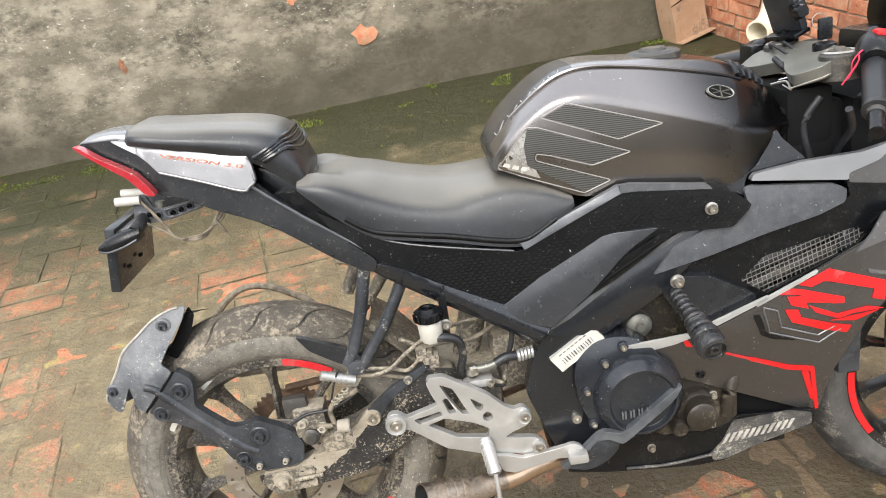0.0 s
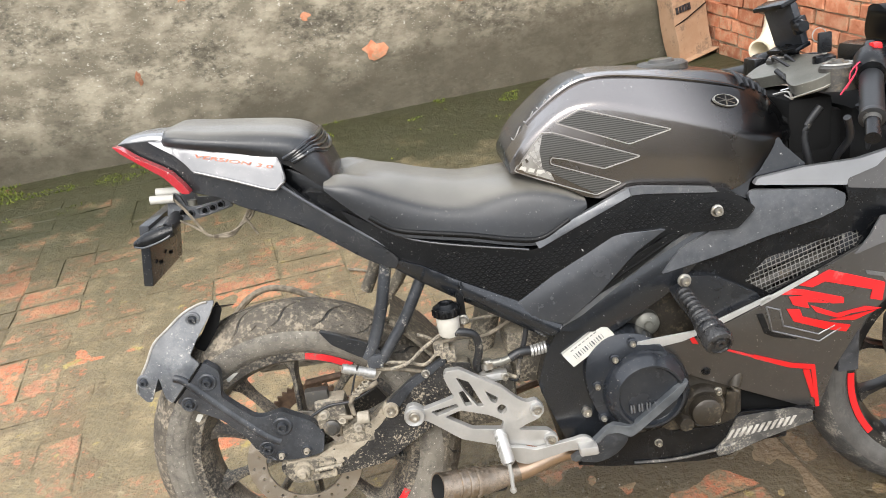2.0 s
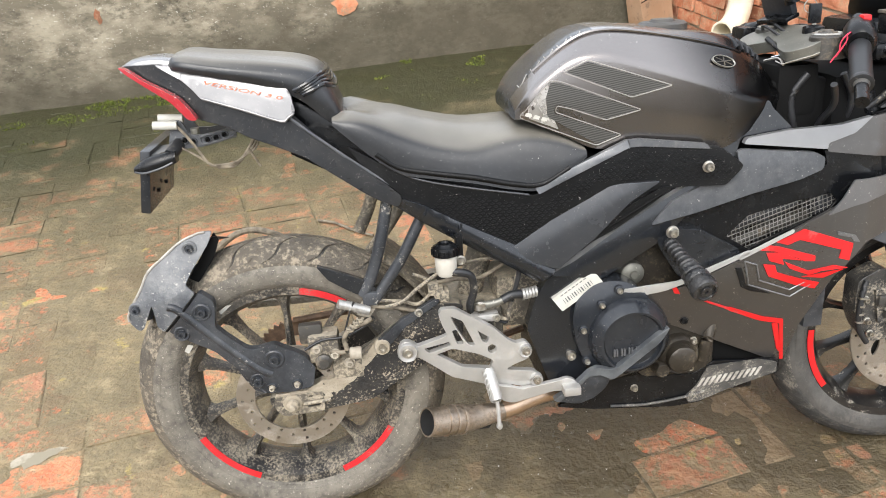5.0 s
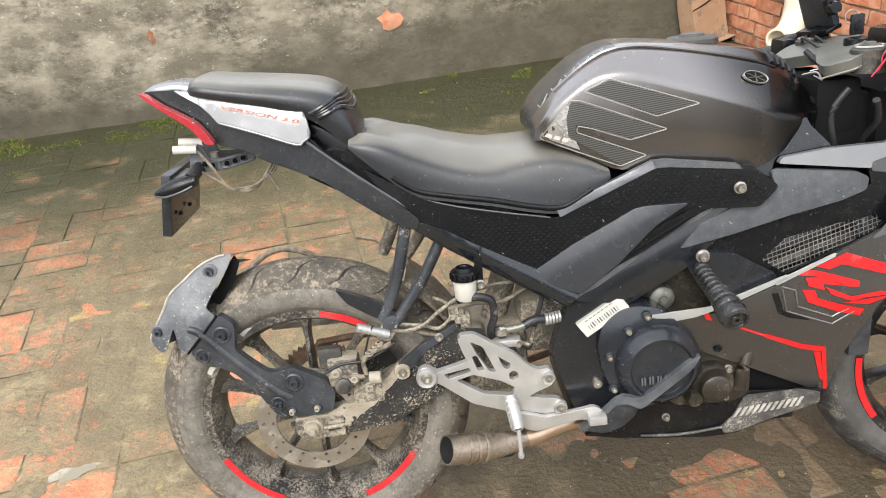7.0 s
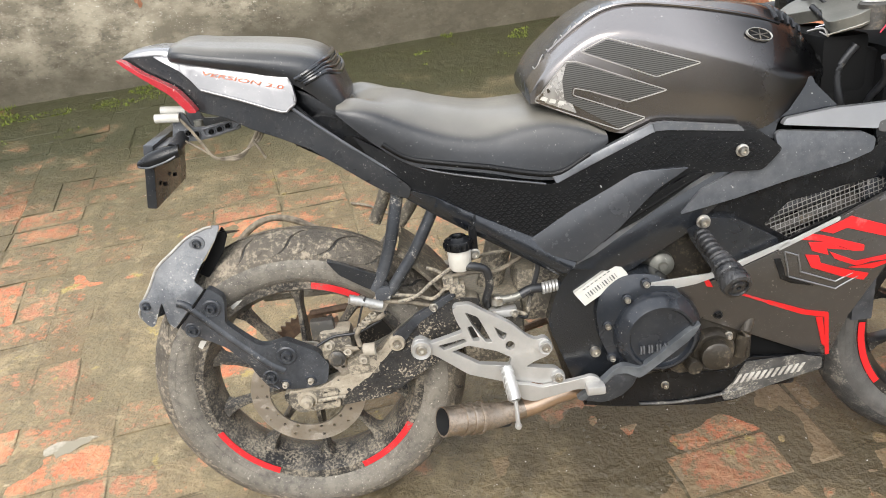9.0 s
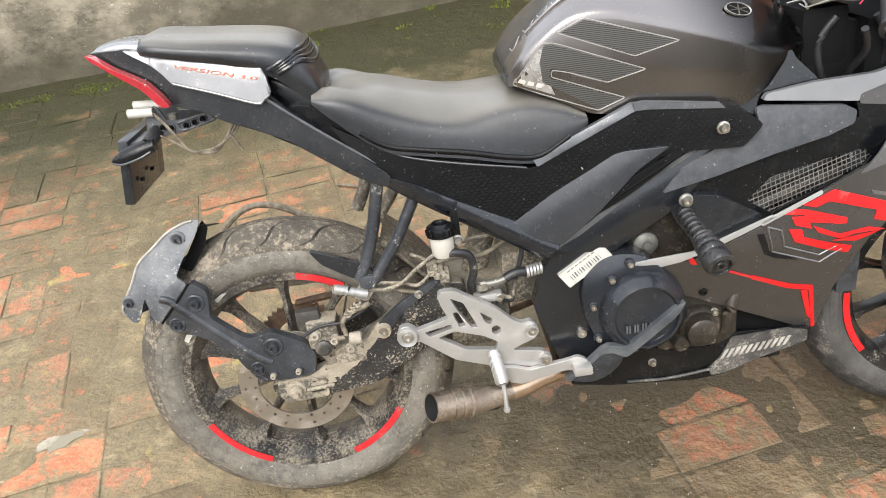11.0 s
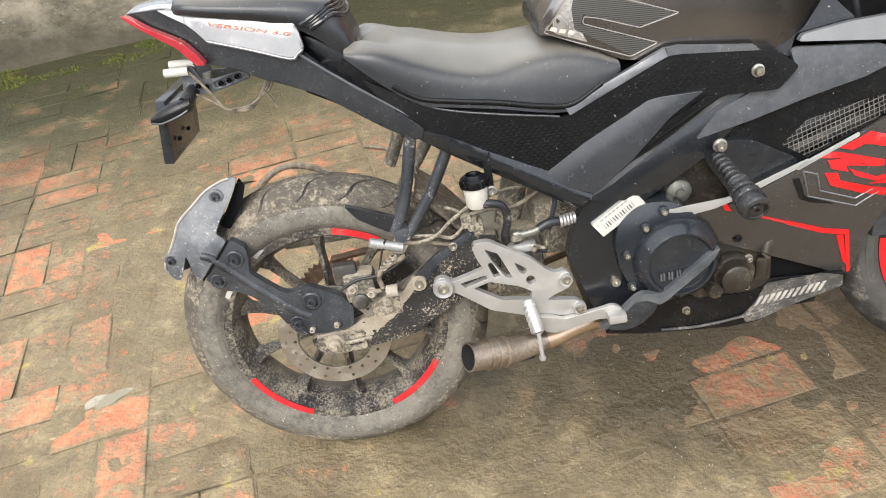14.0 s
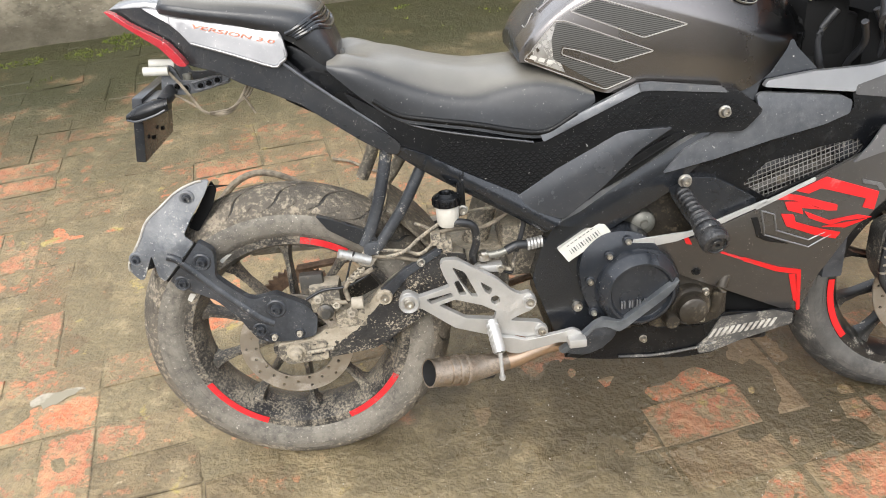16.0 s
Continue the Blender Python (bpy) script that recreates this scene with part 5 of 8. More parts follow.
GRAPHIC = (
    [(0.869, 0.436), (0.945, 0.402), (0.990, 0.390), (1.014, 0.283), (1.007, 0.282), (0.984, 0.380), (0.939, 0.393), (0.869, 0.427)],
    [(0.968, 0.382), (0.981, 0.380), (1.004, 0.302), (0.994, 0.311)],
    [(0.744, 0.498), (0.753, 0.498), (0.763, 0.480), (0.751, 0.483)],
    [(0.998, 0.590), (1.100, 0.551), (1.096, 0.516), (1.074, 0.523), (1.078, 0.540), (0.991, 0.569), (0.968, 0.561), (0.944, 0.569), (0.975, 0.580)],
    [(0.905, 0.557), (0.923, 0.566), (0.953, 0.559), (1.026, 0.533), (1.026, 0.522), (1.005, 0.524), (0.990, 0.532), (0.946, 0.550)],
    [(0.926, 0.549), (0.955, 0.547), (1.000, 0.526), (0.959, 0.534), (0.964, 0.521), (0.934, 0.532)],
    [(0.965, 0.527), (1.015, 0.503), (1.067, 0.509), (1.096, 0.501), (1.041, 0.500), (1.018, 0.493), (0.976, 0.512)],
    [(0.922, 0.526), (0.946, 0.522), (0.951, 0.507), (1.003, 0.486), (1.044, 0.473), (1.038, 0.459), (0.994, 0.473), (0.935, 0.500)],
    [(1.003, 0.491), (1.039, 0.494), (1.087, 0.499), (1.049, 0.483)],
    [(1.358, 0.715), (1.367, 0.710), (1.385, 0.687), (1.439, 0.675), (1.436, 0.668), (1.378, 0.680)],
)
for shape in GRAPHIC:
    panel("red_graphic", shape, fair(0.0022), 0.002, M["red"], mid_fairing, "bright red angular graphic", cuts=1, round_=0.0015, bevel=0)
panel("red_graphic", [(0.800, 0.467), (0.869, 0.4345), (0.869, 0.4285), (0.800, 0.463)], fair(0.0022), 0.002, M["red_dirty"], mid_fairing, "faded red line", cuts=1, round_=0.001, bevel=0)
for k, pts in enumerate(([(0.885, 0.536), (0.897, 0.485), (0.990, 0.445), (1.026, 0.470)], [(0.885, 0.536), (0.910, 0.526), (0.917, 0.493), (0.986, 0.462), (1.014, 0.478)])):
    fine = [Vector(a).lerp(Vector(b), t) for a, b in zip(pts, pts[1:]) for t in (0, 0.25, 0.5, 0.75)] + [Vector(pts[-1])]
    tube("chevron_graphic", [(p.x, -w_fair(p.x, p.y) - 0.0012, p.y) for p in fine], 0.0016, M["silver"], mid_fairing, "thin silver chevron line", seg=6, smooth_n=1)
panel("chevron_graphic", [(1.064, 0.579), (1.103, 0.567), (1.113, 0.552), (1.100, 0.555), (1.095, 0.563), (1.067, 0.571)], fair(0.0022), 0.002, M["silver"], mid_fairing, "thin silver chevron", cuts=1, round_=0.001, bevel=0)
panel("chevron_graphic", [(0.867, 0.524), (0.879, 0.524), (0.892, 0.486), (0.948, 0.458), (0.904, 0.470), (0.883, 0.482)], fair(0.0022), 0.002, M["black"], mid_fairing, "thin black chevron", cuts=1, round_=0.001, bevel=0)

bolt((0.781, -w_fair(0.781, 0.414) - 0.001, 0.414), 0.007, mid_fairing, M["black"], h=0.006)

# wire grille in the fairing's opening
def grille():
    bm = bmesh.new()
    step = 0.0084
    quad = [Vector(p) for p in inset([(0.850, 0.581), (0.896, 0.623), (0.991, 0.642), (1.062, 0.652), (1.079, 0.632), (1.061, 0.611), (0.902, 0.546)], -0.012)]

    def inside(u, s_):
        c = False
        for i in range(len(quad)):
            a, b = quad[i - 1], quad[i]
            if (a.y > s_) != (b.y > s_) and u < (b.x - a.x) * (s_ - a.y) / (b.y - a.y) + a.x:
                c = not c
        return c

    def wire(p, q):
        d = (q - p).normalized()
        nrm = Vector((-d.z, 0, d.x)) * 0.00055
        y = Vector((0, 0.0012, 0))
        for s_ in (-1, 1):
            vs = [bm.verts.new(v) for v in (p - nrm, q - nrm, q + nrm + y * 0, p + nrm)] if s_ < 0 else None
            if vs:
                bm.faces.new(vs)
                ws = [bm.verts.new(v + y) for v in (p - nrm, q - nrm, q + nrm, p + nrm)]
                bm.faces.new(ws)
                for i in range(4):
                    bm.faces.new((vs[i], vs[(i + 1) % 4], ws[(i + 1) % 4], ws[i]))

    tilt = radians(17)
    ex, ey = Vector((math.cos(tilt), math.sin(tilt))), Vector((-math.sin(tilt) * 0.6, 1)).normalized()
    base = Vector((0.86, 0.55))
    for i in range(-30, 60):
        for j in range(-30, 60):
            p = base + ex * step * i + ey * step * j
            if not inside(*p):
                continue
            for q in (p + ex * step, p + ey * step):
                if inside(*q):
                    wire(Vector((p.x, -w_fair(*p) + 0.030, p.y)), Vector((q.x, -w_fair(*q) + 0.030, q.y)))
    return part("grille", bm, M["mesh"], mid_fairing, "fine wire mesh grille", smooth=False)


grille()
block("radiator", (0.98, -0.115, 0.36), (1.02, 0.115, 0.64), M["arm"], BIKE, "muddy radiator behind the grille", m=Matrix.Translation((0.06, 0, 0)))
tube("radiator_hose", [(0.80, -0.09, 0.55), (0.90, -0.10, 0.60), (0.98, -0.10, 0.625), (1.05, -0.08, 0.65)], 0.016, M["rubber"], BIKE, "grey dusty hose")
tube("radiator_hose", [(0.86, -0.08, 0.53), (0.95, -0.09, 0.575), (1.06, -0.08, 0.60)], 0.012, M["engine_metal"], BIKE)

# frame


def w_spar(u, s_):
    """The spar is rounded across its length."""
    return 0.142 - 4.5 * ((u - 0.668) * 0.457 + (s_ - 0.601) * -0.890) ** 2


def w_plate(u, s_):
    return 0.133 - 1.3 * (u - 0.545) ** 2 - 0.10 * (s_ - 0.42) ** 2


frame_spar = both("frame_spar", [(0.510, 0.543), (0.543, 0.572), (0.652, 0.639), (0.757, 0.694), (0.838, 0.690), (0.787, 0.651), (0.735, 0.602), (0.723, 0.588), (0.696, 0.570), (0.667, 0.554), (0.613, 0.521), (0.562, 0.535)], w_spar, 0.035, M["spar"], BIKE, "black frame spar", cuts=3, round_=0.01, bevel=0.004)
# paler strip paints the highlight along the spar's upper edge
panel("spar_ridge", [(0.509, 0.547), (0.541, 0.575), (0.650, 0.642), (0.754, 0.697), (0.768, 0.695), (0.664, 0.641), (0.556, 0.569)], 0.145, 0.012, M["trim"], frame_spar, "raised ridge of the frame spar, its highlight painted grey", round_=0.006, bevel=0.003)
frame_plate = both("frame_plate", [(0.512, 0.539), (0.566, 0.535), (0.616, 0.522), (0.581, 0.460), (0.567, 0.415), (0.581, 0.341), (0.612, 0.271), (0.525, 0.264), (0.503, 0.326), (0.472, 0.415), (0.468, 0.434), (0.486, 0.495)], w_plate, 0.03, M["spar"], BIKE, "satin black pivot plate of the frame", cuts=3, round_=0.012, bevel=0.004)
label_ = panel("paper_label", [(0.514, 0.495), (0.584, 0.540), (0.601, 0.536), (0.613, 0.519), (0.534, 0.467)], 0.1402, 0.009, M["paper"], frame_plate, "white bar-code label stuck on askew", round_=0.002, bevel=0)
axis_u, axis_v = Vector((0.835, 0.550)), Vector((-0.550, 0.835))
for i in range(13):
    c0 = Vector((0.5370, 0.4885)) + axis_u * (0.0052 * i)
    hw = 0.0005 + 0.0004 * ((i * 7) % 3)
    panel("label_bar", [tuple(c0 + axis_u * a + axis_v * b) for a, b in ((-hw, -0.0065), (hw, -0.0065), (hw, 0.0035), (-hw, 0.0035))], 0.1410, 0.0008, M["ink"], label_, round_=0, bevel=0)
for i in range(7):
    c0 = Vector((0.5310, 0.4985)) + axis_u * (0.0088 * i)
    panel("label_print", [tuple(c0 + axis_u * a + axis_v * b) for a, b in ((0, 0), (0.0058, 0), (0.0058, 0.0016), (0, 0.0016))], 0.1410, 0.0008, M["ink"], label_, round_=0, bevel=0)
for c, r in (((0.551, -0.1325, 0.368), 0.010), ((0.738, -0.158, 0.612), 0.009), ((0.797, -0.163, 0.732), 0.008), ((0.456, -0.164, 0.406), 0.008), ((0.476, -0.164, 0.341), 0.008), ((0.233, -0.164, 0.429), 0.010)):
    bolt(c, r, BIKE, h=0.010)

# engine
engine = tagged(new("engine"), "grubby black engine")
engine.parent = BIKE
block("crankcase", (0.50, -0.11, 0.27), (0.86, 0.13, 0.46), M["oil_metal"], engine, "muddy cast crankcase", bevel=0.02)
block("cylinder", (0.66, -0.085, 0.42), (0.90, 0.10, 0.62), M["oil_metal"], engine, "cast engine cylinder", bevel=0.015)
# near-black mass that blocks the view through the frame
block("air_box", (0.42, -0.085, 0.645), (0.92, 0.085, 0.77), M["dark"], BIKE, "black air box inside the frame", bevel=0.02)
cover = panel("clutch_cover", [(0.559, 0.482), (0.573, 0.503), (0.598, 0.517), (0.628, 0.522), (0.663, 0.516), (0.690, 0.496), (0.715, 0.455), (0.736, 0.409), (0.690, 0.365), (0.627, 0.318), (0.601, 0.325), (0.575, 0.358), (0.558, 0.402), (0.552, 0.449)], lambda u, s_: 0.154 - 3.0 * max(0, math.hypot(u - 0.655, s_ - 0.415) - 0.082) ** 2 - 0.25 * max(0, math.hypot(u - 0.655, s_ - 0.415) - 0.076), 0.05, M["engine"], engine, "blue-black engine side cover", cuts=3, round_=0.014, bevel=0.005)
disc_c = (0.660, -0.152, 0.408)
lathe("cover_dome", [(0, -0.024), (0.054, -0.024), (0.056, -0.026), (0.058, -0.032), (0.062, -0.032), (0.075, -0.018), (0.080, -0.004), (0.081, 0.004), (0, 0.004)], M["engine"], cover, "round raised dome on the cover", seg=56, center=disc_c)
for i in range(5):
    for k in range(2):
        x0 = 0.622 + 0.0145 * i + 0.0052 * k
        block("cover_mark", (x0, -0.1835, 0.380 + 0.0005 * i), (x0 + 0.0030, -0.179, 0.395 + 0.0005 * i), M["trim"], cover, "worn raised marks" if i + k == 0 else "", bevel=0.0006)
for c in ((0.606, -0.153, 0.479), (0.571, -0.151, 0.429), (0.578, -0.151, 0.362), (0.640, -0.152, 0.505), (0.600, -0.150, 0.336)):
    lathe("cover_boss", [(0.0095, 0.004), (0.0090, -0.003), (0.0070, -0.004), (0, -0.004)], M["engine"], cover, seg=16, center=c)
    bolt((c[0], c[1] - 0.004, c[2]), 0.0055, cover, h=0.007)
lathe("oil_filter_cover", [(0, -0.020), (0.024, -0.020), (0.028, -0.017), (0.029, 0), (0.037, -0.002), (0.042, 0.004), (0.043, 0.02), (0, 0.02)], M["oil_metal"], engine, "muddy round oil filter cover", seg=32, center=(0.775, -0.130, 0.335))
lathe("drain_boss", [(0, -0.014), (0.013, -0.014), (0.016, -0.010), (0.017, 0.02), (0, 0.02)], M["oil_metal"], engine, seg=20, center=(0.738, -0.128, 0.312))
lathe("starter_boss", [(0, -0.022), (0.007, -0.022), (0.009, -0.018), (0.018, -0.016), (0.023, -0.012), (0.025, 0.01), (0.03, 0.02), (0, 0.03)], M["alu_dull"], engine, "dull round metal boss", seg=28, center=(0.685, -0.088, 0.512))
tube("engine_stay", [(0.83, -0.115, 0.315), (0.835, -0.12, 0.36), (0.85, -0.11, 0.40)], 0.012, M["oil_metal"], engine)
for c in ((0.803, -0.128, 0.366), (0.735, -0.12, 0.36), (0.80, -0.125, 0.305)):
    bolt(c, 0.006, engine)
# block added to close the see-through gap above the belly pan, in shade colour
block("sump", (0.80, -0.085, 0.262), (1.00, 0.085, 0.42), M["dark"], engine, "near-black filler closing the gap behind the fairing", bevel=0.02)
belly = both("belly_pan", [(0.528, 0.237), (0.579, 0.258), (0.639, 0.285), (0.694, 0.301), (0.716, 0.283), (0.815, 0.279), (0.857, 0.303), (1.000, 0.290), (1.000, 0.259), (0.937, 0.247), (0.861, 0.228), (0.834, 0.210), (0.773, 0.206), (0.606, 0.222)], 0.11, 0.01, M["black"], BIKE, "scuffed black belly pan", cuts=2, round_=0.006)
both("belly_side", [(0.846, 0.294), (0.951, 0.297), (0.993, 0.286), (0.993, 0.263), (0.892, 0.236), (0.828, 0.214), (0.806, 0.213), (0.800, 0.230), (0.822, 0.250)], 0.1135, 0.004, M["scuffed"], belly, "mud-splashed grey edge of the belly pan", cuts=2, round_=0.003)
tube("belly_ridge", [(0.640, -0.112, 0.226), (0.717, -0.113, 0.221), (0.802, -0.115, 0.230), (0.838, -0.115, 0.238)], 0.0030, M["scuffed"], belly, "scuffed ridge along the belly pan", seg=8)
block("belly_floor", (0.56, -0.100, 0.225), (0.95, 0.100, 0.245), M["black"], belly, bevel=0.006)
for i in range(11):
    c0 = Vector((0.822 + 0.0122 * i, 0.249 + 0.0012 * i))
    panel("belly_mark", [tuple(c0 + Vector(d)) for d in ((0, 0), (0.0055, 0.0005), (0.0170, 0.0195), (0.0100, 0.0190))], 0.1152, 0.0015, M["dustprint"], belly, "pale worn printed mark" if i == 0 else "", round_=0.0012, bevel=0)
guard = panel("deflector", [(0.622, 0.338), (0.612, 0.307), (0.590, 0.283), (0.560, 0.271), (0.514, 0.281), (0.540, 0.314), (0.576, 0.345), (0.606, 0.350)], lambda u, s_: 0.172 - 0.25 * max(0, 0.32 - s_) - 0.10 * max(0, 0.56 - u), 0.008, M["arm"], BIKE, "scuffed black plastic deflector below the engine cover", cuts=3, round_=0.010, bevel=0.003)
panel("deflector_edge", [(0.508, 0.289), (0.574, 0.350), (0.591, 0.360), (0.616, 0.356), (0.626, 0.360), (0.706, 0.421), (0.728, 0.434), (0.718, 0.415), (0.707, 0.402), (0.619, 0.334), (0.596, 0.344), (0.574, 0.340), (0.519, 0.282)], lambda u, s_: 0.178 + 0.012 * max(0, min(1, (u - 0.58) / 0.05)) - 0.25 * max(0, 0.32 - s_) - 0.10 * max(0, 0.56 - u), 0.014, M["clear"], guard, "scuffed grey raised edge", cuts=3, round_=0.004, bevel=0.003)
bolt((0.690, -0.1115, 0.262), 0.006, belly)

# crash slider
slider = tube("crash_slider", [(0.735, -0.150, 0.590), (0.739, -0.190, 0.578), (0.742, -0.215, 0.570)], 0.0115, M["slider"], BIKE, "scraped black rubber crash slider", smooth_n=1, seg=18)
line = (Vector((0.742, -0.215, 0.570)), Vector((0.749, -0.288, 0.545)))
ax = (line[1] - line[0]).normalized()
sl = lathe("slider_bobbin", [(0, 0), (0.017, 0), (0.021, 0.004), (0.019, 0.008), (0.022, 0.012), (0.020, 0.018), (0.0245, 0.022), (0.0245, 0.027), (0.0215, 0.030), (0.0225, 0.034), (0.027, 0.038), (0.0275, 0.046), (0.0255, 0.049), (0.028, 0.053), (0.029, 0.064), (0.026, 0.074), (0.020, 0.076), (0.019, 0.072), (0.012, 0.072), (0.011, 0.076), (0.005, 0.076), (0.004, 0.070), (0, 0.070)], M["slider"], slider, "ribbed rubber bobbin", seg=28, axis="Z")
sl.data.transform(Matrix.Translation(line[0]) @ ax.to_track_quat("Z", "Y").to_matrix().to_4x4() @ Matrix.Diagonal((0.86, 0.86, 1, 1)))

for i in range(6):
    p0 = Vector((0.736, -0.158, 0.587)).lerp(line[0], i / 5)
    rib = lathe("slider_rib", [(0.010, -0.004), (0.0135, -0.0025), (0.0145, 0.0005), (0.0125, 0.0035), (0.010, 0.004)], M["slider"], slider, seg=18, axis="Z")
    rib.data.transform(Matrix.Translation(p0) @ ax.to_track_quat("Z", "Y").to_matrix().to_4x4())

# rear set
REARSET = [(0.215, 0.432), (0.222, 0.447), (0.235, 0.450), (0.246, 0.443), (0.252, 0.437), (0.290, 0.447), (0.310, 0.453), (0.301, 0.475), (0.295, 0.498), (0.300, 0.507), (0.326, 0.507), (0.350, 0.490), (0.397, 0.459), (0.423, 0.431), (0.439, 0.421), (0.456, 0.425), (0.470, 0.407), (0.461, 0.387), (0.433, 0.377), (0.417, 0.368), (0.437, 0.364), (0.473, 0.358), (0.489, 0.340), (0.479, 0.325), (0.456, 0.325), (0.425, 0.335), (0.398, 0.320), (0.384, 0.339), (0.351, 0.351), (0.313, 0.365), (0.275, 0.397), (0.251, 0.416), (0.235, 0.409), (0.220, 0.414)]
HOLES = ([(0.317, 0.492), (0.339, 0.480), (0.361, 0.426), (0.349, 0.428), (0.330, 0.460)], [(0.318, 0.462), (0.327, 0.464), (0.340, 0.433), (0.327, 0.432)], [(0.366, 0.457), (0.388, 0.440), (0.383, 0.428), (0.374, 0.434)], [(0.393, 0.426), (0.401, 0.419), (0.400, 0.409), (0.391, 0.405), (0.384, 0.411), (0.384, 0.421)], [(0.264, 0.431), (0.312, 0.440), (0.315, 0.432), (0.273, 0.420)], [(0.287, 0.416), (0.318, 0.425), (0.368, 0.407), (0.393, 0.391), (0.388, 0.374), (0.335, 0.383)])
rearset = panel("footrest_bracket", REARSET, 0.162, 0.014, M["alu"], BIKE, "pale cast aluminium footrest bracket", round_=0.006, bevel=0.003, holes=[rounded(h, 0.0035) for h in HOLES])
for c, r in (((0.233, -0.164, 0.429), 0.019), ((0.455, -0.163, 0.406), 0.013), ((0.475, -0.163, 0.341), 0.013)):
    lathe("bracket_boss", [(r * 0.55, 0.004), (r * 0.55, -0.005), (r * 0.9, -0.007), (r, -0.004), (r, 0.006)], M["alu"], rearset, seg=24, center=c)
pedal = panel("brake_pedal", [(0.395, 0.342), (0.421, 0.337), (0.444, 0.328), (0.517, 0.338), (0.535, 0.342), (0.550, 0.334), (0.554, 0.318), (0.532, 0.313), (0.506, 0.316), (0.427, 0.300), (0.406, 0.307)], 0.174, 0.010, M["alu"], BIKE, "pale aluminium brake pedal", round_=0.006, bevel=0.003)
block("pedal_tip", (0.522, -0.195, 0.312), (0.556, -0.165, 0.330), M["alu"], pedal, bevel=0.004)
peg = tube("footpeg", [(0.381, -0.168, 0.376), (0.386, -0.189, 0.353), (0.390, -0.208, 0.331)], 0.0110, M["alu"], BIKE, "ribbed aluminium footpeg", smooth_n=2, seg=14)
for i in range(5):
    a = 0.15 + 0.17 * i
    p0 = Vector((0.381, -0.172, 0.374)).lerp(Vector((0.390, -0.210, 0.328)), a)
    lathe("peg_rib", [(0.0105, -0.003), (0.0128, -0.0018), (0.0128, 0.0018), (0.0105, 0.003)], M["alu"], peg, seg=14, center=tuple(p0))
tube("peg_feeler", [(0.390, -0.208, 0.331), (0.391, -0.213, 0.308), (0.391, -0.218, 0.286)], 0.004, M["alu"], peg, "small feeler pin", smooth_n=1)
lathe("feeler_tip", [(0, -0.006), (0.005, -0.005), (0.0065, 0), (0.005, 0.005), (0, 0.006)], M["alu"], peg, seg=12, center=(0.391, -0.218, 0.282))

# brake fluid reservoir with its hose
res = tagged(new("fluid_reservoir"), "milky brake fluid reservoir with a black cap")
res.parent = BIKE
lathe("bottle", [(0, -0.003), (0.016, -0.003), (0.0195, 0.003), (0.0205, 0.03), (0.0195, 0.036), (0, 0.036)], M["white"], res, "milky white plastic bottle", seg=28, axis="Z", center=(0.318, -0.140, 0.570))
cap = lathe("cap", [(0, 0.020), (0.009, 0.020), (0.010, 0.023), (0.014, 0.023), (0.017, 0.020), (0.0228, 0.017), (0.0240, 0.012), (0.0240, 0.001), (0.020, 0), (0, 0)], M["black"], res, "black screw cap", seg=28, axis="Z", center=(0.318, -0.140, 0.606))
for i in range(14):
    a = 2 * math.pi * i / 14
    block("cap_rib", (-0.002, -0.0015, 0.002), (0.002, 0.0015, 0.013), M["black"], cap, bevel=0, m=Matrix.Translation((0.318 + 0.0242 * math.cos(a), -0.140 + 0.0242 * math.sin(a), 0.606)) @ Matrix.Rotation(a, 4, "Z"))
block("mount", (0.338, -0.134, 0.585), (0.352, -0.108, 0.650), M["black"], res)
bolt((0.346, -0.136, 0.590), 0.007, res)
tube("hose", [(0.322, -0.150, 0.575), (0.345, -0.150, 0.572), (0.362, -0.145, 0.560), (0.366, -0.140, 0.530), (0.358, -0.135, 0.500), (0.360, -0.120, 0.480)], 0.0075, M["rubber"], res, "black rubber hose")
master = tagged(new("brake_master_cylinder"), "rear brake master cylinder behind the bracket")
master.parent = BIKE
block("cylinder_body", (0.366, -0.140, 0.395), (0.390, -0.115, 0.478), M["alu_dull"], master, "dull metal cylinder", bevel=0.006)
block("cylinder_flange", (0.360, -0.142, 0.462), (0.412, -0.120, 0.478), M["alu"], master, "pale cast flange", bevel=0.005)
for u in (0.368, 0.406):
    bolt((u, -0.143, 0.470), 0.006, master)
lathe("banjo", [(0, 0.012), (0.007, 0.012), (0.008, 0.008), (0.013, 0.008), (0.013, -0.004), (0, -0.004)], M["steel"], master, seg=16, axis="Z", center=(0.378, -0.128, 0.490))
tube("hose_fitting", [(0.380, -0.130, 0.494), (0.405, -0.132, 0.496), (0.425, -0.132, 0.502)], 0.007, M["alu_dull"], master)
tube("brake_hose", [(0.420, -0.132, 0.500), (0.440, -0.130, 0.508), (0.465, -0.126, 0.506), (0.500, -0.115, 0.502)], 0.0085, M["rubber"], master)
for k in range(5):
    lathe("sleeve_rib", [(0.0085, -0.003), (0.0112, -0.002), (0.0112, 0.002), (0.0085, 0.003)], M["alu"], master, "pale ribbed sleeve" if k == 0 else "", seg=14, axis="X", center=(0.462 + 0.0062 * k, -0.128 + 0.002 * k, 0.506))

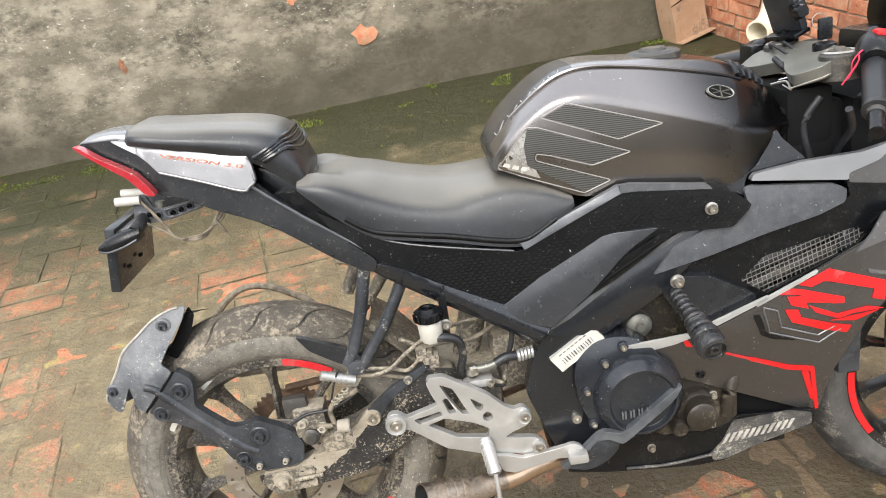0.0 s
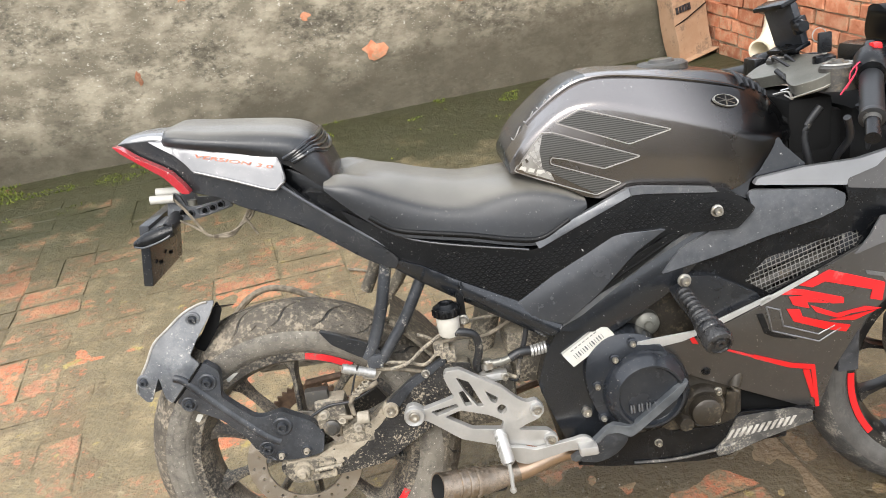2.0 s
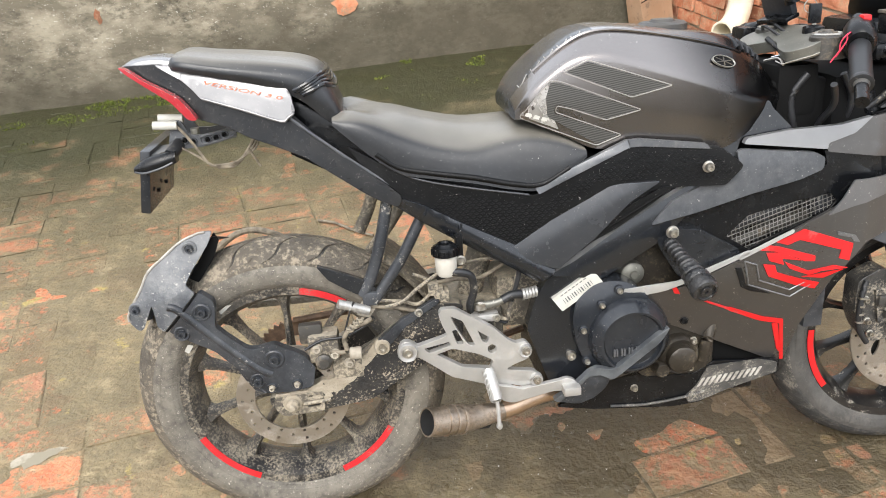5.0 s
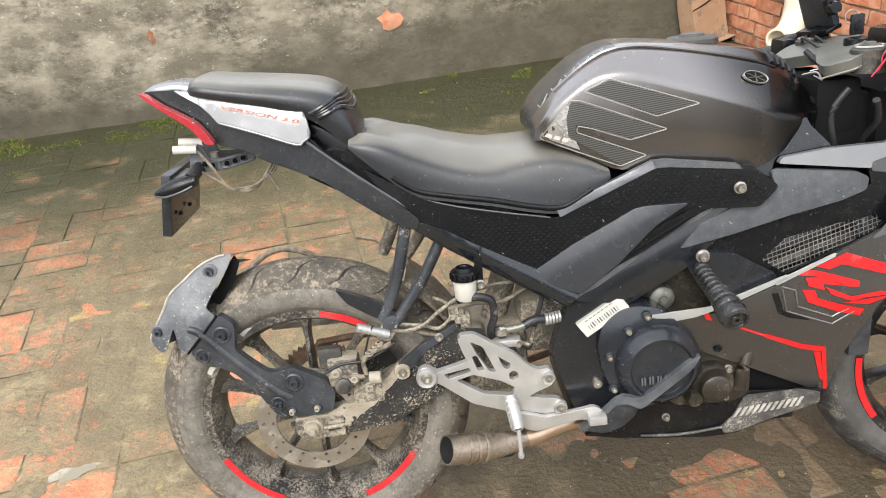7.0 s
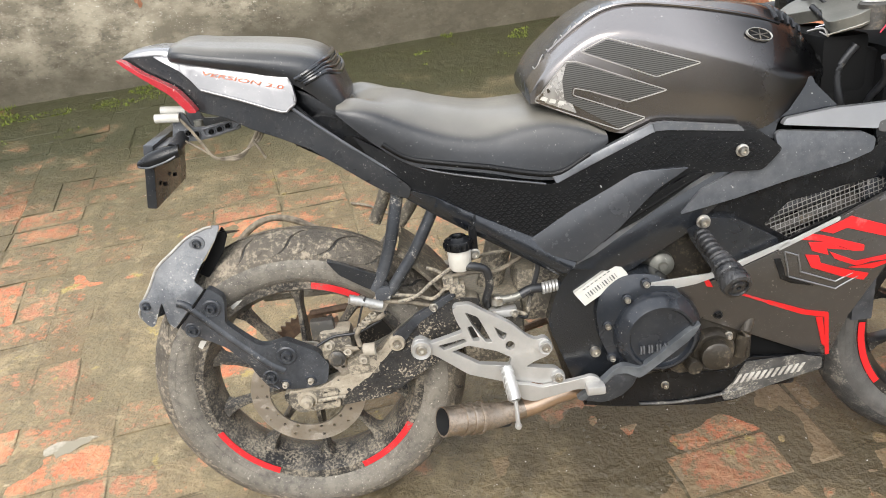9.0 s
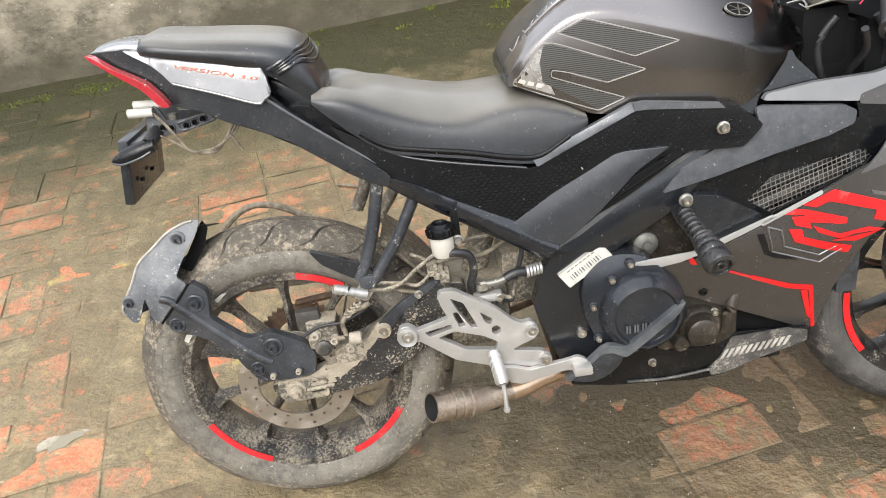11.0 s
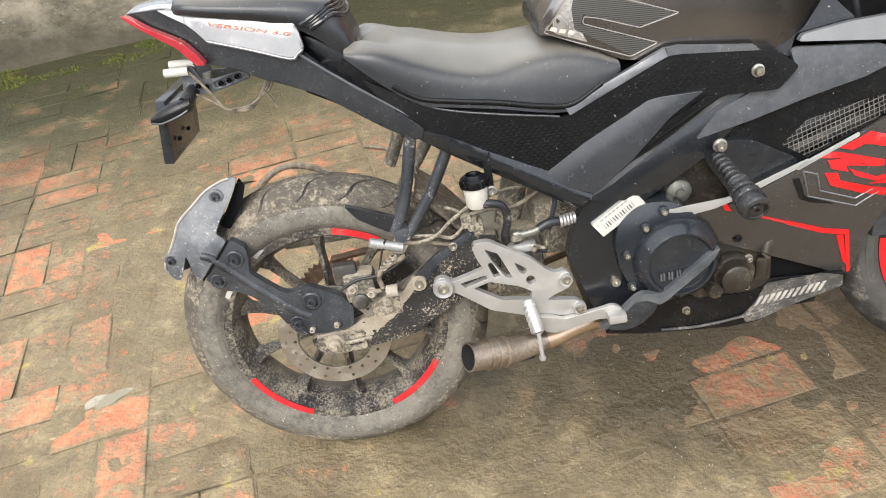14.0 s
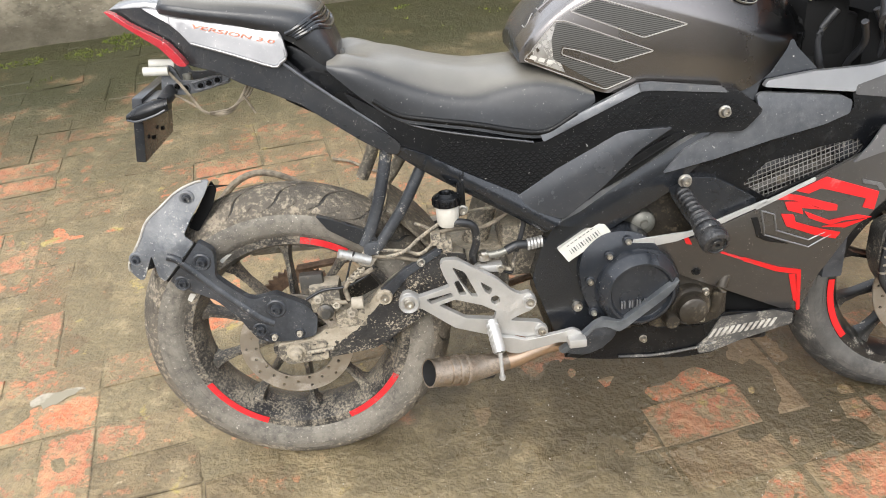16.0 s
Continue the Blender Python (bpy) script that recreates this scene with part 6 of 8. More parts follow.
# swingarm and its fittings
swing = both("swingarm", [(-0.046, 0.325), (0.020, 0.331), (0.089, 0.354), (0.137, 0.385), (0.208, 0.443), (0.297, 0.491), (0.351, 0.486), (0.345, 0.405), (0.287, 0.374), (0.241, 0.348), (0.158, 0.295), (0.057, 0.284), (-0.013, 0.282), (-0.042, 0.300)], 0.094, 0.03, M["swing"], BIKE, "black swingarm caked with dried mud", cuts=2, round_=0.018, bevel=0.009)
block("swingarm_bridge", (0.31, -0.09, 0.34), (0.43, 0.09, 0.47), M["muddy"], swing, bevel=0.02)
panel("chain_guard", [(0.174, 0.422), (0.227, 0.464), (0.300, 0.504), (0.305, 0.494), (0.236, 0.450), (0.206, 0.418), (0.187, 0.396)], 0.099, 0.012, M["arm"], swing, "black rubbing strip", round_=0.004, bevel=0.003)
panel("axle_plate", [(-0.035, 0.325), (0.060, 0.330), (0.062, 0.285), (-0.020, 0.281), (-0.036, 0.300)], 0.0985, 0.008, M["muddy"], swing, "tan mud-caked axle plate", round_=0.008, bevel=0.002, holes=[rounded([(0.028, 0.321), (0.056, 0.323), (0.056, 0.314), (0.028, 0.312)], 0.003), rounded([(0.028, 0.303), (0.054, 0.305), (0.054, 0.297), (0.028, 0.295)], 0.003)])
CRUST = spline([(u, 0, s_) for u, s_ in [(-0.030, 0.330), (0.030, 0.335), (0.089, 0.357), (0.137, 0.388), (0.180, 0.423), (0.225, 0.454), (0.222, 0.440), (0.178, 0.400), (0.140, 0.358), (0.098, 0.326), (0.070, 0.310), (0.030, 0.308), (-0.020, 0.312)]], 5, closed=True)
panel("mud_crust", [(p.x + 0.004 * noise.noise(p * 160), p.z + 0.007 * noise.noise(p * 160 + Vector((3, 0, 0)))) for p in CRUST], lambda u, s_: 0.0948 + 0.0025 * noise.noise((u * 70, 0, s_ * 70)), 0.006, M["crust"], swing, "dried tan mud along the top of the swingarm", round_=0, cuts=2, bevel=0)
lathe("axle_nut", [(0, -0.022), (0.006, -0.022), (0.007, -0.015), (0.012, -0.014), (0.0135, -0.011), (0.0135, -0.004), (0.019, -0.003), (0.020, 0.002), (0, 0.002)], M["crust"], swing, "pale axle nut with washer", seg=12, center=(0.0, -0.098, 0.309))
tube("chain_adjuster", [(0.022, -0.106, 0.309), (0.075, -0.103, 0.311)], 0.004, M["muddy"], swing, smooth_n=1)
lathe("strip_boss", [(0.008, 0.006), (0.008, -0.006), (0.014, -0.008), (0.016, -0.004), (0.016, 0.010)], M["crust"], swing, seg=20, center=(0.186, -0.097, 0.412))
bolt((0.186, -0.102, 0.412), 0.008, swing)
bolt((0.262, -0.102, 0.478), 0.006, swing)

# tyre hugger on its arm
def w_arm(u, s_):
    ridge = abs((u + 0.183) * 0.694 + (s_ - 0.532) * 0.720)
    return 0.106 - 0.06 * max(0, -0.06 - u) - 0.16 * min(0.06, max(0, ridge - 0.010)) * (1 if u < -0.05 else 0.4)


hugger = panel("tyre_hugger", [(-0.140, 0.563), (-0.116, 0.543), (-0.116, 0.526), (-0.121, 0.492), (-0.102, 0.472), (-0.071, 0.443), (-0.056, 0.438), (-0.018, 0.445), (0.035, 0.414), (0.054, 0.387), (0.046, 0.347), (0.007, 0.340), (-0.042, 0.341), (-0.068, 0.347), (-0.084, 0.376), (-0.095, 0.401), (-0.130, 0.441), (-0.177, 0.467), (-0.209, 0.487)], w_arm, 0.018, M["arm"], BIKE, "black plastic hugger arm spattered with mud", cuts=3, round_=0.007, bevel=0.004)


def w_flap(u, s_):
    """Folded sheet: flat by the seam, bent in towards the tail and over the tyre."""
    return 0.096 - 0.30 * max(0, -0.205 - u) - 0.34 * max(0, s_ - 0.565 - 0.25 * (u + 0.16)) - 0.10 * max(0, u + 0.18)


flap = panel("hugger_flap", [(-0.147, 0.561), (-0.163, 0.577), (-0.147, 0.603), (-0.115, 0.644), (-0.104, 0.667), (-0.117, 0.668), (-0.133, 0.667), (-0.165, 0.655), (-0.199, 0.631), (-0.232, 0.604), (-0.252, 0.569), (-0.280, 0.527), (-0.283, 0.509), (-0.267, 0.490), (-0.257, 0.492), (-0.230, 0.543), (-0.227, 0.499), (-0.216, 0.489)], w_flap, 0.004, M["mudguard"], hugger, "grey mud-dusted folded hugger flap", cuts=4, round_=0.005, bevel=0.0012)
tube("hugger_edge", [(u, -w_flap(u, s_) - 0.001, s_) for u, s_ in ((-0.118, 0.667), (-0.134, 0.665), (-0.165, 0.653), (-0.198, 0.629), (-0.230, 0.603), (-0.250, 0.569), (-0.278, 0.527), (-0.281, 0.510))], 0.0024, M["dustprint"], hugger, "chalky worn edge of the flap", seg=6)
HUG = [(-0.112, 0.664), (-0.165, 0.655), (-0.210, 0.628), (-0.245, 0.590), (-0.268, 0.545), (-0.278, 0.510)]
bm = bmesh.new()
rows = []
for u, s_ in [(p.x, p.z) for p in spline([(a, 0, b) for a, b in HUG], 4)]:
    k = w_flap(u, s_) - 0.004
    rows.append([bm.verts.new((u + 0.010 + 0.012 * (1 - (y / k) ** 2), y, s_ - 0.008 - 0.022 * (y / k + 1))) for y in (-k, -0.7 * k, -0.4 * k, -0.1 * k, 0.2 * k, 0.5 * k)])
for x, y in zip(rows, rows[1:]):
    for j in range(5):
        bm.faces.new((x[j], x[j + 1], y[j + 1], y[j]))
bmesh.ops.solidify(bm, geom=list(bm.faces), thickness=0.004)
part("hugger_shell", bm, M["mudguard"], hugger, "curved grey hugger shell over the tyre")
panel("hugger_liner", [(-0.163, 0.575), (-0.104, 0.662), (-0.097, 0.645), (-0.112, 0.610), (-0.147, 0.565)], lambda u, s_: 0.050, 0.004, M["dark"], hugger, "dark inner edge of the flap", cuts=1, round_=0.004, bevel=0)
tube("hugger_rib", [(u, -w_arm(u, s_) + 0.0045, s_) for u, s_ in ((-0.200, 0.540), (-0.183, 0.532), (-0.150, 0.497), (-0.124, 0.468), (-0.085, 0.428), (-0.053, 0.397), (-0.030, 0.382))], 0.0085, M["arm"], hugger, "rounded raised rib along the arm", seg=12)
tube("hugger_seam", [(u, -w_arm(u, s_) - 0.0005, s_) for u, s_ in [(-0.144, 0.562), (-0.178, 0.524), (-0.212, 0.489)]], 0.0022, M["dark"], hugger, seg=6)
for (u, s_), r, wf in (((-0.148, 0.640), 0.008, w_flap), ((-0.262, 0.534), 0.008, w_flap), ((-0.140, 0.524), 0.010, w_arm), ((-0.184, 0.483), 0.009, w_arm), ((-0.021, 0.414), 0.011, w_arm), ((-0.058, 0.371), 0.009, w_arm), ((0.015, 0.356), 0.006, w_arm), ((-0.034, 0.353), 0.006, w_arm)):
    lathe("bolt_seat", [(r * 1.1, 0.002), (r * 1.1, -0.002), (r * 1.5, -0.003), (r * 1.75, -0.001), (r * 1.8, 0.003)], M["arm" if wf is w_arm else "mudguard"], hugger, seg=20, center=(u, -wf(u, s_), s_))
    bolt((u, -wf(u, s_) - 0.001, s_), r * 0.9, hugger, M["pale_mud"] if r < 0.007 else M["arm"])

# rear caliper with its pipe
cal = tagged(new("rear_caliper"), "muddy rear brake caliper")
cal.parent = BIKE
block("caliper_body", (0.045, -0.110, 0.395), (0.105, -0.065, 0.455), M["muddy"], cal, bevel=0.010, m=None)
block("caliper_bracket", (0.085, -0.095, 0.345), (0.150, -0.070, 0.395), M["muddy"], cal, bevel=0.008)
block("pad_spring", (0.030, -0.100, 0.435), (0.075, -0.080, 0.475), M["engine_metal"], cal, bevel=0.006)
for c in ((0.062, -0.112, 0.430), (0.095, -0.112, 0.415), (0.120, -0.098, 0.385)):
    bolt(c, 0.008, cal, M["pale_mud"])
tube("brake_pipe", [(u, -0.115, s_) for u, s_ in [(0.086, 0.422), (0.117, 0.419), (0.116, 0.446), (0.129, 0.465), (0.157, 0.475), (0.173, 0.483)]], 0.0048, M["wire"], cal, "tan muddy brake pipe")
tube("bleed_wire", [(u, -0.11, s_) for u, s_ in [(0.117, 0.452), (0.126, 0.48), (0.135, 0.505), (0.142, 0.518)]], 0.002, M["rubber"], cal)
for k in range(4):
    lathe("pipe_clip", [(0.004, -0.004), (0.0075, -0.003), (0.0075, 0.003), (0.004, 0.004)], M["muddy"], cal, seg=10, axis="Z", center=(0.129 + 0.007 * k, -0.116, 0.465 + 0.006 * k))
lathe("caliper_piston", [(0, -0.012), (0.010, -0.012), (0.012, -0.008), (0.016, -0.006), (0.017, 0.01), (0, 0.01)], M["engine_metal"], cal, seg=20, center=(0.072, -0.108, 0.400))
lathe("pipe_collar", [(0.009, -0.012), (0.012, -0.010), (0.012, 0.010), (0.009, 0.012)], M["pale_mud"], cal, seg=14, axis="X", center=(0.135, -0.115, 0.414))
tube("brake_hose", [(0.200, -0.108, 0.500), (0.235, -0.100, 0.505), (0.270, -0.095, 0.530), (0.330, -0.090, 0.560), (0.420, -0.090, 0.570), (0.500, -0.090, 0.545)], 0.0036, M["muddy"], cal)
tube("sensor_wire", [(u, -0.113, s_) for u, s_ in [(0.04, 0.431), (0.074, 0.447), (0.117, 0.45), (0.161, 0.47), (0.174, 0.486)]], 0.0028, M["rubber"], cal)

# pillion footrest hanger
hanger = tagged(new("pillion_footrest_hanger"), "blue-grey tube hanger of the pillion footrest")
hanger.parent = BIKE
tube("stay", [(0.222, -0.082, 0.700), (0.212, -0.086, 0.660), (0.198, -0.086, 0.609), (0.178, -0.086, 0.555), (0.159, -0.086, 0.520)], 0.0115, M["arm"], hanger)
tube("stay", [(0.290, -0.082, 0.680), (0.279, -0.086, 0.659), (0.242, -0.086, 0.592), (0.210, -0.086, 0.546), (0.185, -0.086, 0.512)], 0.0108, M["arm"], hanger)
panel("heel_plate", [(0.078, 0.590), (0.102, 0.581), (0.170, 0.550), (0.188, 0.530), (0.181, 0.514), (0.146, 0.526), (0.098, 0.559)], 0.092, 0.012, M["satin"], hanger, "pointed black heel plate", round_=0.006, bevel=0.004)
block("hinge", (0.158, -0.098, 0.500), (0.188, -0.078, 0.528), M["arm"], hanger, bevel=0.006)
footpeg = tube("pillion_footpeg", [(0.112, -0.108, 0.517), (0.140, -0.103, 0.505), (0.168, -0.098, 0.492)], 0.0088, M["alu"], hanger, "pale folded footpeg", smooth_n=2, seg=14)
for k in range(6):
    c0 = Vector((0.118, -0.107, 0.5145)).lerp(Vector((0.160, -0.0995, 0.4955)), k / 5)
    ring_ = lathe("peg_groove", [(0.0080, -0.0016), (0.0098, -0.0010), (0.0098, 0.0010), (0.0080, 0.0016)], M["alu"], footpeg, seg=14, axis="X")
    ring_.data.transform(Matrix.Translation(c0) @ Matrix.Rotation(radians(24), 4, "Y"))
panel("peg_bracket", [(0.142, 0.482), (0.168, 0.474), (0.189, 0.503), (0.161, 0.514)], 0.092, 0.012, M["pale_mud"], hanger, "muddy cast bracket of the footpeg", round_=0.006, bevel=0.003)
tube("stay", [(0.205, 0.085, 0.700), (0.185, 0.088, 0.640), (0.160, 0.088, 0.590)], 0.013, M["muddy"], hanger, "muddy far-side stay")
tube("stay", [(0.285, 0.085, 0.690), (0.225, 0.088, 0.600), (0.175, 0.088, 0.540)], 0.012, M["muddy"], hanger)
shock = tube("shock_absorber", [(0.36, 0.0, 0.42), (0.42, 0.0, 0.62)], 0.026, M["muddy"], BIKE, "mud-caked shock absorber", smooth_n=2, seg=14)
block("linkage", (0.42, -0.055, 0.40), (0.53, 0.055, 0.515), M["muddy"], BIKE, "mud-caked suspension linkage", bevel=0.02)
lathe("inner_fender", [(0.330, -0.070), (0.338, -0.076), (0.345, -0.060), (0.350, 0.0), (0.345, 0.060), (0.338, 0.076), (0.330, 0.070), (0.341, 0.0)], M["muddy"], BIKE, "muddy inner mudguard round the front of the tyre", seg=14, center=(0.0, 0.0, 0.313), closed=True, a0=8, a1=52)
tube("wire_loom", [(u, -0.088, s_) for u, s_ in [(0.296, 0.53), (0.339, 0.535), (0.381, 0.532), (0.415, 0.546), (0.442, 0.563)]], 0.0042, M["wire"], BIKE, "mud-coated cables")
tube("wire_loom", [(u, -0.088, s_) for u, s_ in [(0.188, 0.506), (0.234, 0.499), (0.266, 0.491), (0.296, 0.524), (0.277, 0.544), (0.257, 0.553)]], 0.0036, M["muddy"], BIKE)
tube("wire_loom", [(u, -0.116, s_) for u, s_ in [(0.398, 0.469), (0.429, 0.452), (0.436, 0.474), (0.447, 0.519), (0.458, 0.562), (0.454, 0.585)]], 0.0042, M["muddy"], BIKE)
tube("wire_loom", [(u, -0.110, s_ - 0.01) for u, s_ in [(0.398, 0.469), (0.429, 0.452), (0.436, 0.474), (0.447, 0.519), (0.458, 0.562), (0.454, 0.585)]], 0.0032, M["rubber"], BIKE)
for k in range(3):
    block("cable_clamp", (0.296 - 0.012 + 0.010 * k, -0.105, 0.524 - 0.014 - 0.008 * k), (0.296 + 0.008 + 0.010 * k, -0.075, 0.524 + 0.012 - 0.008 * k), M["muddy"], BIKE, "muddy clamp on the cables" if k == 0 else "", bevel=0.005)
tube("wire_loom", [(0.15, -0.090, 0.50), (0.22, -0.090, 0.488), (0.27, -0.090, 0.476), (0.30, -0.085, 0.49)], 0.004, M["wire"], BIKE)
tube("wire_loom", [(0.435, -0.10, 0.60), (0.455, -0.115, 0.57), (0.455, -0.118, 0.54), (0.440, -0.118, 0.49)], 0.005, M["rubber"], BIKE)

# chain and sprocket on the far side
drive = tagged(new("chain_drive"), "rusty chain drive on the far side")
drive.parent = BIKE
bm = bmesh.new()
loops = [[(0.092 * (1 + (0.06 if i % 2 else -0.03)) * math.cos(2 * math.pi * i / 84), 0.092 * (1 + (0.06 if i % 2 else -0.03)) * math.sin(2 * math.pi * i / 84)) for i in range(84)],
         [(0.06 * math.cos(2 * math.pi * i / 30), 0.06 * math.sin(2 * math.pi * i / 30)) for i in range(30)]]
edges = []
for lp in loops:
    vs = [bm.verts.new((a, 0.075, 0.312 + b)) for a, b in lp]
    edges += [bm.edges.new((vs[i], vs[(i + 1) % len(vs)])) for i in range(len(vs))]
bmesh.ops.triangle_fill(bm, use_beauty=True, edges=edges)
ex = bmesh.ops.extrude_face_region(bm, geom=list(bm.faces))
for v in ex["geom"]:
    if isinstance(v, bmesh.types.BMVert):
        v.co.y += 0.006
part("sprocket", bm, M["chain"], drive, "rusty toothed sprocket")
tube("chain", [(0.0, 0.078, 0.405), (0.2, 0.078, 0.420), (0.5, 0.078, 0.415)], 0.008, M["chain"], drive, seg=6)
tube("chain", [(0.0, 0.078, 0.218), (0.2, 0.078, 0.250), (0.5, 0.078, 0.330)], 0.008, M["chain"], drive, seg=6)
block("chain_cover", (-0.094, 0.085, 0.440), (0.30, 0.103, 0.456), M["crust"], drive, "mud-covered chain cover", bevel=0.005)

# exhaust
pipe = tagged(new("exhaust_pipe"), "bare stub exhaust of heat-tinted steel")
pipe.parent = BIKE
bm = bmesh.new()
mid = spline([(0.256, -0.206, 0.300), (0.300, -0.186, 0.286), (0.350, -0.168, 0.275), (0.420, -0.150, 0.276), (0.500, -0.125, 0.285), (0.600, -0.09, 0.265)], 6)
rings = []
for i, p in enumerate(mid):
    d = (mid[min(i + 1, len(mid) - 1)] - mid[max(i - 1, 0)]).normalized()
    a = d.cross(Vector((0, 0, 1))).normalized()
    b = d.cross(a)
    f = i / (len(mid) - 1)
    r = 0.0275 if f < 0.30 else 0.0275 - 0.0085 * min(1, (f - 0.30) / 0.25)
    rings.append([bm.verts.new(p + r * (math.cos(t) * a + math.sin(t) * b)) for t in (2 * math.pi * j / 28 for j in range(28))])
    if i == 0:
        inner = [bm.verts.new(p + (r - 0.003) * (math.cos(t) * a + math.sin(t) * b)) for t in (2 * math.pi * j / 28 for j in range(28))]
        deep = [bm.verts.new(p + d * 0.14 + (r - 0.008) * (math.cos(t) * a + math.sin(t) * b) + Vector((0, 0.01, -0.010))) for t in (2 * math.pi * j / 28 for j in range(28))]
for x, y in zip(rings, rings[1:]):
    for j in range(28):
        bm.faces.new((x[j], x[(j + 1) % 28], y[(j + 1) % 28], y[j]))
for j in range(28):
    bm.faces.new((rings[0][j], rings[0][(j + 1) % 28], inner[(j + 1) % 28], inner[j]))
    bm.faces.new((inner[j], inner[(j + 1) % 28], deep[(j + 1) % 28], deep[j])).material_index = 1
bm.faces.new(deep).material_index = 1
pipe_body = part("pipe", bm, M["exhaust"], pipe)
# inside of the pipe in near-black
pipe_body.data.materials.append(M["bore"])
tube("header", [mid[i] + Vector((0, 0, 0.0)) for i in range(17, len(mid))], 0.0197, M["copper"], pipe, "copper-tinted header", smooth_n=1, seg=28)
for f in (5, 7, 9):
    p, d = mid[f], (mid[f + 1] - mid[f - 1]).normalized()
    band = lathe("clamp", [(0.0255, -0.0035), (0.0298, -0.003), (0.0303, 0), (0.0298, 0.003), (0.0255, 0.0035)], M["exhaust"], pipe, seg=28, axis="Z")
    band.data.transform(Matrix.Translation(p) @ d.to_track_quat("Z", "Y").to_matrix().to_4x4())

# tail bracket with plate holder, lamp and winker
tidy = tagged(new("plate_bracket"), "grey folded bracket holding the number plate")
tidy.parent = BIKE
panel("side_plate", [(-0.147, 0.864), (-0.135, 0.873), (-0.126, 0.868), (-0.117, 0.845), (-0.094, 0.843), (-0.038, 0.851), (-0.034, 0.834), (-0.091, 0.822), (-0.117, 0.820), (-0.157, 0.822)], 0.040, 0.006, M["grey"], tidy, round_=0.004)
panel("side_plate", [(-0.147, 0.864), (-0.135, 0.873), (-0.126, 0.868), (-0.117, 0.845), (-0.094, 0.843), (-0.038, 0.851), (-0.034, 0.834), (-0.091, 0.822), (-0.117, 0.820), (-0.157, 0.822)], -0.034, 0.006, M["grey"], tidy, round_=0.004)
block("cross_plate", (-0.200, -0.052, 0.808), (-0.160, 0.040, 0.816), M["grey"], tidy, bevel=0.003)
for u, s_ in ((-0.126, 0.836), (-0.112, 0.832), (-0.086, 0.834), (-0.071, 0.837), (-0.056, 0.841)):
    lathe("bolt_seat", [(0.0045, 0.001), (0.0045, -0.002), (0.0068, -0.003), (0.0078, 0.001)], M["grey"], tidy, seg=16, center=(u, -0.040, s_))
    bolt((u, -0.041, s_), 0.004, tidy, M["dark"])
for a, b in (((-0.175, -0.046, 0.867), (-0.134, -0.044, 0.864)), ((-0.168, -0.028, 0.876), (-0.126, -0.026, 0.872))):
    tube("plate_lamp", [a, tuple((p + q) / 2 for p, q in zip(a, b)), b], 0.0078, M["paper"], tidy, "small dusty cream connector", smooth_n=1, seg=16)
plate = block("plate_holder", (-0.105, -0.009, -0.058), (0.105, 0.009, 0.058), M["satin"], tidy, "dusty black back of the plate holder", bevel=0.004, m=Matrix.Translation((-0.205, 0.040, 0.768)) @ Matrix.Rotation(radians(90), 4, "Z") @ Matrix.Rotation(radians(10), 4, "X") @ Matrix.Diagonal((0.92, 1, 1, 1)))
for y, z in ((-0.02, 0.790), (-0.02, 0.735), (0.05, 0.790), (0.10, 0.79), (0.04, 0.735)):
    block("slot", (-0.197, y - 0.004, z + 0.007), (-0.192, y + 0.004, z + 0.013), M["dark"], plate, bevel=0)
wk = loft("winker", [(-0.245, 0.800, 0.006, 0.799, 0.010, 0.796, 0.010, 0.790), (-0.225, 0.812, 0.012, 0.808, 0.016, 0.800, 0.014, 0.788), (-0.195, 0.820, 0.014, 0.815, 0.018, 0.806, 0.015, 0.794), (-0.170, 0.822, 0.010, 0.818, 0.013, 0.812, 0.010, 0.802)], M["black"], tidy, "black arrow-shaped indicator lamp", stations=10)
wk.location = (0.031, -0.065, 0.002)
tube("winker_edge", [(-0.243, -0.012, 0.792), (-0.225, -0.0175, 0.790), (-0.195, -0.0185, 0.797), (-0.176, -0.014, 0.804)], 0.0018, M["clear"], tidy, "thin pale edge of the lamp", seg=6).location = wk.location
tube("winker_stalk", [(-0.150, -0.062, 0.816), (-0.143, -0.050, 0.824), (-0.138, -0.035, 0.830)], 0.012, M["rubber"], tidy, smooth_n=2)
tube("bracket_rim", [(-0.100, -0.0415, 0.839), (-0.072, -0.0415, 0.844), (-0.042, -0.0415, 0.848), (-0.037, -0.0415, 0.838), (-0.062, -0.0415, 0.831), (-0.094, -0.0415, 0.826), (-0.100, -0.0415, 0.839)], 0.0022, M["grey"], tidy, "raised rim round the bolts", seg=6)
lathe("wire_gland", [(0, -0.008), (0.006, -0.008), (0.008, -0.004), (0.008, 0.008), (0, 0.008)], M["alu_dull"], tidy, "pale round wire gland", seg=16, axis="Z", center=(-0.108, -0.030, 0.846))
for k in range(2):
    tube("loose_wire", [(-0.134, -0.046, 0.864 - 0.003 * k), (-0.118, -0.052, 0.845 - 0.004 * k), (-0.100, -0.056, 0.816 - 0.004 * k), (-0.086, -0.056, 0.792 - 0.002 * k), (-0.066, -0.054, 0.785)], 0.0017, M["wire"], tidy, "dusty loose wire" if k == 0 else "", seg=6)
tube("loose_wire", [(-0.140, -0.047, 0.828), (-0.112, -0.053, 0.812), (-0.082, -0.056, 0.790), (-0.062, -0.054, 0.784)], 0.0022, M["wire"], tidy, seg=6)
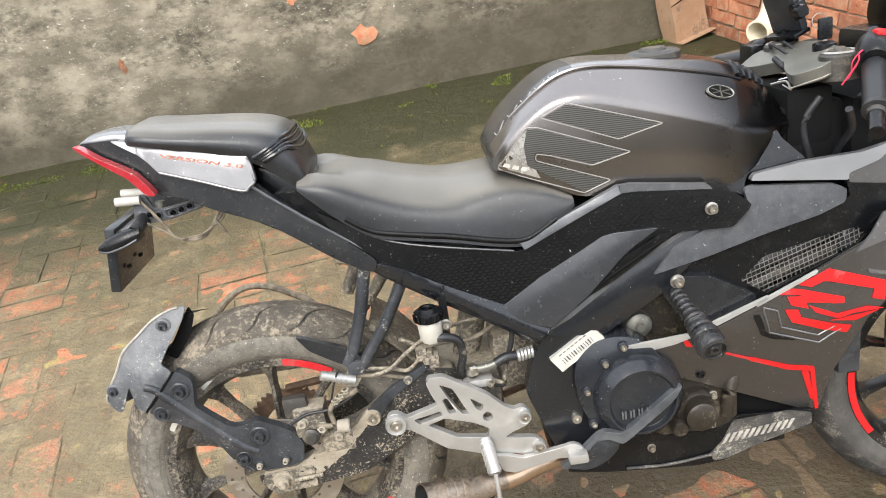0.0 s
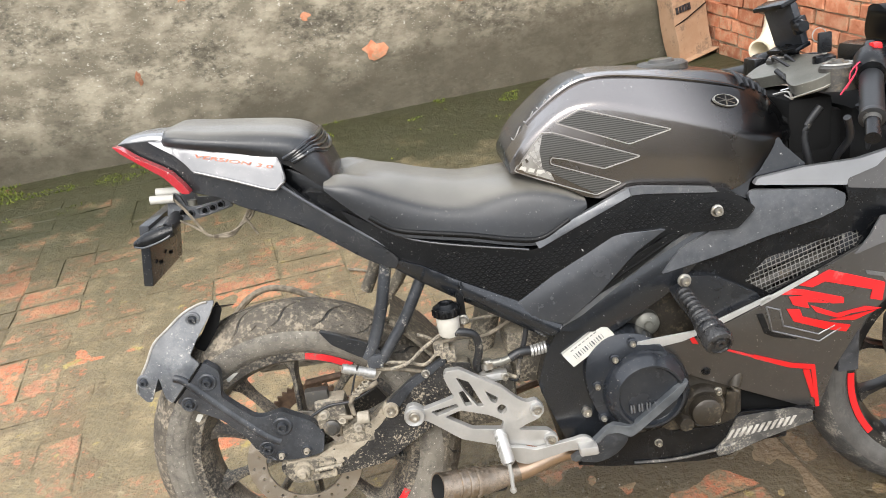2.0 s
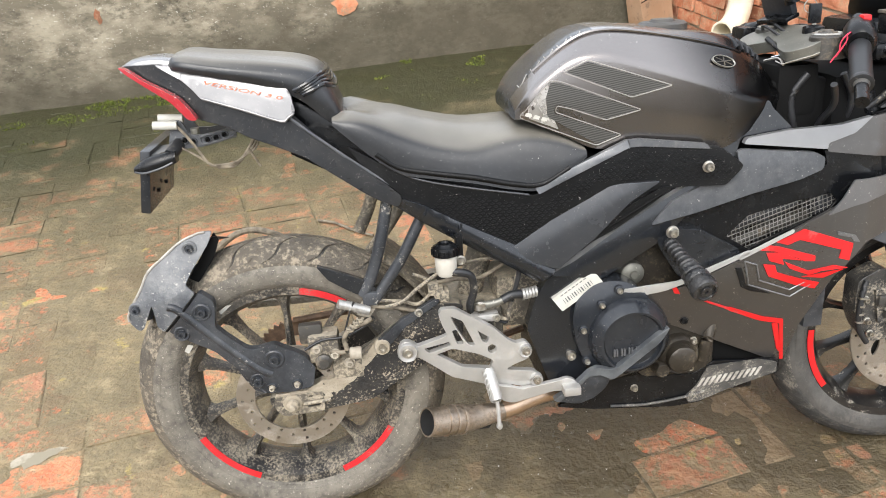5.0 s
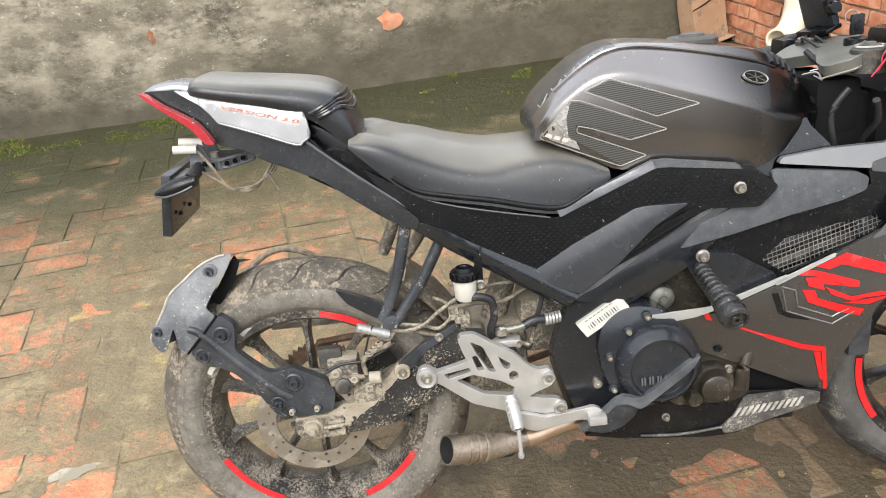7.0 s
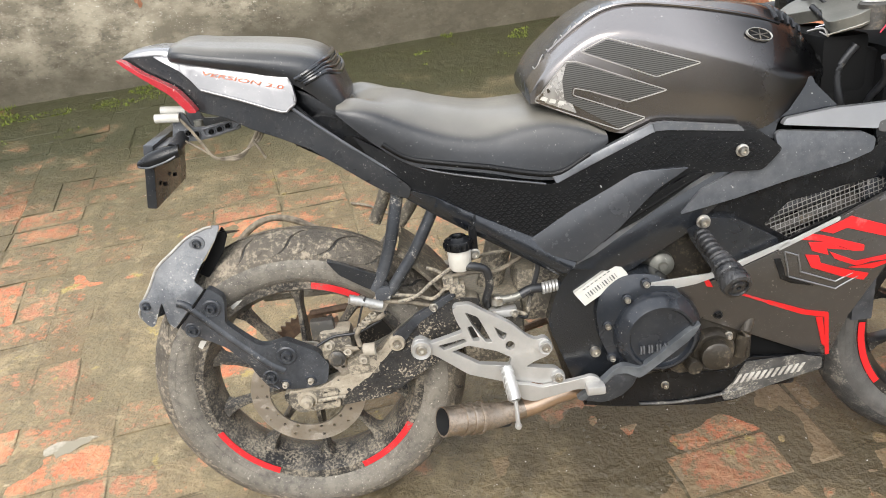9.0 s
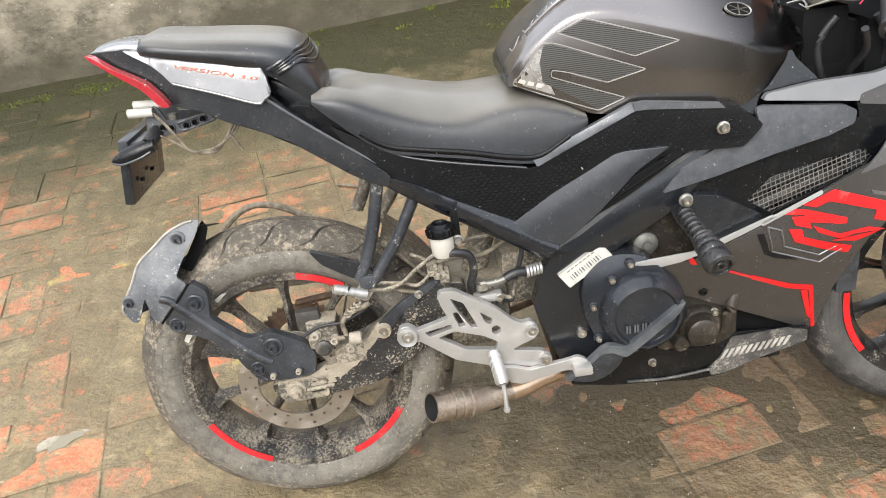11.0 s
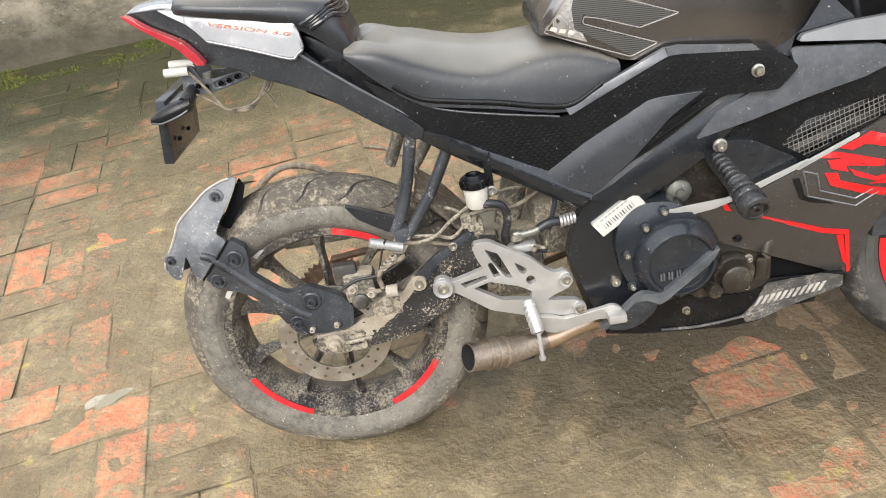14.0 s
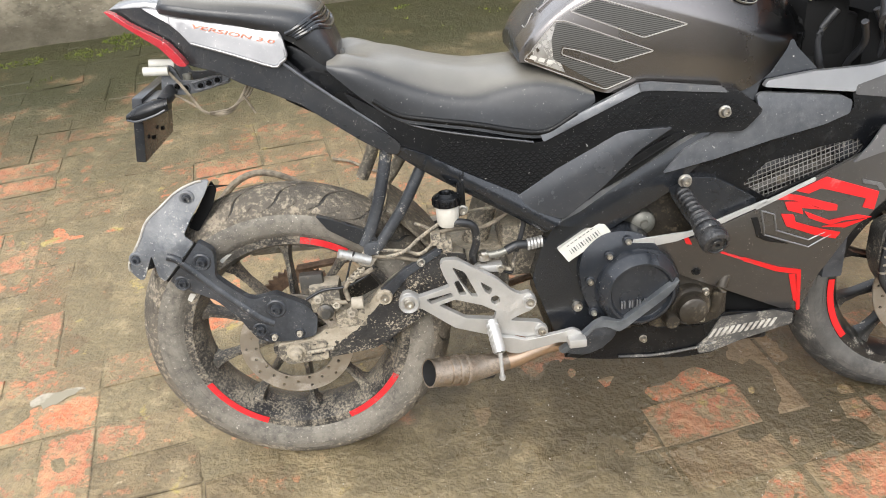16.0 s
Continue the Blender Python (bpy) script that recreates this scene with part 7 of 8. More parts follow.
for k in range(3):
    tube("wire_bundle", [(-0.076, -0.054 - 0.003 * k, 0.786 + 0.002 * k), (-0.056, -0.052, 0.783 + 0.003 * k), (-0.040, -0.050 - 0.003 * k, 0.787 + 0.003 * k), (-0.024 + 0.002 * k, -0.048, 0.803), (-0.011 + 0.004 * k, -0.046, 0.820 - 0.003 * k), (0.002 + 0.005 * k, -0.044, 0.842)], 0.0030 - 0.0005 * k, M["wire"], tidy, "mud-caked bundle of wires" if k == 0 else "", seg=8)
tube("loose_wire", [(-0.016, -0.050, 0.812), (-0.008, -0.052, 0.798), (0.001, -0.052, 0.779)], 0.0022, M["wire"], tidy, seg=6)

# front end
fork = tagged(new("front_fork"), "black telescopic front fork")
fork.parent = BIKE
RAKE = Vector((-0.40, 0, 1)).normalized()
for y in (-0.095, 0.095):
    foot = Vector((1.333, y, 0.290))
    tube("slider_tube", [foot + RAKE * -0.01, foot + RAKE * 0.12, foot + RAKE * 0.26], 0.030, M["black"], fork, smooth_n=2, seg=20)
    tube("stanchion", [foot + RAKE * 0.25, foot + RAKE * 0.58], 0.0205, M["black"], fork, smooth_n=2, seg=20)
    lathe("axle_lug", [(0, -0.03), (0.020, -0.03), (0.022, -0.026), (0.022, 0.03), (0, 0.03)], M["black"], fork, seg=24, center=tuple(foot))
lathe("axle_slider", [(0, -0.034), (0.010, -0.034), (0.012, -0.030), (0.019, -0.030), (0.022, -0.026), (0.022, -0.004), (0.019, 0), (0.019, 0.02), (0, 0.02)], M["chrome"], fork, "chrome and black axle slider", seg=28, center=(1.345, -0.128, 0.288))
fender = tagged(new("front_mudguard"), "black front mudguard")
fender.parent = BIKE
lathe("blade", [(0.318, -0.056), (0.322, -0.040), (0.326, -0.015), (0.327, 0), (0.326, 0.015), (0.322, 0.040), (0.318, 0.056), (0.314, 0.054), (0.322, 0), (0.314, -0.054)], M["textured"], fender, closed=True, seg=30, center=(1.333, 0, 0.294), a0=62, a1=140)
both("fender_wing", [(1.138, 0.553), (1.161, 0.572), (1.212, 0.552), (1.273, 0.527), (1.267, 0.513), (1.199, 0.526)], 0.130, 0.05, M["grey"], fender, "dusty grey wing round the fork", cuts=1, round_=0.008, bevel=0.006)
both("fender_side", [(1.210, 0.537), (1.305, 0.572), (1.404, 0.608), (1.464, 0.571), (1.480, 0.550), (1.406, 0.554), (1.335, 0.526), (1.293, 0.500)], lambda u, s_: 0.060, 0.010, M["textured"], fender, cuts=1, round_=0.01)
cal2 = tagged(new("front_caliper"), "black front brake caliper with muddy bolts")
cal2.parent = BIKE
panel("caliper_body", [(1.165, 0.440), (1.215, 0.465), (1.255, 0.440), (1.268, 0.360), (1.268, 0.300), (1.205, 0.296), (1.180, 0.330), (1.165, 0.370)], 0.092, 0.045, M["caliper"], cal2, cuts=1, round_=0.012, bevel=0.006)
panel("caliper_cover", [(1.200, 0.420), (1.245, 0.425), (1.258, 0.350), (1.215, 0.340)], 0.100, 0.012, M["caliper"], cal2, round_=0.008, bevel=0.004)
for u, s_ in ((1.180, 0.400), (1.225, 0.378), (1.200, 0.320), (1.250, 0.318), (1.190, 0.350)):
    bolt((u, -0.100, s_), 0.006, cal2, M["steel"])
tube("caliper_hose", [(1.180, -0.095, 0.44), (1.170, -0.10, 0.40), (1.172, -0.10, 0.34), (1.195, -0.10, 0.30)], 0.006, M["rubber"], cal2)
for k in range(4):
    lathe("caliper_spring", [(0.004, -0.003), (0.008, -0.002), (0.008, 0.002), (0.004, 0.003)], M["steel"], cal2, seg=12, axis="Z", center=(1.172, -0.100, 0.405 - 0.018 * k))
for k in range(3):
    block("caliper_lug", (1.205 + 0.018 * k, -0.108, 0.385 - 0.030 * k), (1.228 + 0.016 * k, -0.092, 0.408 - 0.030 * k), M["engine_metal"], cal2, bevel=0.004)

# nose and screen
COWL = [
    (1.155, 1.020, 0.016, 1.018, 0.022, 1.014, 0.024, 1.008),
    (1.185, 1.018, 0.058, 1.002, 0.076, 0.985, 0.082, 0.965),
    (1.210, 1.012, 0.076, 0.988, 0.096, 0.962, 0.102, 0.930),
    (1.240, 1.000, 0.084, 0.972, 0.106, 0.935, 0.112, 0.880),
    (1.320, 0.950, 0.078, 0.920, 0.104, 0.880, 0.114, 0.790),
    (1.385, 0.880, 0.062, 0.852, 0.088, 0.808, 0.104, 0.740),
    (1.430, 0.800, 0.035, 0.785, 0.055, 0.760, 0.066, 0.725),
]
nose = loft("windscreen", COWL, M["screen"], BIKE, "dark smoked windscreen and nose")
both("cowl_lower_side", [(1.123, 0.791), (1.161, 0.802), (1.214, 0.804), (1.348, 0.836), (1.367, 0.817), (1.390, 0.749), (1.385, 0.734), (1.254, 0.768), (1.182, 0.794)], lambda u, s_: 0.122 - 0.3 * max(0, u - 1.30), 0.01, M["screen"], nose, "gloss black nose side", cuts=2, round_=0.006)
both("cowl_cheek", [(1.133, 0.801), (1.167, 0.823), (1.187, 0.877), (1.214, 0.918), (1.257, 0.938), (1.316, 0.900), (1.348, 0.861), (1.349, 0.842), (1.215, 0.807)], lambda u, s_: 0.124 - 0.3 * max(0, u - 1.30), 0.008, M["cheek"], nose, "dark grey cheek panel", cuts=2, round_=0.008)
panel("cowl_cheek_edge", [(1.267, 0.931), (1.303, 0.872), (1.295, 0.845), (1.251, 0.823), (1.341, 0.840), (1.340, 0.867)], lambda u, s_: 0.128 - 0.3 * max(0, u - 1.30), 0.006, M["grey"], nose, "pale grey edge of the cheek panel", cuts=2, round_=0.003)
tube("cowl_seam", [(u, -0.1245 + 0.3 * max(0, u - 1.30), s_) for u, s_ in [(1.214, 0.776), (1.279, 0.788), (1.358, 0.809)]], 0.0018, M["grey"], nose, "thin pale seam", seg=6)
block("instrument_housing", (1.13, -0.085, 0.88), (1.19, 0.085, 0.955), M["black"], BIKE, "black instrument housing", bevel=0.015)
block("cockpit_liner", (1.05, -0.11, 0.63), (1.26, 0.11, 0.87), M["dark"], BIKE, "black cockpit liner", bevel=0.03)
block("steering_head", (0.945, -0.085, 0.62), (1.06, 0.085, 0.862), M["dark"], BIKE, "black steering head area", bevel=0.02)

# steering
bars = tagged(new("handlebars"), "black clip-on handlebars with switches")
bars.parent = BIKE
clamp = panel("top_clamp", [(0.965, 0.092), (0.975, 0.050), (1.000, 0.0), (0.968, -0.050), (0.955, -0.092), (1.000, -0.122), (1.055, -0.112), (1.070, 0.0), (1.055, 0.112), (1.000, 0.120)], 0.0, 0.022, M["alu_dull"], bars, "dark grey top clamp with silver lines", round_=0.012, bevel=0.003)
clamp.data.transform(Matrix.Translation((1.0, 0, 0.902)) @ Matrix.Rotation(radians(-20), 4, "Y") @ Matrix.Rotation(radians(90), 4, "X") @ Matrix.Translation((-1.0, 0, 0)))


def on_clamp(u, y, h=0.0):
    """A place on the top clamp, h above it."""
    return (u, y, 0.904 + 0.36 * (u - 1.0) + h)


# filler added to hide the ground behind the clamp, in shade colour
block("stem_cover", (0.955, -0.088, 0.790), (1.035, 0.088, 0.888), M["dark"], bars, "near-black filler below the top clamp", bevel=0.012)
tube("clamp_edge", [on_clamp(0.962, -0.060, 0.002), on_clamp(0.957, -0.092, 0.002), on_clamp(1.000, -0.119, 0.002), on_clamp(1.040, -0.112, 0.002)], 0.0014, M["steel"], clamp, "bright machined edge", seg=6, smooth_n=1)
for i in range(7):
    a = 0.958 + 0.014 * i
    tube("clamp_rib", [on_clamp(a, -0.095, 0.001), on_clamp(a + 0.012, -0.055, 0.003), on_clamp(a - 0.002, -0.030, 0.002)], 0.0022, M["chrome"] if i % 2 else M["steel"], clamp, seg=6)
for y in (-0.098, 0.098):
    cx, cy, cz = on_clamp(1.035, y)
    lathe("fork_cap", [(0, 0.030), (0.008, 0.030), (0.010, 0.026), (0.016, 0.026), (0.018, 0.022), (0.026, 0.022), (0.030, 0.018), (0.031, -0.02), (0, -0.02)], M["engine_metal"], bars, "grey fork top cap", seg=28, axis="Z", center=(cx, cy, cz))
    lathe("cap_ring", [(0.021, 0.0225), (0.024, 0.025), (0.027, 0.0225)], M["steel"], bars, seg=28, axis="Z", center=(cx, cy, cz))
lathe("ignition_lock", [(0, 0.030), (0.012, 0.030), (0.019, 0.026), (0.020, 0), (0, 0)], M["black"], bars, "ignition lock", seg=24, axis="Z", center=on_clamp(1.045, -0.035))
key = tagged(new("ignition_key"), "black ignition key with a wire ring", "key")
kx, ky, kz = on_clamp(1.045, -0.035, 0.020)
key.parent = None
key.matrix_world = BIKE.matrix_world.copy()
block("key_head", (kx - 0.012, ky - 0.004, kz + 0.012), (kx + 0.012, ky + 0.004, kz + 0.048), M["black"], key, bevel=0.0035)
block("key_blade", (kx - 0.004, ky - 0.0015, kz - 0.012), (kx + 0.004, ky + 0.0015, kz + 0.014), M["steel"], key, bevel=0.001)
lathe("key_ring", [(0.0115, -0.0008), (0.013, -0.0008), (0.013, 0.0008), (0.0115, 0.0008)], M["steel"], key, seg=24, axis="Y", closed=True, center=(kx - 0.010, ky, kz + 0.044))


def bar_side(sign):
    # turned a little to its right
    root, end = (Vector((1.085, -0.105, 0.962)), Vector((0.970, -0.312, 0.856))) if sign < 0 else (Vector((1.046, 0.105, 0.922)), Vector((1.000, 0.312, 0.885)))
    d = (end - root).normalized()
    tube("bar", [root, end], 0.011, M["black"], bars, smooth_n=1, seg=16)
    g0 = root + d * 0.095
    rings = []
    for i in range(13):
        rings += [(0.0165, 0.0085 * i), (0.0178, 0.0085 * i + 0.003)]
    g = lathe("grip", [(0, 0)] + rings + [(0.019, 0.110), (0.019, 0.114), (0.014, 0.116), (0, 0.116)], M["rubber"], bars, "ribbed black rubber grip", seg=24, axis="Z")
    g.data.transform(Matrix.Translation(g0) @ d.to_track_quat("Z", "Y").to_matrix().to_4x4())
    e = lathe("bar_end", [(0, 0.014), (0.003, 0.014), (0.004, 0.010), (0.008, 0.010), (0.011, 0.007), (0.013, 0.0), (0, 0)], M["engine_metal"], bars, "silver bar end", seg=20, axis="Z")
    e.data.transform(Matrix.Translation(g0 + d * 0.116) @ d.to_track_quat("Z", "Y").to_matrix().to_4x4())
    s0 = root + d * 0.068
    sw = lathe("switch_housing", [(0, -0.026), (0.022, -0.026), (0.026, -0.020), (0.027, 0.018), (0.022, 0.026), (0, 0.026)], M["black"], bars, "black switch housing", seg=20, axis="Z")
    sw.data.transform(Matrix.Translation(s0) @ d.to_track_quat("Z", "Y").to_matrix().to_4x4() @ Matrix.Diagonal((1, 1.25, 1, 1)))
    return s0, d


sr, dr = bar_side(-1)
sl_, dl = bar_side(1)
block("stop_switch", (sr.x - 0.002, sr.y - 0.009, sr.z + 0.026), (sr.x + 0.014, sr.y + 0.009, sr.z + 0.040), M["red"], bars, "red engine stop switch", bevel=0.005)
for i in range(3):
    block("switch_button", (sl_.x - 0.030, sl_.y - 0.018 + 0.016 * i, sl_.z + 0.004), (sl_.x - 0.020, sl_.y - 0.008 + 0.016 * i, sl_.z + 0.016), M["satin"], bars, bevel=0.002)
block("brake_master", (1.075, -0.180, 0.900), (1.115, -0.130, 0.925), M["black"], bars, "black brake master cylinder", bevel=0.006)
block("fluid_box", (1.098, -0.182, 0.938), (1.138, -0.140, 0.972), M["black"], bars, "square brake fluid box", bevel=0.004)
block("fluid_box_lid", (1.096, -0.184, 0.972), (1.140, -0.138, 0.978), M["engine_metal"], bars, bevel=0.002)
tube("master_hose", [(1.110, -0.155, 0.905), (1.140, -0.150, 0.880), (1.150, -0.130, 0.840), (1.120, -0.110, 0.800)], 0.006, M["rubber"], bars)
tube("master_hose", [(1.125, -0.165, 0.930), (1.160, -0.155, 0.925), (1.175, -0.140, 0.890), (1.160, -0.120, 0.840)], 0.008, M["rubber"], bars)
lathe("mirror_stub", [(0, -0.012), (0.008, -0.012), (0.010, -0.006), (0.010, 0.012), (0, 0.014)], M["steel"], bars, seg=14, center=(1.150, -0.150, 0.925))
tube("brake_lever", [(1.085, -0.19, 0.915), (1.062, -0.27, 0.89), (1.074, -0.278, 0.868), (1.088, -0.284, 0.84), (1.098, -0.288, 0.818), (1.106, -0.29, 0.812)], 0.0052, M["black"], bars, "black brake lever", seg=10)
lathe("lever_ball", [(0, -0.007), (0.005, -0.006), (0.0075, 0), (0.005, 0.006), (0, 0.007)], M["black"], bars, seg=14, center=(1.104, -0.291, 0.813))
tube("clutch_lever", [(1.070, 0.170, 0.930), (1.085, 0.240, 0.905), (1.085, 0.320, 0.870)], 0.0065, M["black"], bars, "black clutch lever", seg=10)
tube("throttle_cable", [(1.015, -0.165, 0.860), (1.035, -0.140, 0.820), (1.030, -0.105, 0.775), (1.045, -0.090, 0.735)], 0.006, M["rubber"], bars, "black throttle cable")
tube("clutch_cable", [(1.040, 0.150, 0.895), (1.050, 0.090, 0.930), (1.075, 0.030, 0.940), (1.110, -0.020, 0.900)], 0.004, M["rubber"], bars)
tube("control_cable", [(1.010, -0.09, 0.870), (0.985, -0.085, 0.830), (0.992, -0.085, 0.780), (1.010, -0.080, 0.740)], 0.007, M["rubber"], bars)
for i in range(3):
    a = 1.3 * i
    tube("red_tassel", [(1.040 + 0.004 * i, -0.165, 0.950), (1.026 - 0.003 * i, -0.172 - 0.004 * i, 0.946), (1.014 + 0.007 * math.sin(a), -0.172 - 0.004 * i, 0.932), (1.008 + 0.008 * math.cos(a), -0.168, 0.915 - 0.008 * i)], 0.0012, M["pinkcloth"], bars, "red cloth threads", seg=5)
# looms and clutter round the steering head
for k, (a, b, c) in enumerate((((1.000, -0.060, 0.855), (1.020, -0.075, 0.800), (1.045, -0.080, 0.740)), ((1.060, -0.120, 0.870), (1.085, -0.115, 0.820), (1.080, -0.095, 0.760)), ((0.985, 0.020, 0.925), (1.000, -0.030, 0.890), (1.015, -0.055, 0.820)), ((1.090, -0.060, 0.930), (1.105, -0.080, 0.880), (1.095, -0.085, 0.810)))):
    tube("control_cable", [a, b, c], 0.005 + 0.001 * (k % 2), M["rubber"], bars)
block("left_switchgear", (sl_.x - 0.034, sl_.y - 0.030, sl_.z - 0.022), (sl_.x + 0.010, sl_.y + 0.026, sl_.z + 0.026), M["black"], bars, "black left switchgear", bevel=0.008)
for k in range(0, 6, 3):
    tube("bar_wire", [(1.02 + 0.006 * k, 0.10 - 0.01 * k, 0.925), (0.998 + 0.008 * k, 0.06, 0.945 + 0.006 * (k % 3)), (1.015 + 0.006 * k, 0.02, 0.925), (1.045, -0.01 - 0.008 * k, 0.900)], 0.003, M["rubber"], bars, seg=6)
phone = tagged(new("phone_holder"), "empty black phone holder clamped on the bars", "holder")
phone.matrix_world = BIKE.matrix_world.copy()
pm = Matrix.Translation((1.035, 0.085, 0.995)) @ Matrix.Rotation(radians(-18), 4, "Y") @ Matrix.Rotation(radians(15), 4, "Z")
block("cradle", (-0.008, -0.038, -0.035), (0.008, 0.038, 0.045), M["arm"], phone, bevel=0.005, m=pm)
block("lower_jaw", (-0.028, -0.040, -0.043), (0.008, 0.040, -0.034), M["black"], phone, bevel=0.003, m=pm)
block("upper_jaw", (-0.028, -0.040, 0.044), (0.008, 0.040, 0.053), M["black"], phone, bevel=0.003, m=pm)
block("side_arm", (-0.022, -0.052, -0.012), (0.006, -0.038, 0.018), M["black"], phone, bevel=0.004, m=pm)
lathe("arm_knob", [(0, -0.010), (0.010, -0.010), (0.012, -0.004), (0.012, 0.008), (0, 0.010)], M["black"], phone, seg=16, center=(1.035, 0.028, 0.998))
tube("neck", [(1.045, 0.085, 0.965), (1.050, 0.090, 0.935), (1.040, 0.110, 0.895)], 0.012, M["black"], phone, seg=12)

# side stand on the far side
stand = tube("side_stand", [(0.66, 0.135, 0.290), (0.65, 0.200, 0.190), (0.64, 0.262, 0.052)], 0.011, M["black"], BIKE, "black side stand", smooth_n=2, seg=12)
block("stand_foot", (0.615, 0.242, 0.046), (0.665, 0.290, 0.056), M["black"], stand, bevel=0.003, m=None)
# patterned relief of the side panel: small proud lozenges
bm = bmesh.new()
quad = [(0.845, 0.725), (0.815, 0.752), (0.668, 0.768), (0.500, 0.690), (0.465, 0.688), (0.330, 0.720), (0.300, 0.690), (0.435, 0.598), (0.545, 0.685), (0.600, 0.716), (0.715, 0.722), (0.760, 0.705), (0.830, 0.703)]


def within(pts, u, s_):
    c = False
    for i in range(len(pts)):
        (ax_, ay), (bx, by) = pts[i - 1], pts[i]
        if (ay > s_) != (by > s_) and u < (bx - ax_) * (s_ - ay) / (by - ay) + ax_:
            c = not c
    return c


for j in range(44):
    for i in range(60):
        u, s_ = 0.28 + 0.0118 * i + (0.0059 if j % 2 else 0), 0.58 + 0.0056 * j
        if u > 0.86 or not within(quad, u, s_):
            continue
        w = w_side(u, s_) + 0.0002
        top = [bm.verts.new((u + a, -w - 0.0010, s_ + b)) for a, b in ((-0.0030, 0.0004), (0, -0.0015), (0.0030, 0.0004), (0, 0.0021))]
        ring = [bm.verts.new((u + a, -w + 0.0006, s_ + b)) for a, b in ((-0.0054, 0), (0, -0.0027), (0.0054, 0), (0, 0.0027))]
        bm.faces.new(top)
        for q in range(4):
            bm.faces.new((ring[q], ring[(q + 1) % 4], top[(q + 1) % 4], top[q]))
part("panel_relief", bm, M["relief"], side_panel, smooth=False)


# ---- loose things in the yard ----
def carton():
    """A tall carton standing askew against the corner."""
    C = tagged(new("carton"), "brown crumpled carton leaning against the corner of the walls", "box")
    rnd = random.Random(4)
    bm = bmesh.new()
    bmesh.ops.create_cube(bm, size=1)
    for v in bm.verts:
        v.co = Vector((v.co.x * 0.24, v.co.y * 0.12, (v.co.z + 0.5) * 0.62))
    bmesh.ops.subdivide_edges(bm, edges=list(bm.edges), cuts=5, use_grid_fill=True)
    for v in bm.verts:
        v.co += 0.010 * Vector((noise.noise(v.co * 9), noise.noise(v.co * 9 + Vector((5, 0, 0))), 0.4 * noise.noise(v.co * 9 + Vector((0, 7, 0)))))
    part("body", bm, M["card"], C, bevel=0.004)
    tube("torn_seam", [(-0.12, -0.062, 0.215), (-0.04, -0.066, 0.230), (0.06, -0.066, 0.258), (0.118, -0.062, 0.272)], 0.0035, M["dark"], C, "dark torn seam", seg=6)
    block("flap", (-0.120, -0.110, 0.0), (0.135, -0.055, 0.008), M["card"], C, "loose bottom flap", bevel=0.002)
    for i in range(5):
        block("faded_print", (-0.10 + 0.022 * i, -0.0685, 0.275), (-0.084 + 0.022 * i, -0.062, 0.312), M["arm"], C, "faded printed bars", bevel=0)
    C.matrix_world = Matrix.Translation((1.365, 4.575, 0)) @ Matrix.Rotation(YARD + radians(12), 4, "Z") @ Matrix.Rotation(radians(-7), 4, "X") @ Matrix.Rotation(radians(-8), 4, "Y") @ Matrix.Translation((0, 0, 0.02))
    return C


carton()


def drain_pipe():
    p = tagged(new("drain_pipe"), "cream plastic drain pipe with an elbow at its foot", "pipe")
    d = (RIGHT_B - RIGHT_A).normalized()
    foot = RIGHT_A + d * 0.74 - Vector((-d.y, d.x)) * 0.09
    a = tube("upright", [(foot.x, foot.y, 0.36), (foot.x, foot.y, 1.2), (foot.x, foot.y, 2.5)], 0.055, M["pvc"], p, smooth_n=1, seg=24)
    n = -Vector((-d.y, d.x))
    out = Vector((-0.75, -0.65)).normalized()
    bm = bmesh.new()
    mid = spline([(foot.x, foot.y, 0.40), (foot.x, foot.y, 0.31), (foot.x + out.x * 0.025, foot.y + out.y * 0.025, 0.245), (foot.x + out.x * 0.075, foot.y + out.y * 0.075, 0.21), (foot.x + out.x * 0.14, foot.y + out.y * 0.14, 0.20)], 5)
    rings = []
    for i, q in enumerate(mid):
        t = (mid[min(i + 1, len(mid) - 1)] - mid[max(i - 1, 0)]).normalized()
        e = Vector((-out.y, out.x, 0))
        f = t.cross(e)
        for r in ((0.062,) if i < len(mid) - 1 else (0.062, 0.052)):
            rings.append([bm.verts.new(q + r * (math.cos(g) * e + math.sin(g) * f)) for g in (2 * math.pi * j / 24 for j in range(24))])
    t = (mid[-1] - mid[-2]).normalized()
    rings.append([bm.verts.new(v.co - t * 0.12) for v in rings[-1]])
    for x, y in zip(rings, rings[1:]):
        for j in range(24):
            bm.faces.new((x[j], x[(j + 1) % 24], y[(j + 1) % 24], y[j]))
    part("elbow", bm, M["pvc"], p, "open plastic elbow")
    return p


drain_pipe()


def stick(name, pts, r, label, mat, cat):
    return tagged(tube(name, pts, r, mat, None, label, seg=8), label, cat)


stick("bent_cane", [(-0.650, 1.74, 0.008), (-0.622, 1.72, 0.141), (-0.577, 1.72, 0.242), (-0.532, 1.72, 0.302), (-0.484, 1.72, 0.347), (-0.432, 1.72, 0.369), (-0.377, 1.72, 0.362), (-0.322, 1.72, 0.333), (-0.276, 1.72, 0.297), (-0.19, 1.74, 0.17), (-0.14, 1.76, 0.008)], 0.009, "bent pale cane lying behind the rear wheel", M["wire"], "cane")
stick("twig", [(-0.385, 2.412, 0.008), (-0.321, 2.39, 0.008), (-0.255, 2.337, 0.008), (-0.172, 2.286, 0.008)], 0.005, "thin dry twig on the muddy ground", M["wire"], "twig")

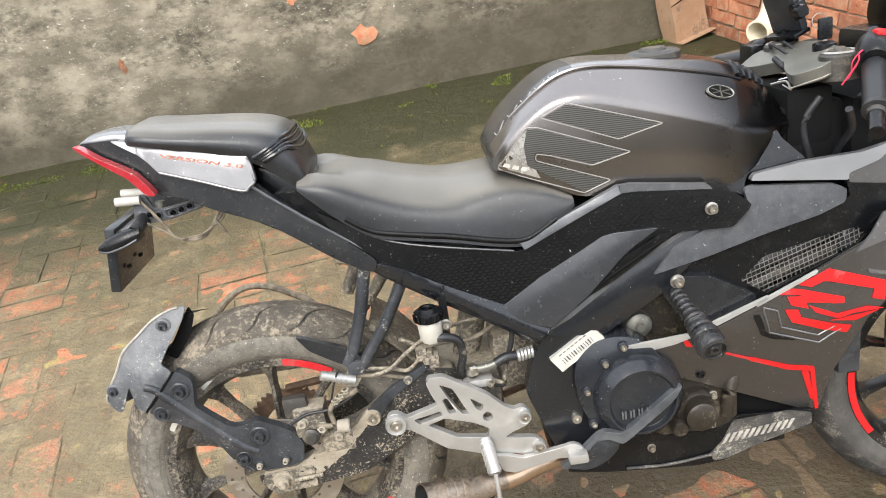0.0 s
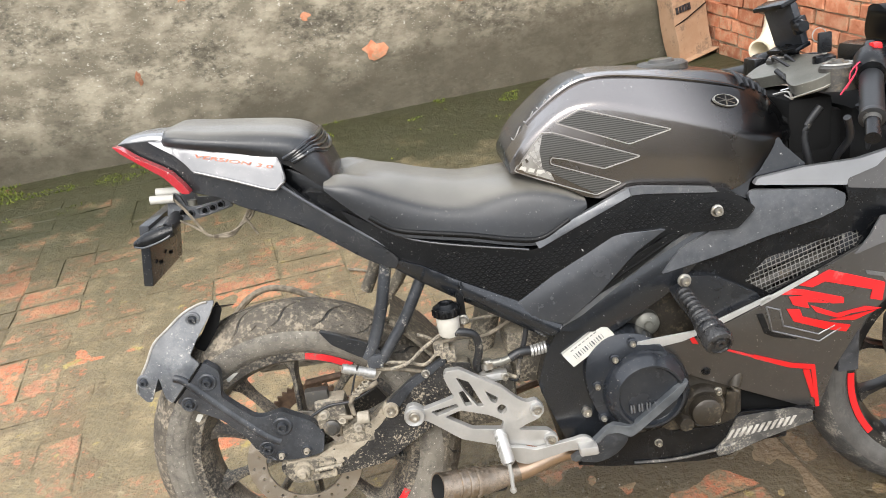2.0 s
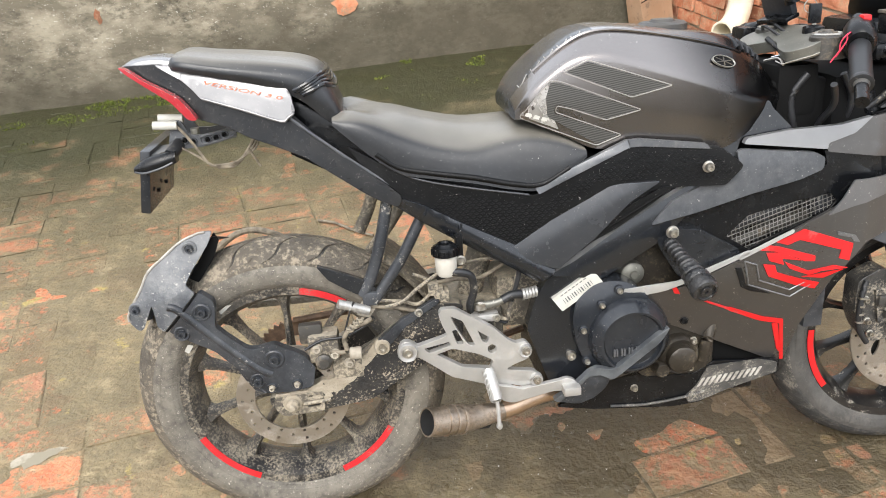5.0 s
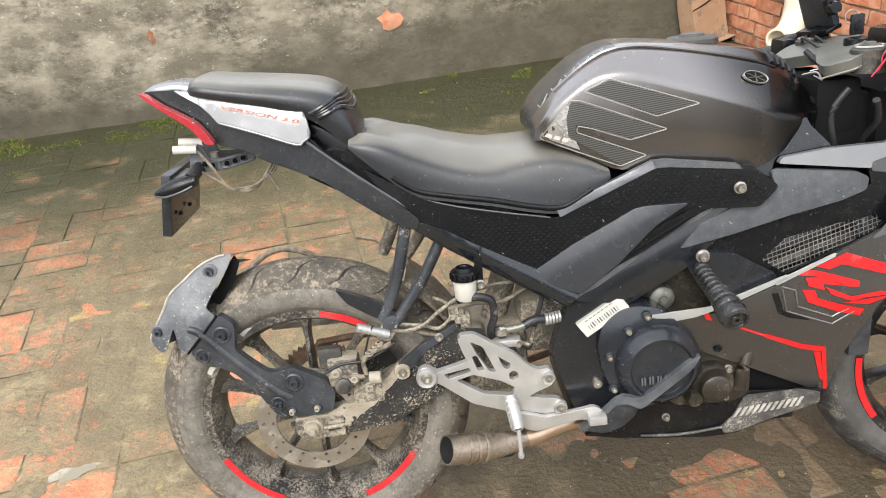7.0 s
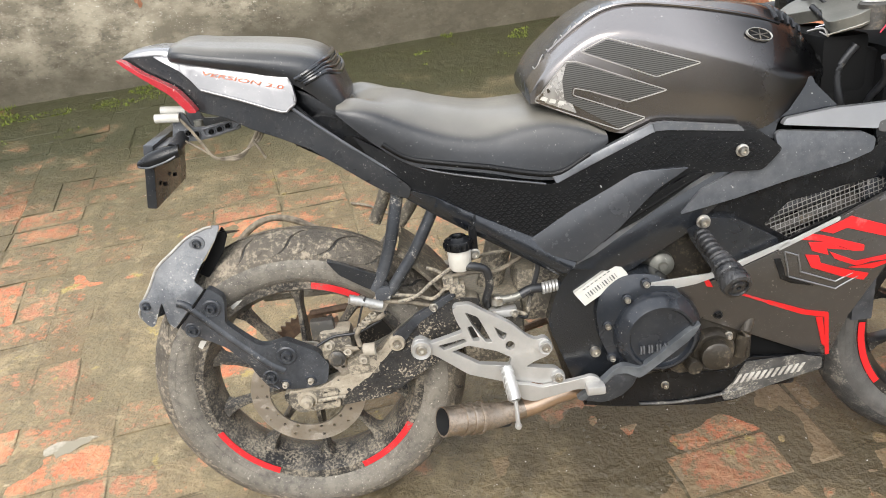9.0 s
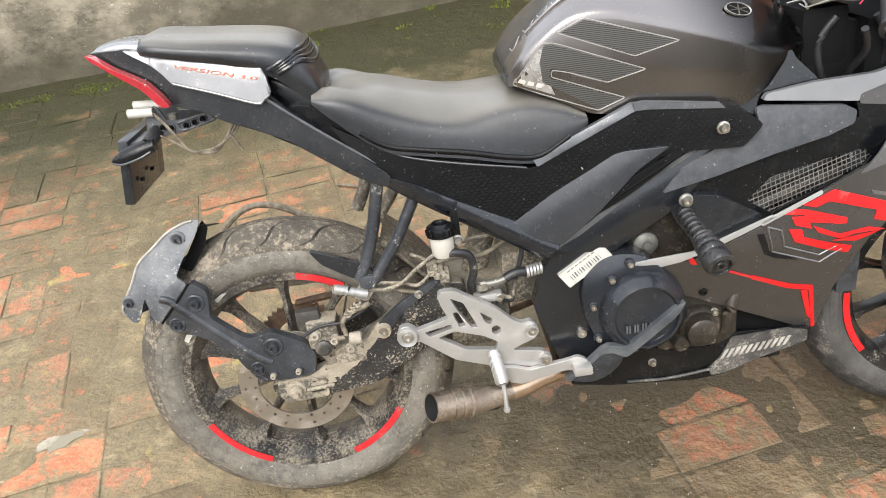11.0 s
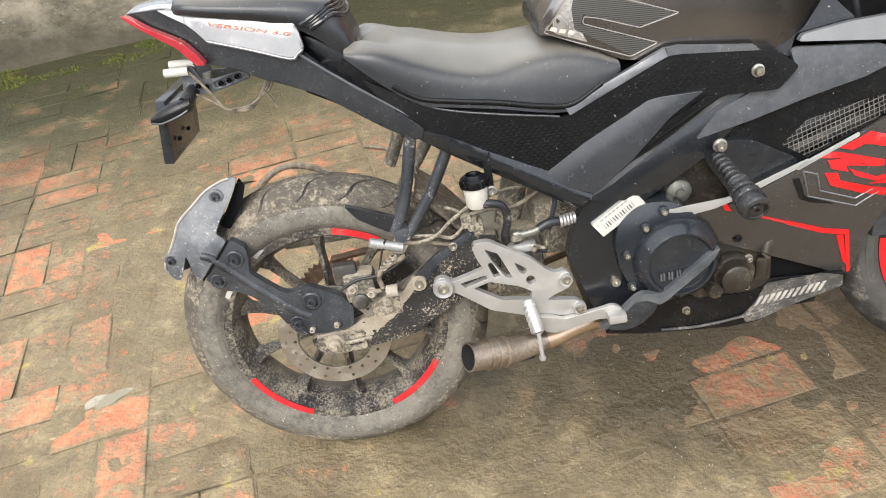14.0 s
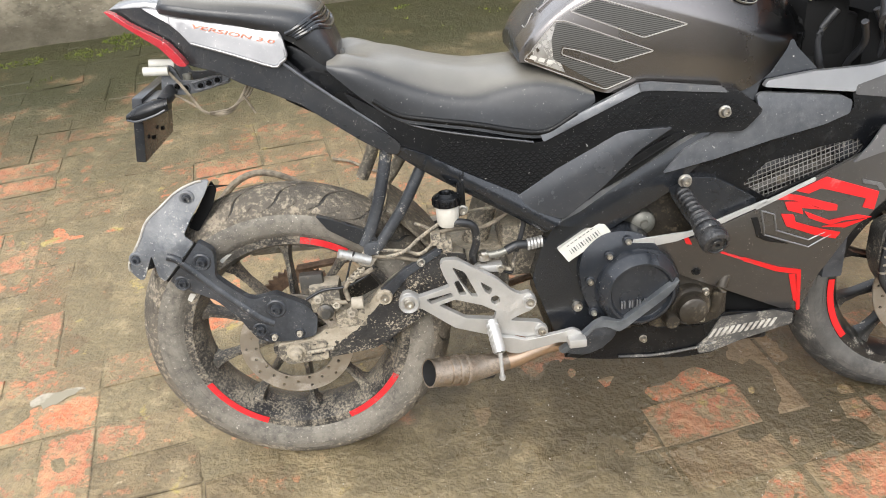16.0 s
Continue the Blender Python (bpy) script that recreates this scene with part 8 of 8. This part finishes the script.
# concrete apron beside the brick wall
bm = bmesh.new()
d = (RIGHT_B - RIGHT_A).normalized()
n = Vector((d.y, -d.x))
n = n if n.x < 0 else -n
pts = [RIGHT_A + d * 0.5, RIGHT_A + d * 0.5 + n * 0.62, RIGHT_A + d * 3.05 + n * 0.60, RIGHT_A + d * 3.4 + n * 0.40, RIGHT_B]
vs = [bm.verts.new((p.x, p.y, -0.05)) for p in pts]
f = bm.faces.new(vs)
r = bmesh.ops.extrude_face_region(bm, geom=[f])
for v in r["geom"]:
    if isinstance(v, bmesh.types.BMVert):
        v.co.z = 0.030
tagged(finish("concrete_apron", bm, M["concrete"], bevel=0.008), "low grey concrete apron along the brick wall", "pavement", kind="structure")

# leaf litter and pale chips on the mud; many chips paint wet glints
bm = bmesh.new()
rnd = random.Random(11)
for _ in range(420):
    x, y = rnd.uniform(-1.9, 1.7), rnd.uniform(0.7, 3.4)
    if rnd.random() < 0.7:
        x, y = rnd.gauss(0.35, 0.40), rnd.gauss(1.0, 0.25)
    z = max(relief(x, y), -0.002)
    s_ = rnd.uniform(0.0008, 0.0026)
    a = rnd.uniform(0, 6.28)
    e, g = Vector((math.cos(a), math.sin(a), 0)) * s_, Vector((-math.sin(a), math.cos(a), 0)) * s_ * 0.7
    c = Vector((x, y, z + 0.0015))
    top = bm.verts.new(c + Vector((0, 0, s_ * 0.6)))
    ring = [bm.verts.new(c + q - Vector((0, 0, 0.002))) for q in (e, g, -e, -g)]
    for i in range(4):
        bm.faces.new((top, ring[i], ring[(i + 1) % 4]))
tagged(finish("grit", bm, M["dustprint"]), "pale grit, chips and painted wet glints on the mud", "grit", kind="stuff")

# rain water lying on the bricks, its pale colour standing for reflected sky
for c0, c1, hw in (((-0.965, 1.272), (-0.86, 1.312), 0.026), ((-0.70, 1.005), (-0.56, 1.055), 0.024)):
    a, b = Vector(c0), Vector(c1)
    e = (b - a).normalized()
    f = Vector((-e.y, e.x))
    rim_ = []
    for k in range(48):
        t = 2 * math.pi * k / 48
        q = (a + b) / 2 + e * (b - a).length / 2 * math.cos(t) + f * hw * math.sin(t) * (0.62 - 0.38 * math.cos(t))
        q += 0.022 * Vector((noise.noise((q.x * 14, q.y * 14, 1.0)), noise.noise((q.x * 14, q.y * 14, 6.0)))) + 0.016 * Vector((noise.noise((q.x * 60, q.y * 60, 1.0)), noise.noise((q.x * 60, q.y * 60, 6.0))))
        rim_.append(q)
    bm = bmesh.new()
    bm.faces.new([bm.verts.new((q.x, q.y, 0.0016)) for q in rim_])
    ex = bmesh.ops.extrude_face_region(bm, geom=list(bm.faces))
    bmesh.ops.translate(bm, verts=[v for v in ex["geom"] if isinstance(v, bmesh.types.BMVert)], vec=(0, 0, -0.02))
    tagged(finish("water_puddle", bm, M["water"]), "shallow puddle of rain water on the bricks", "water", kind="structure")

# moss and short weeds at the foot of the back wall
bm = bmesh.new()
for _ in range(16000):
    a = rnd.uniform(0.2, 4.3)
    b = abs(rnd.gauss(0.03, 0.24)) + 0.005
    dens = noise.noise((a * 5.1, b * 7.0, 2.0)) + (0.24 if a > 2.3 and b < 0.25 else 0.0)
    if dens < (0.30 if a > 2.3 else 0.42):
        continue
    p = yard(a, b)
    z = relief(p.x, p.y)
    h = rnd.uniform(0.004, 0.016) * (1.4 if b < 0.06 else 1)
    t = rnd.uniform(0, 6.28)
    e = Vector((math.cos(t), math.sin(t), 0)) * rnd.uniform(0.004, 0.010)
    v0, v1 = bm.verts.new((p.x, p.y, z)), bm.verts.new(Vector((p.x, p.y, z)) + e)
    v2 = bm.verts.new(Vector((p.x, p.y, z + h)) + e * 0.5 + Vector((rnd.uniform(-.005, .005), rnd.uniform(-.005, .005), 0)))
    bm.faces.new((v0, v1, v2))
tagged(finish("moss", bm, M["moss"], smooth=False), "green moss and small weeds along the wall foot", "moss", kind="stuff")

# bare brick showing through broken plaster
spots = [(1.98, 0.36, 0.060, 0.055), (2.32, 0.60, 0.035, 0.030), (3.22, 0.44, 0.016, 0.035), (1.45, 0.57, 0.05, 0.03), (2.9, 0.8, 0.03, 0.03), (0.85, 0.62, 0.05, 0.04)]
for a, z, w, h in spots:
    bm = bmesh.new()
    c = bm.verts.new((0, -0.006, 0))
    ring = []
    for i in range(11):
        t = 2 * math.pi * i / 11
        k = 1 + 0.35 * rnd.uniform(-1, 1)
        ring.append(bm.verts.new((w * k * math.cos(t), 0.004, h * k * math.sin(t))))
    for i in range(11):
        bm.faces.new((c, ring[i], ring[(i + 1) % 11]))
    for v in list(bm.verts):
        v.co.y -= 0.004
    ob = part("brick", bm, M["brick"], wall_back)
    ob.matrix_world = Matrix.Translation(yard(a, 0.0, z)) @ Matrix.Rotation(YARD, 4, "Z")

# ---- bricks of the right-hand wall ----
d3 = Vector((d.x, d.y, 0))
face = Vector((n.x, n.y, 0))
turn = math.atan2(d.y, d.x)
WALLB = [brick_mesh("wall_brick", 0.198, 0.06, 0.062, M["brick"], 40 + i, 0.006) for i in range(9)]
HALFB = [brick_mesh("wall_brick", 0.092, 0.06, 0.062, M["brick"], 60 + i, 0.006) for i in range(3)]
count = 0
rest = []
for c in range(26):
    z = 0.075 * c + 0.082
    x = -0.05 + (0.06 if c % 2 else 0.0)
    while x < 3.75:
        half = rnd.random() < 0.25
        ln = 0.106 if half else 0.212
        me = rnd.choice(HALFB if half else WALLB)
        p = RIGHT_A.to_3d() + d3 * (x + ln / 2) + face * (-0.018 + rnd.uniform(-0.007, 0.008)) + Vector((0, 0, z + rnd.uniform(-0.005, 0.005)))
        m = Matrix.Translation(p) @ Matrix.Rotation(turn + rnd.uniform(-0.012, 0.012), 4, "Z") @ Matrix.Rotation(rnd.uniform(-0.015, 0.015), 4, "Y")
        if count < 298 and x < 2.6:
            ob = new("brick", me)
            ob.parent = wall_right
            ob.matrix_world = m
            count += 1
        else:
            rest.append((me, m))
        x += ln


def joined(name, items, mat, parent, label):
    vs, fs = [], []
    for me, m in items:
        k = len(vs)
        vs += [tuple(m @ v.co) for v in me.vertices]
        fs += [tuple(k + i for i in q.vertices) for q in me.polygons]
    me = bpy.data.meshes.new(name)
    me.from_pydata(vs, [], fs)
    me.materials.append(mat)
    ob = new(name, me)
    ob.parent = parent
    return tagged(ob, label, kind="stuff")


joined("upper_bricks", rest, M["brick"], wall_right, "more orange bricks higher up")

# ---- paving bricks, two by two, each pair lying one way or the other ----
PAVE = [brick_mesh("paving_brick", 0.239, 0.1185, 0.07, M["paver_near"], 80 + i, 0.005) for i in range(9)]
near, far = [], []
for i in range(-4, 22):
    for j in range(-1, 22):
        a, b = 0.244 * i - 0.1, 0.244 * j + 0.10
        lying = rnd.random() < 0.45
        for k in (-1, 1):
            c = CORNER + Matrix.Rotation(radians(2.0), 2) @ (yard(a + (0 if lying else k * 0.061), b + (k * 0.061 if lying else 0)).xy - CORNER)
            if not (-2.6 < c.x < 2.4 and 0.35 < c.y < 4.9) or (c - RIGHT_A).dot(n) < 0.05:
                continue
            z = rnd.uniform(-0.0016, 0.0014) + 0.002 * noise.noise((c.x * 2.2, c.y * 2.2, 7.0))
            m = Matrix.Translation((c.x, c.y, z)) @ Matrix.Rotation(YARD + radians(2.0) + (0 if lying else math.pi / 2) + rnd.uniform(-0.035, 0.035), 4, "Z") @ Matrix.Rotation(rnd.uniform(-0.007, 0.007), 4, "X") @ Matrix.Rotation(rnd.uniform(-0.005, 0.005), 4, "Y")
            (near if len(near) < 298 and -1.7 < c.x < 1.5 and 0.6 < c.y < 2.75 else far).append((rnd.choice(PAVE), m))
for me, m in near:
    ob = new("brick", me)
    ob.parent = ground
    ob.matrix_world = m
joined("far_bricks", far, M["paver"], ground, "worn paving bricks towards the walls")
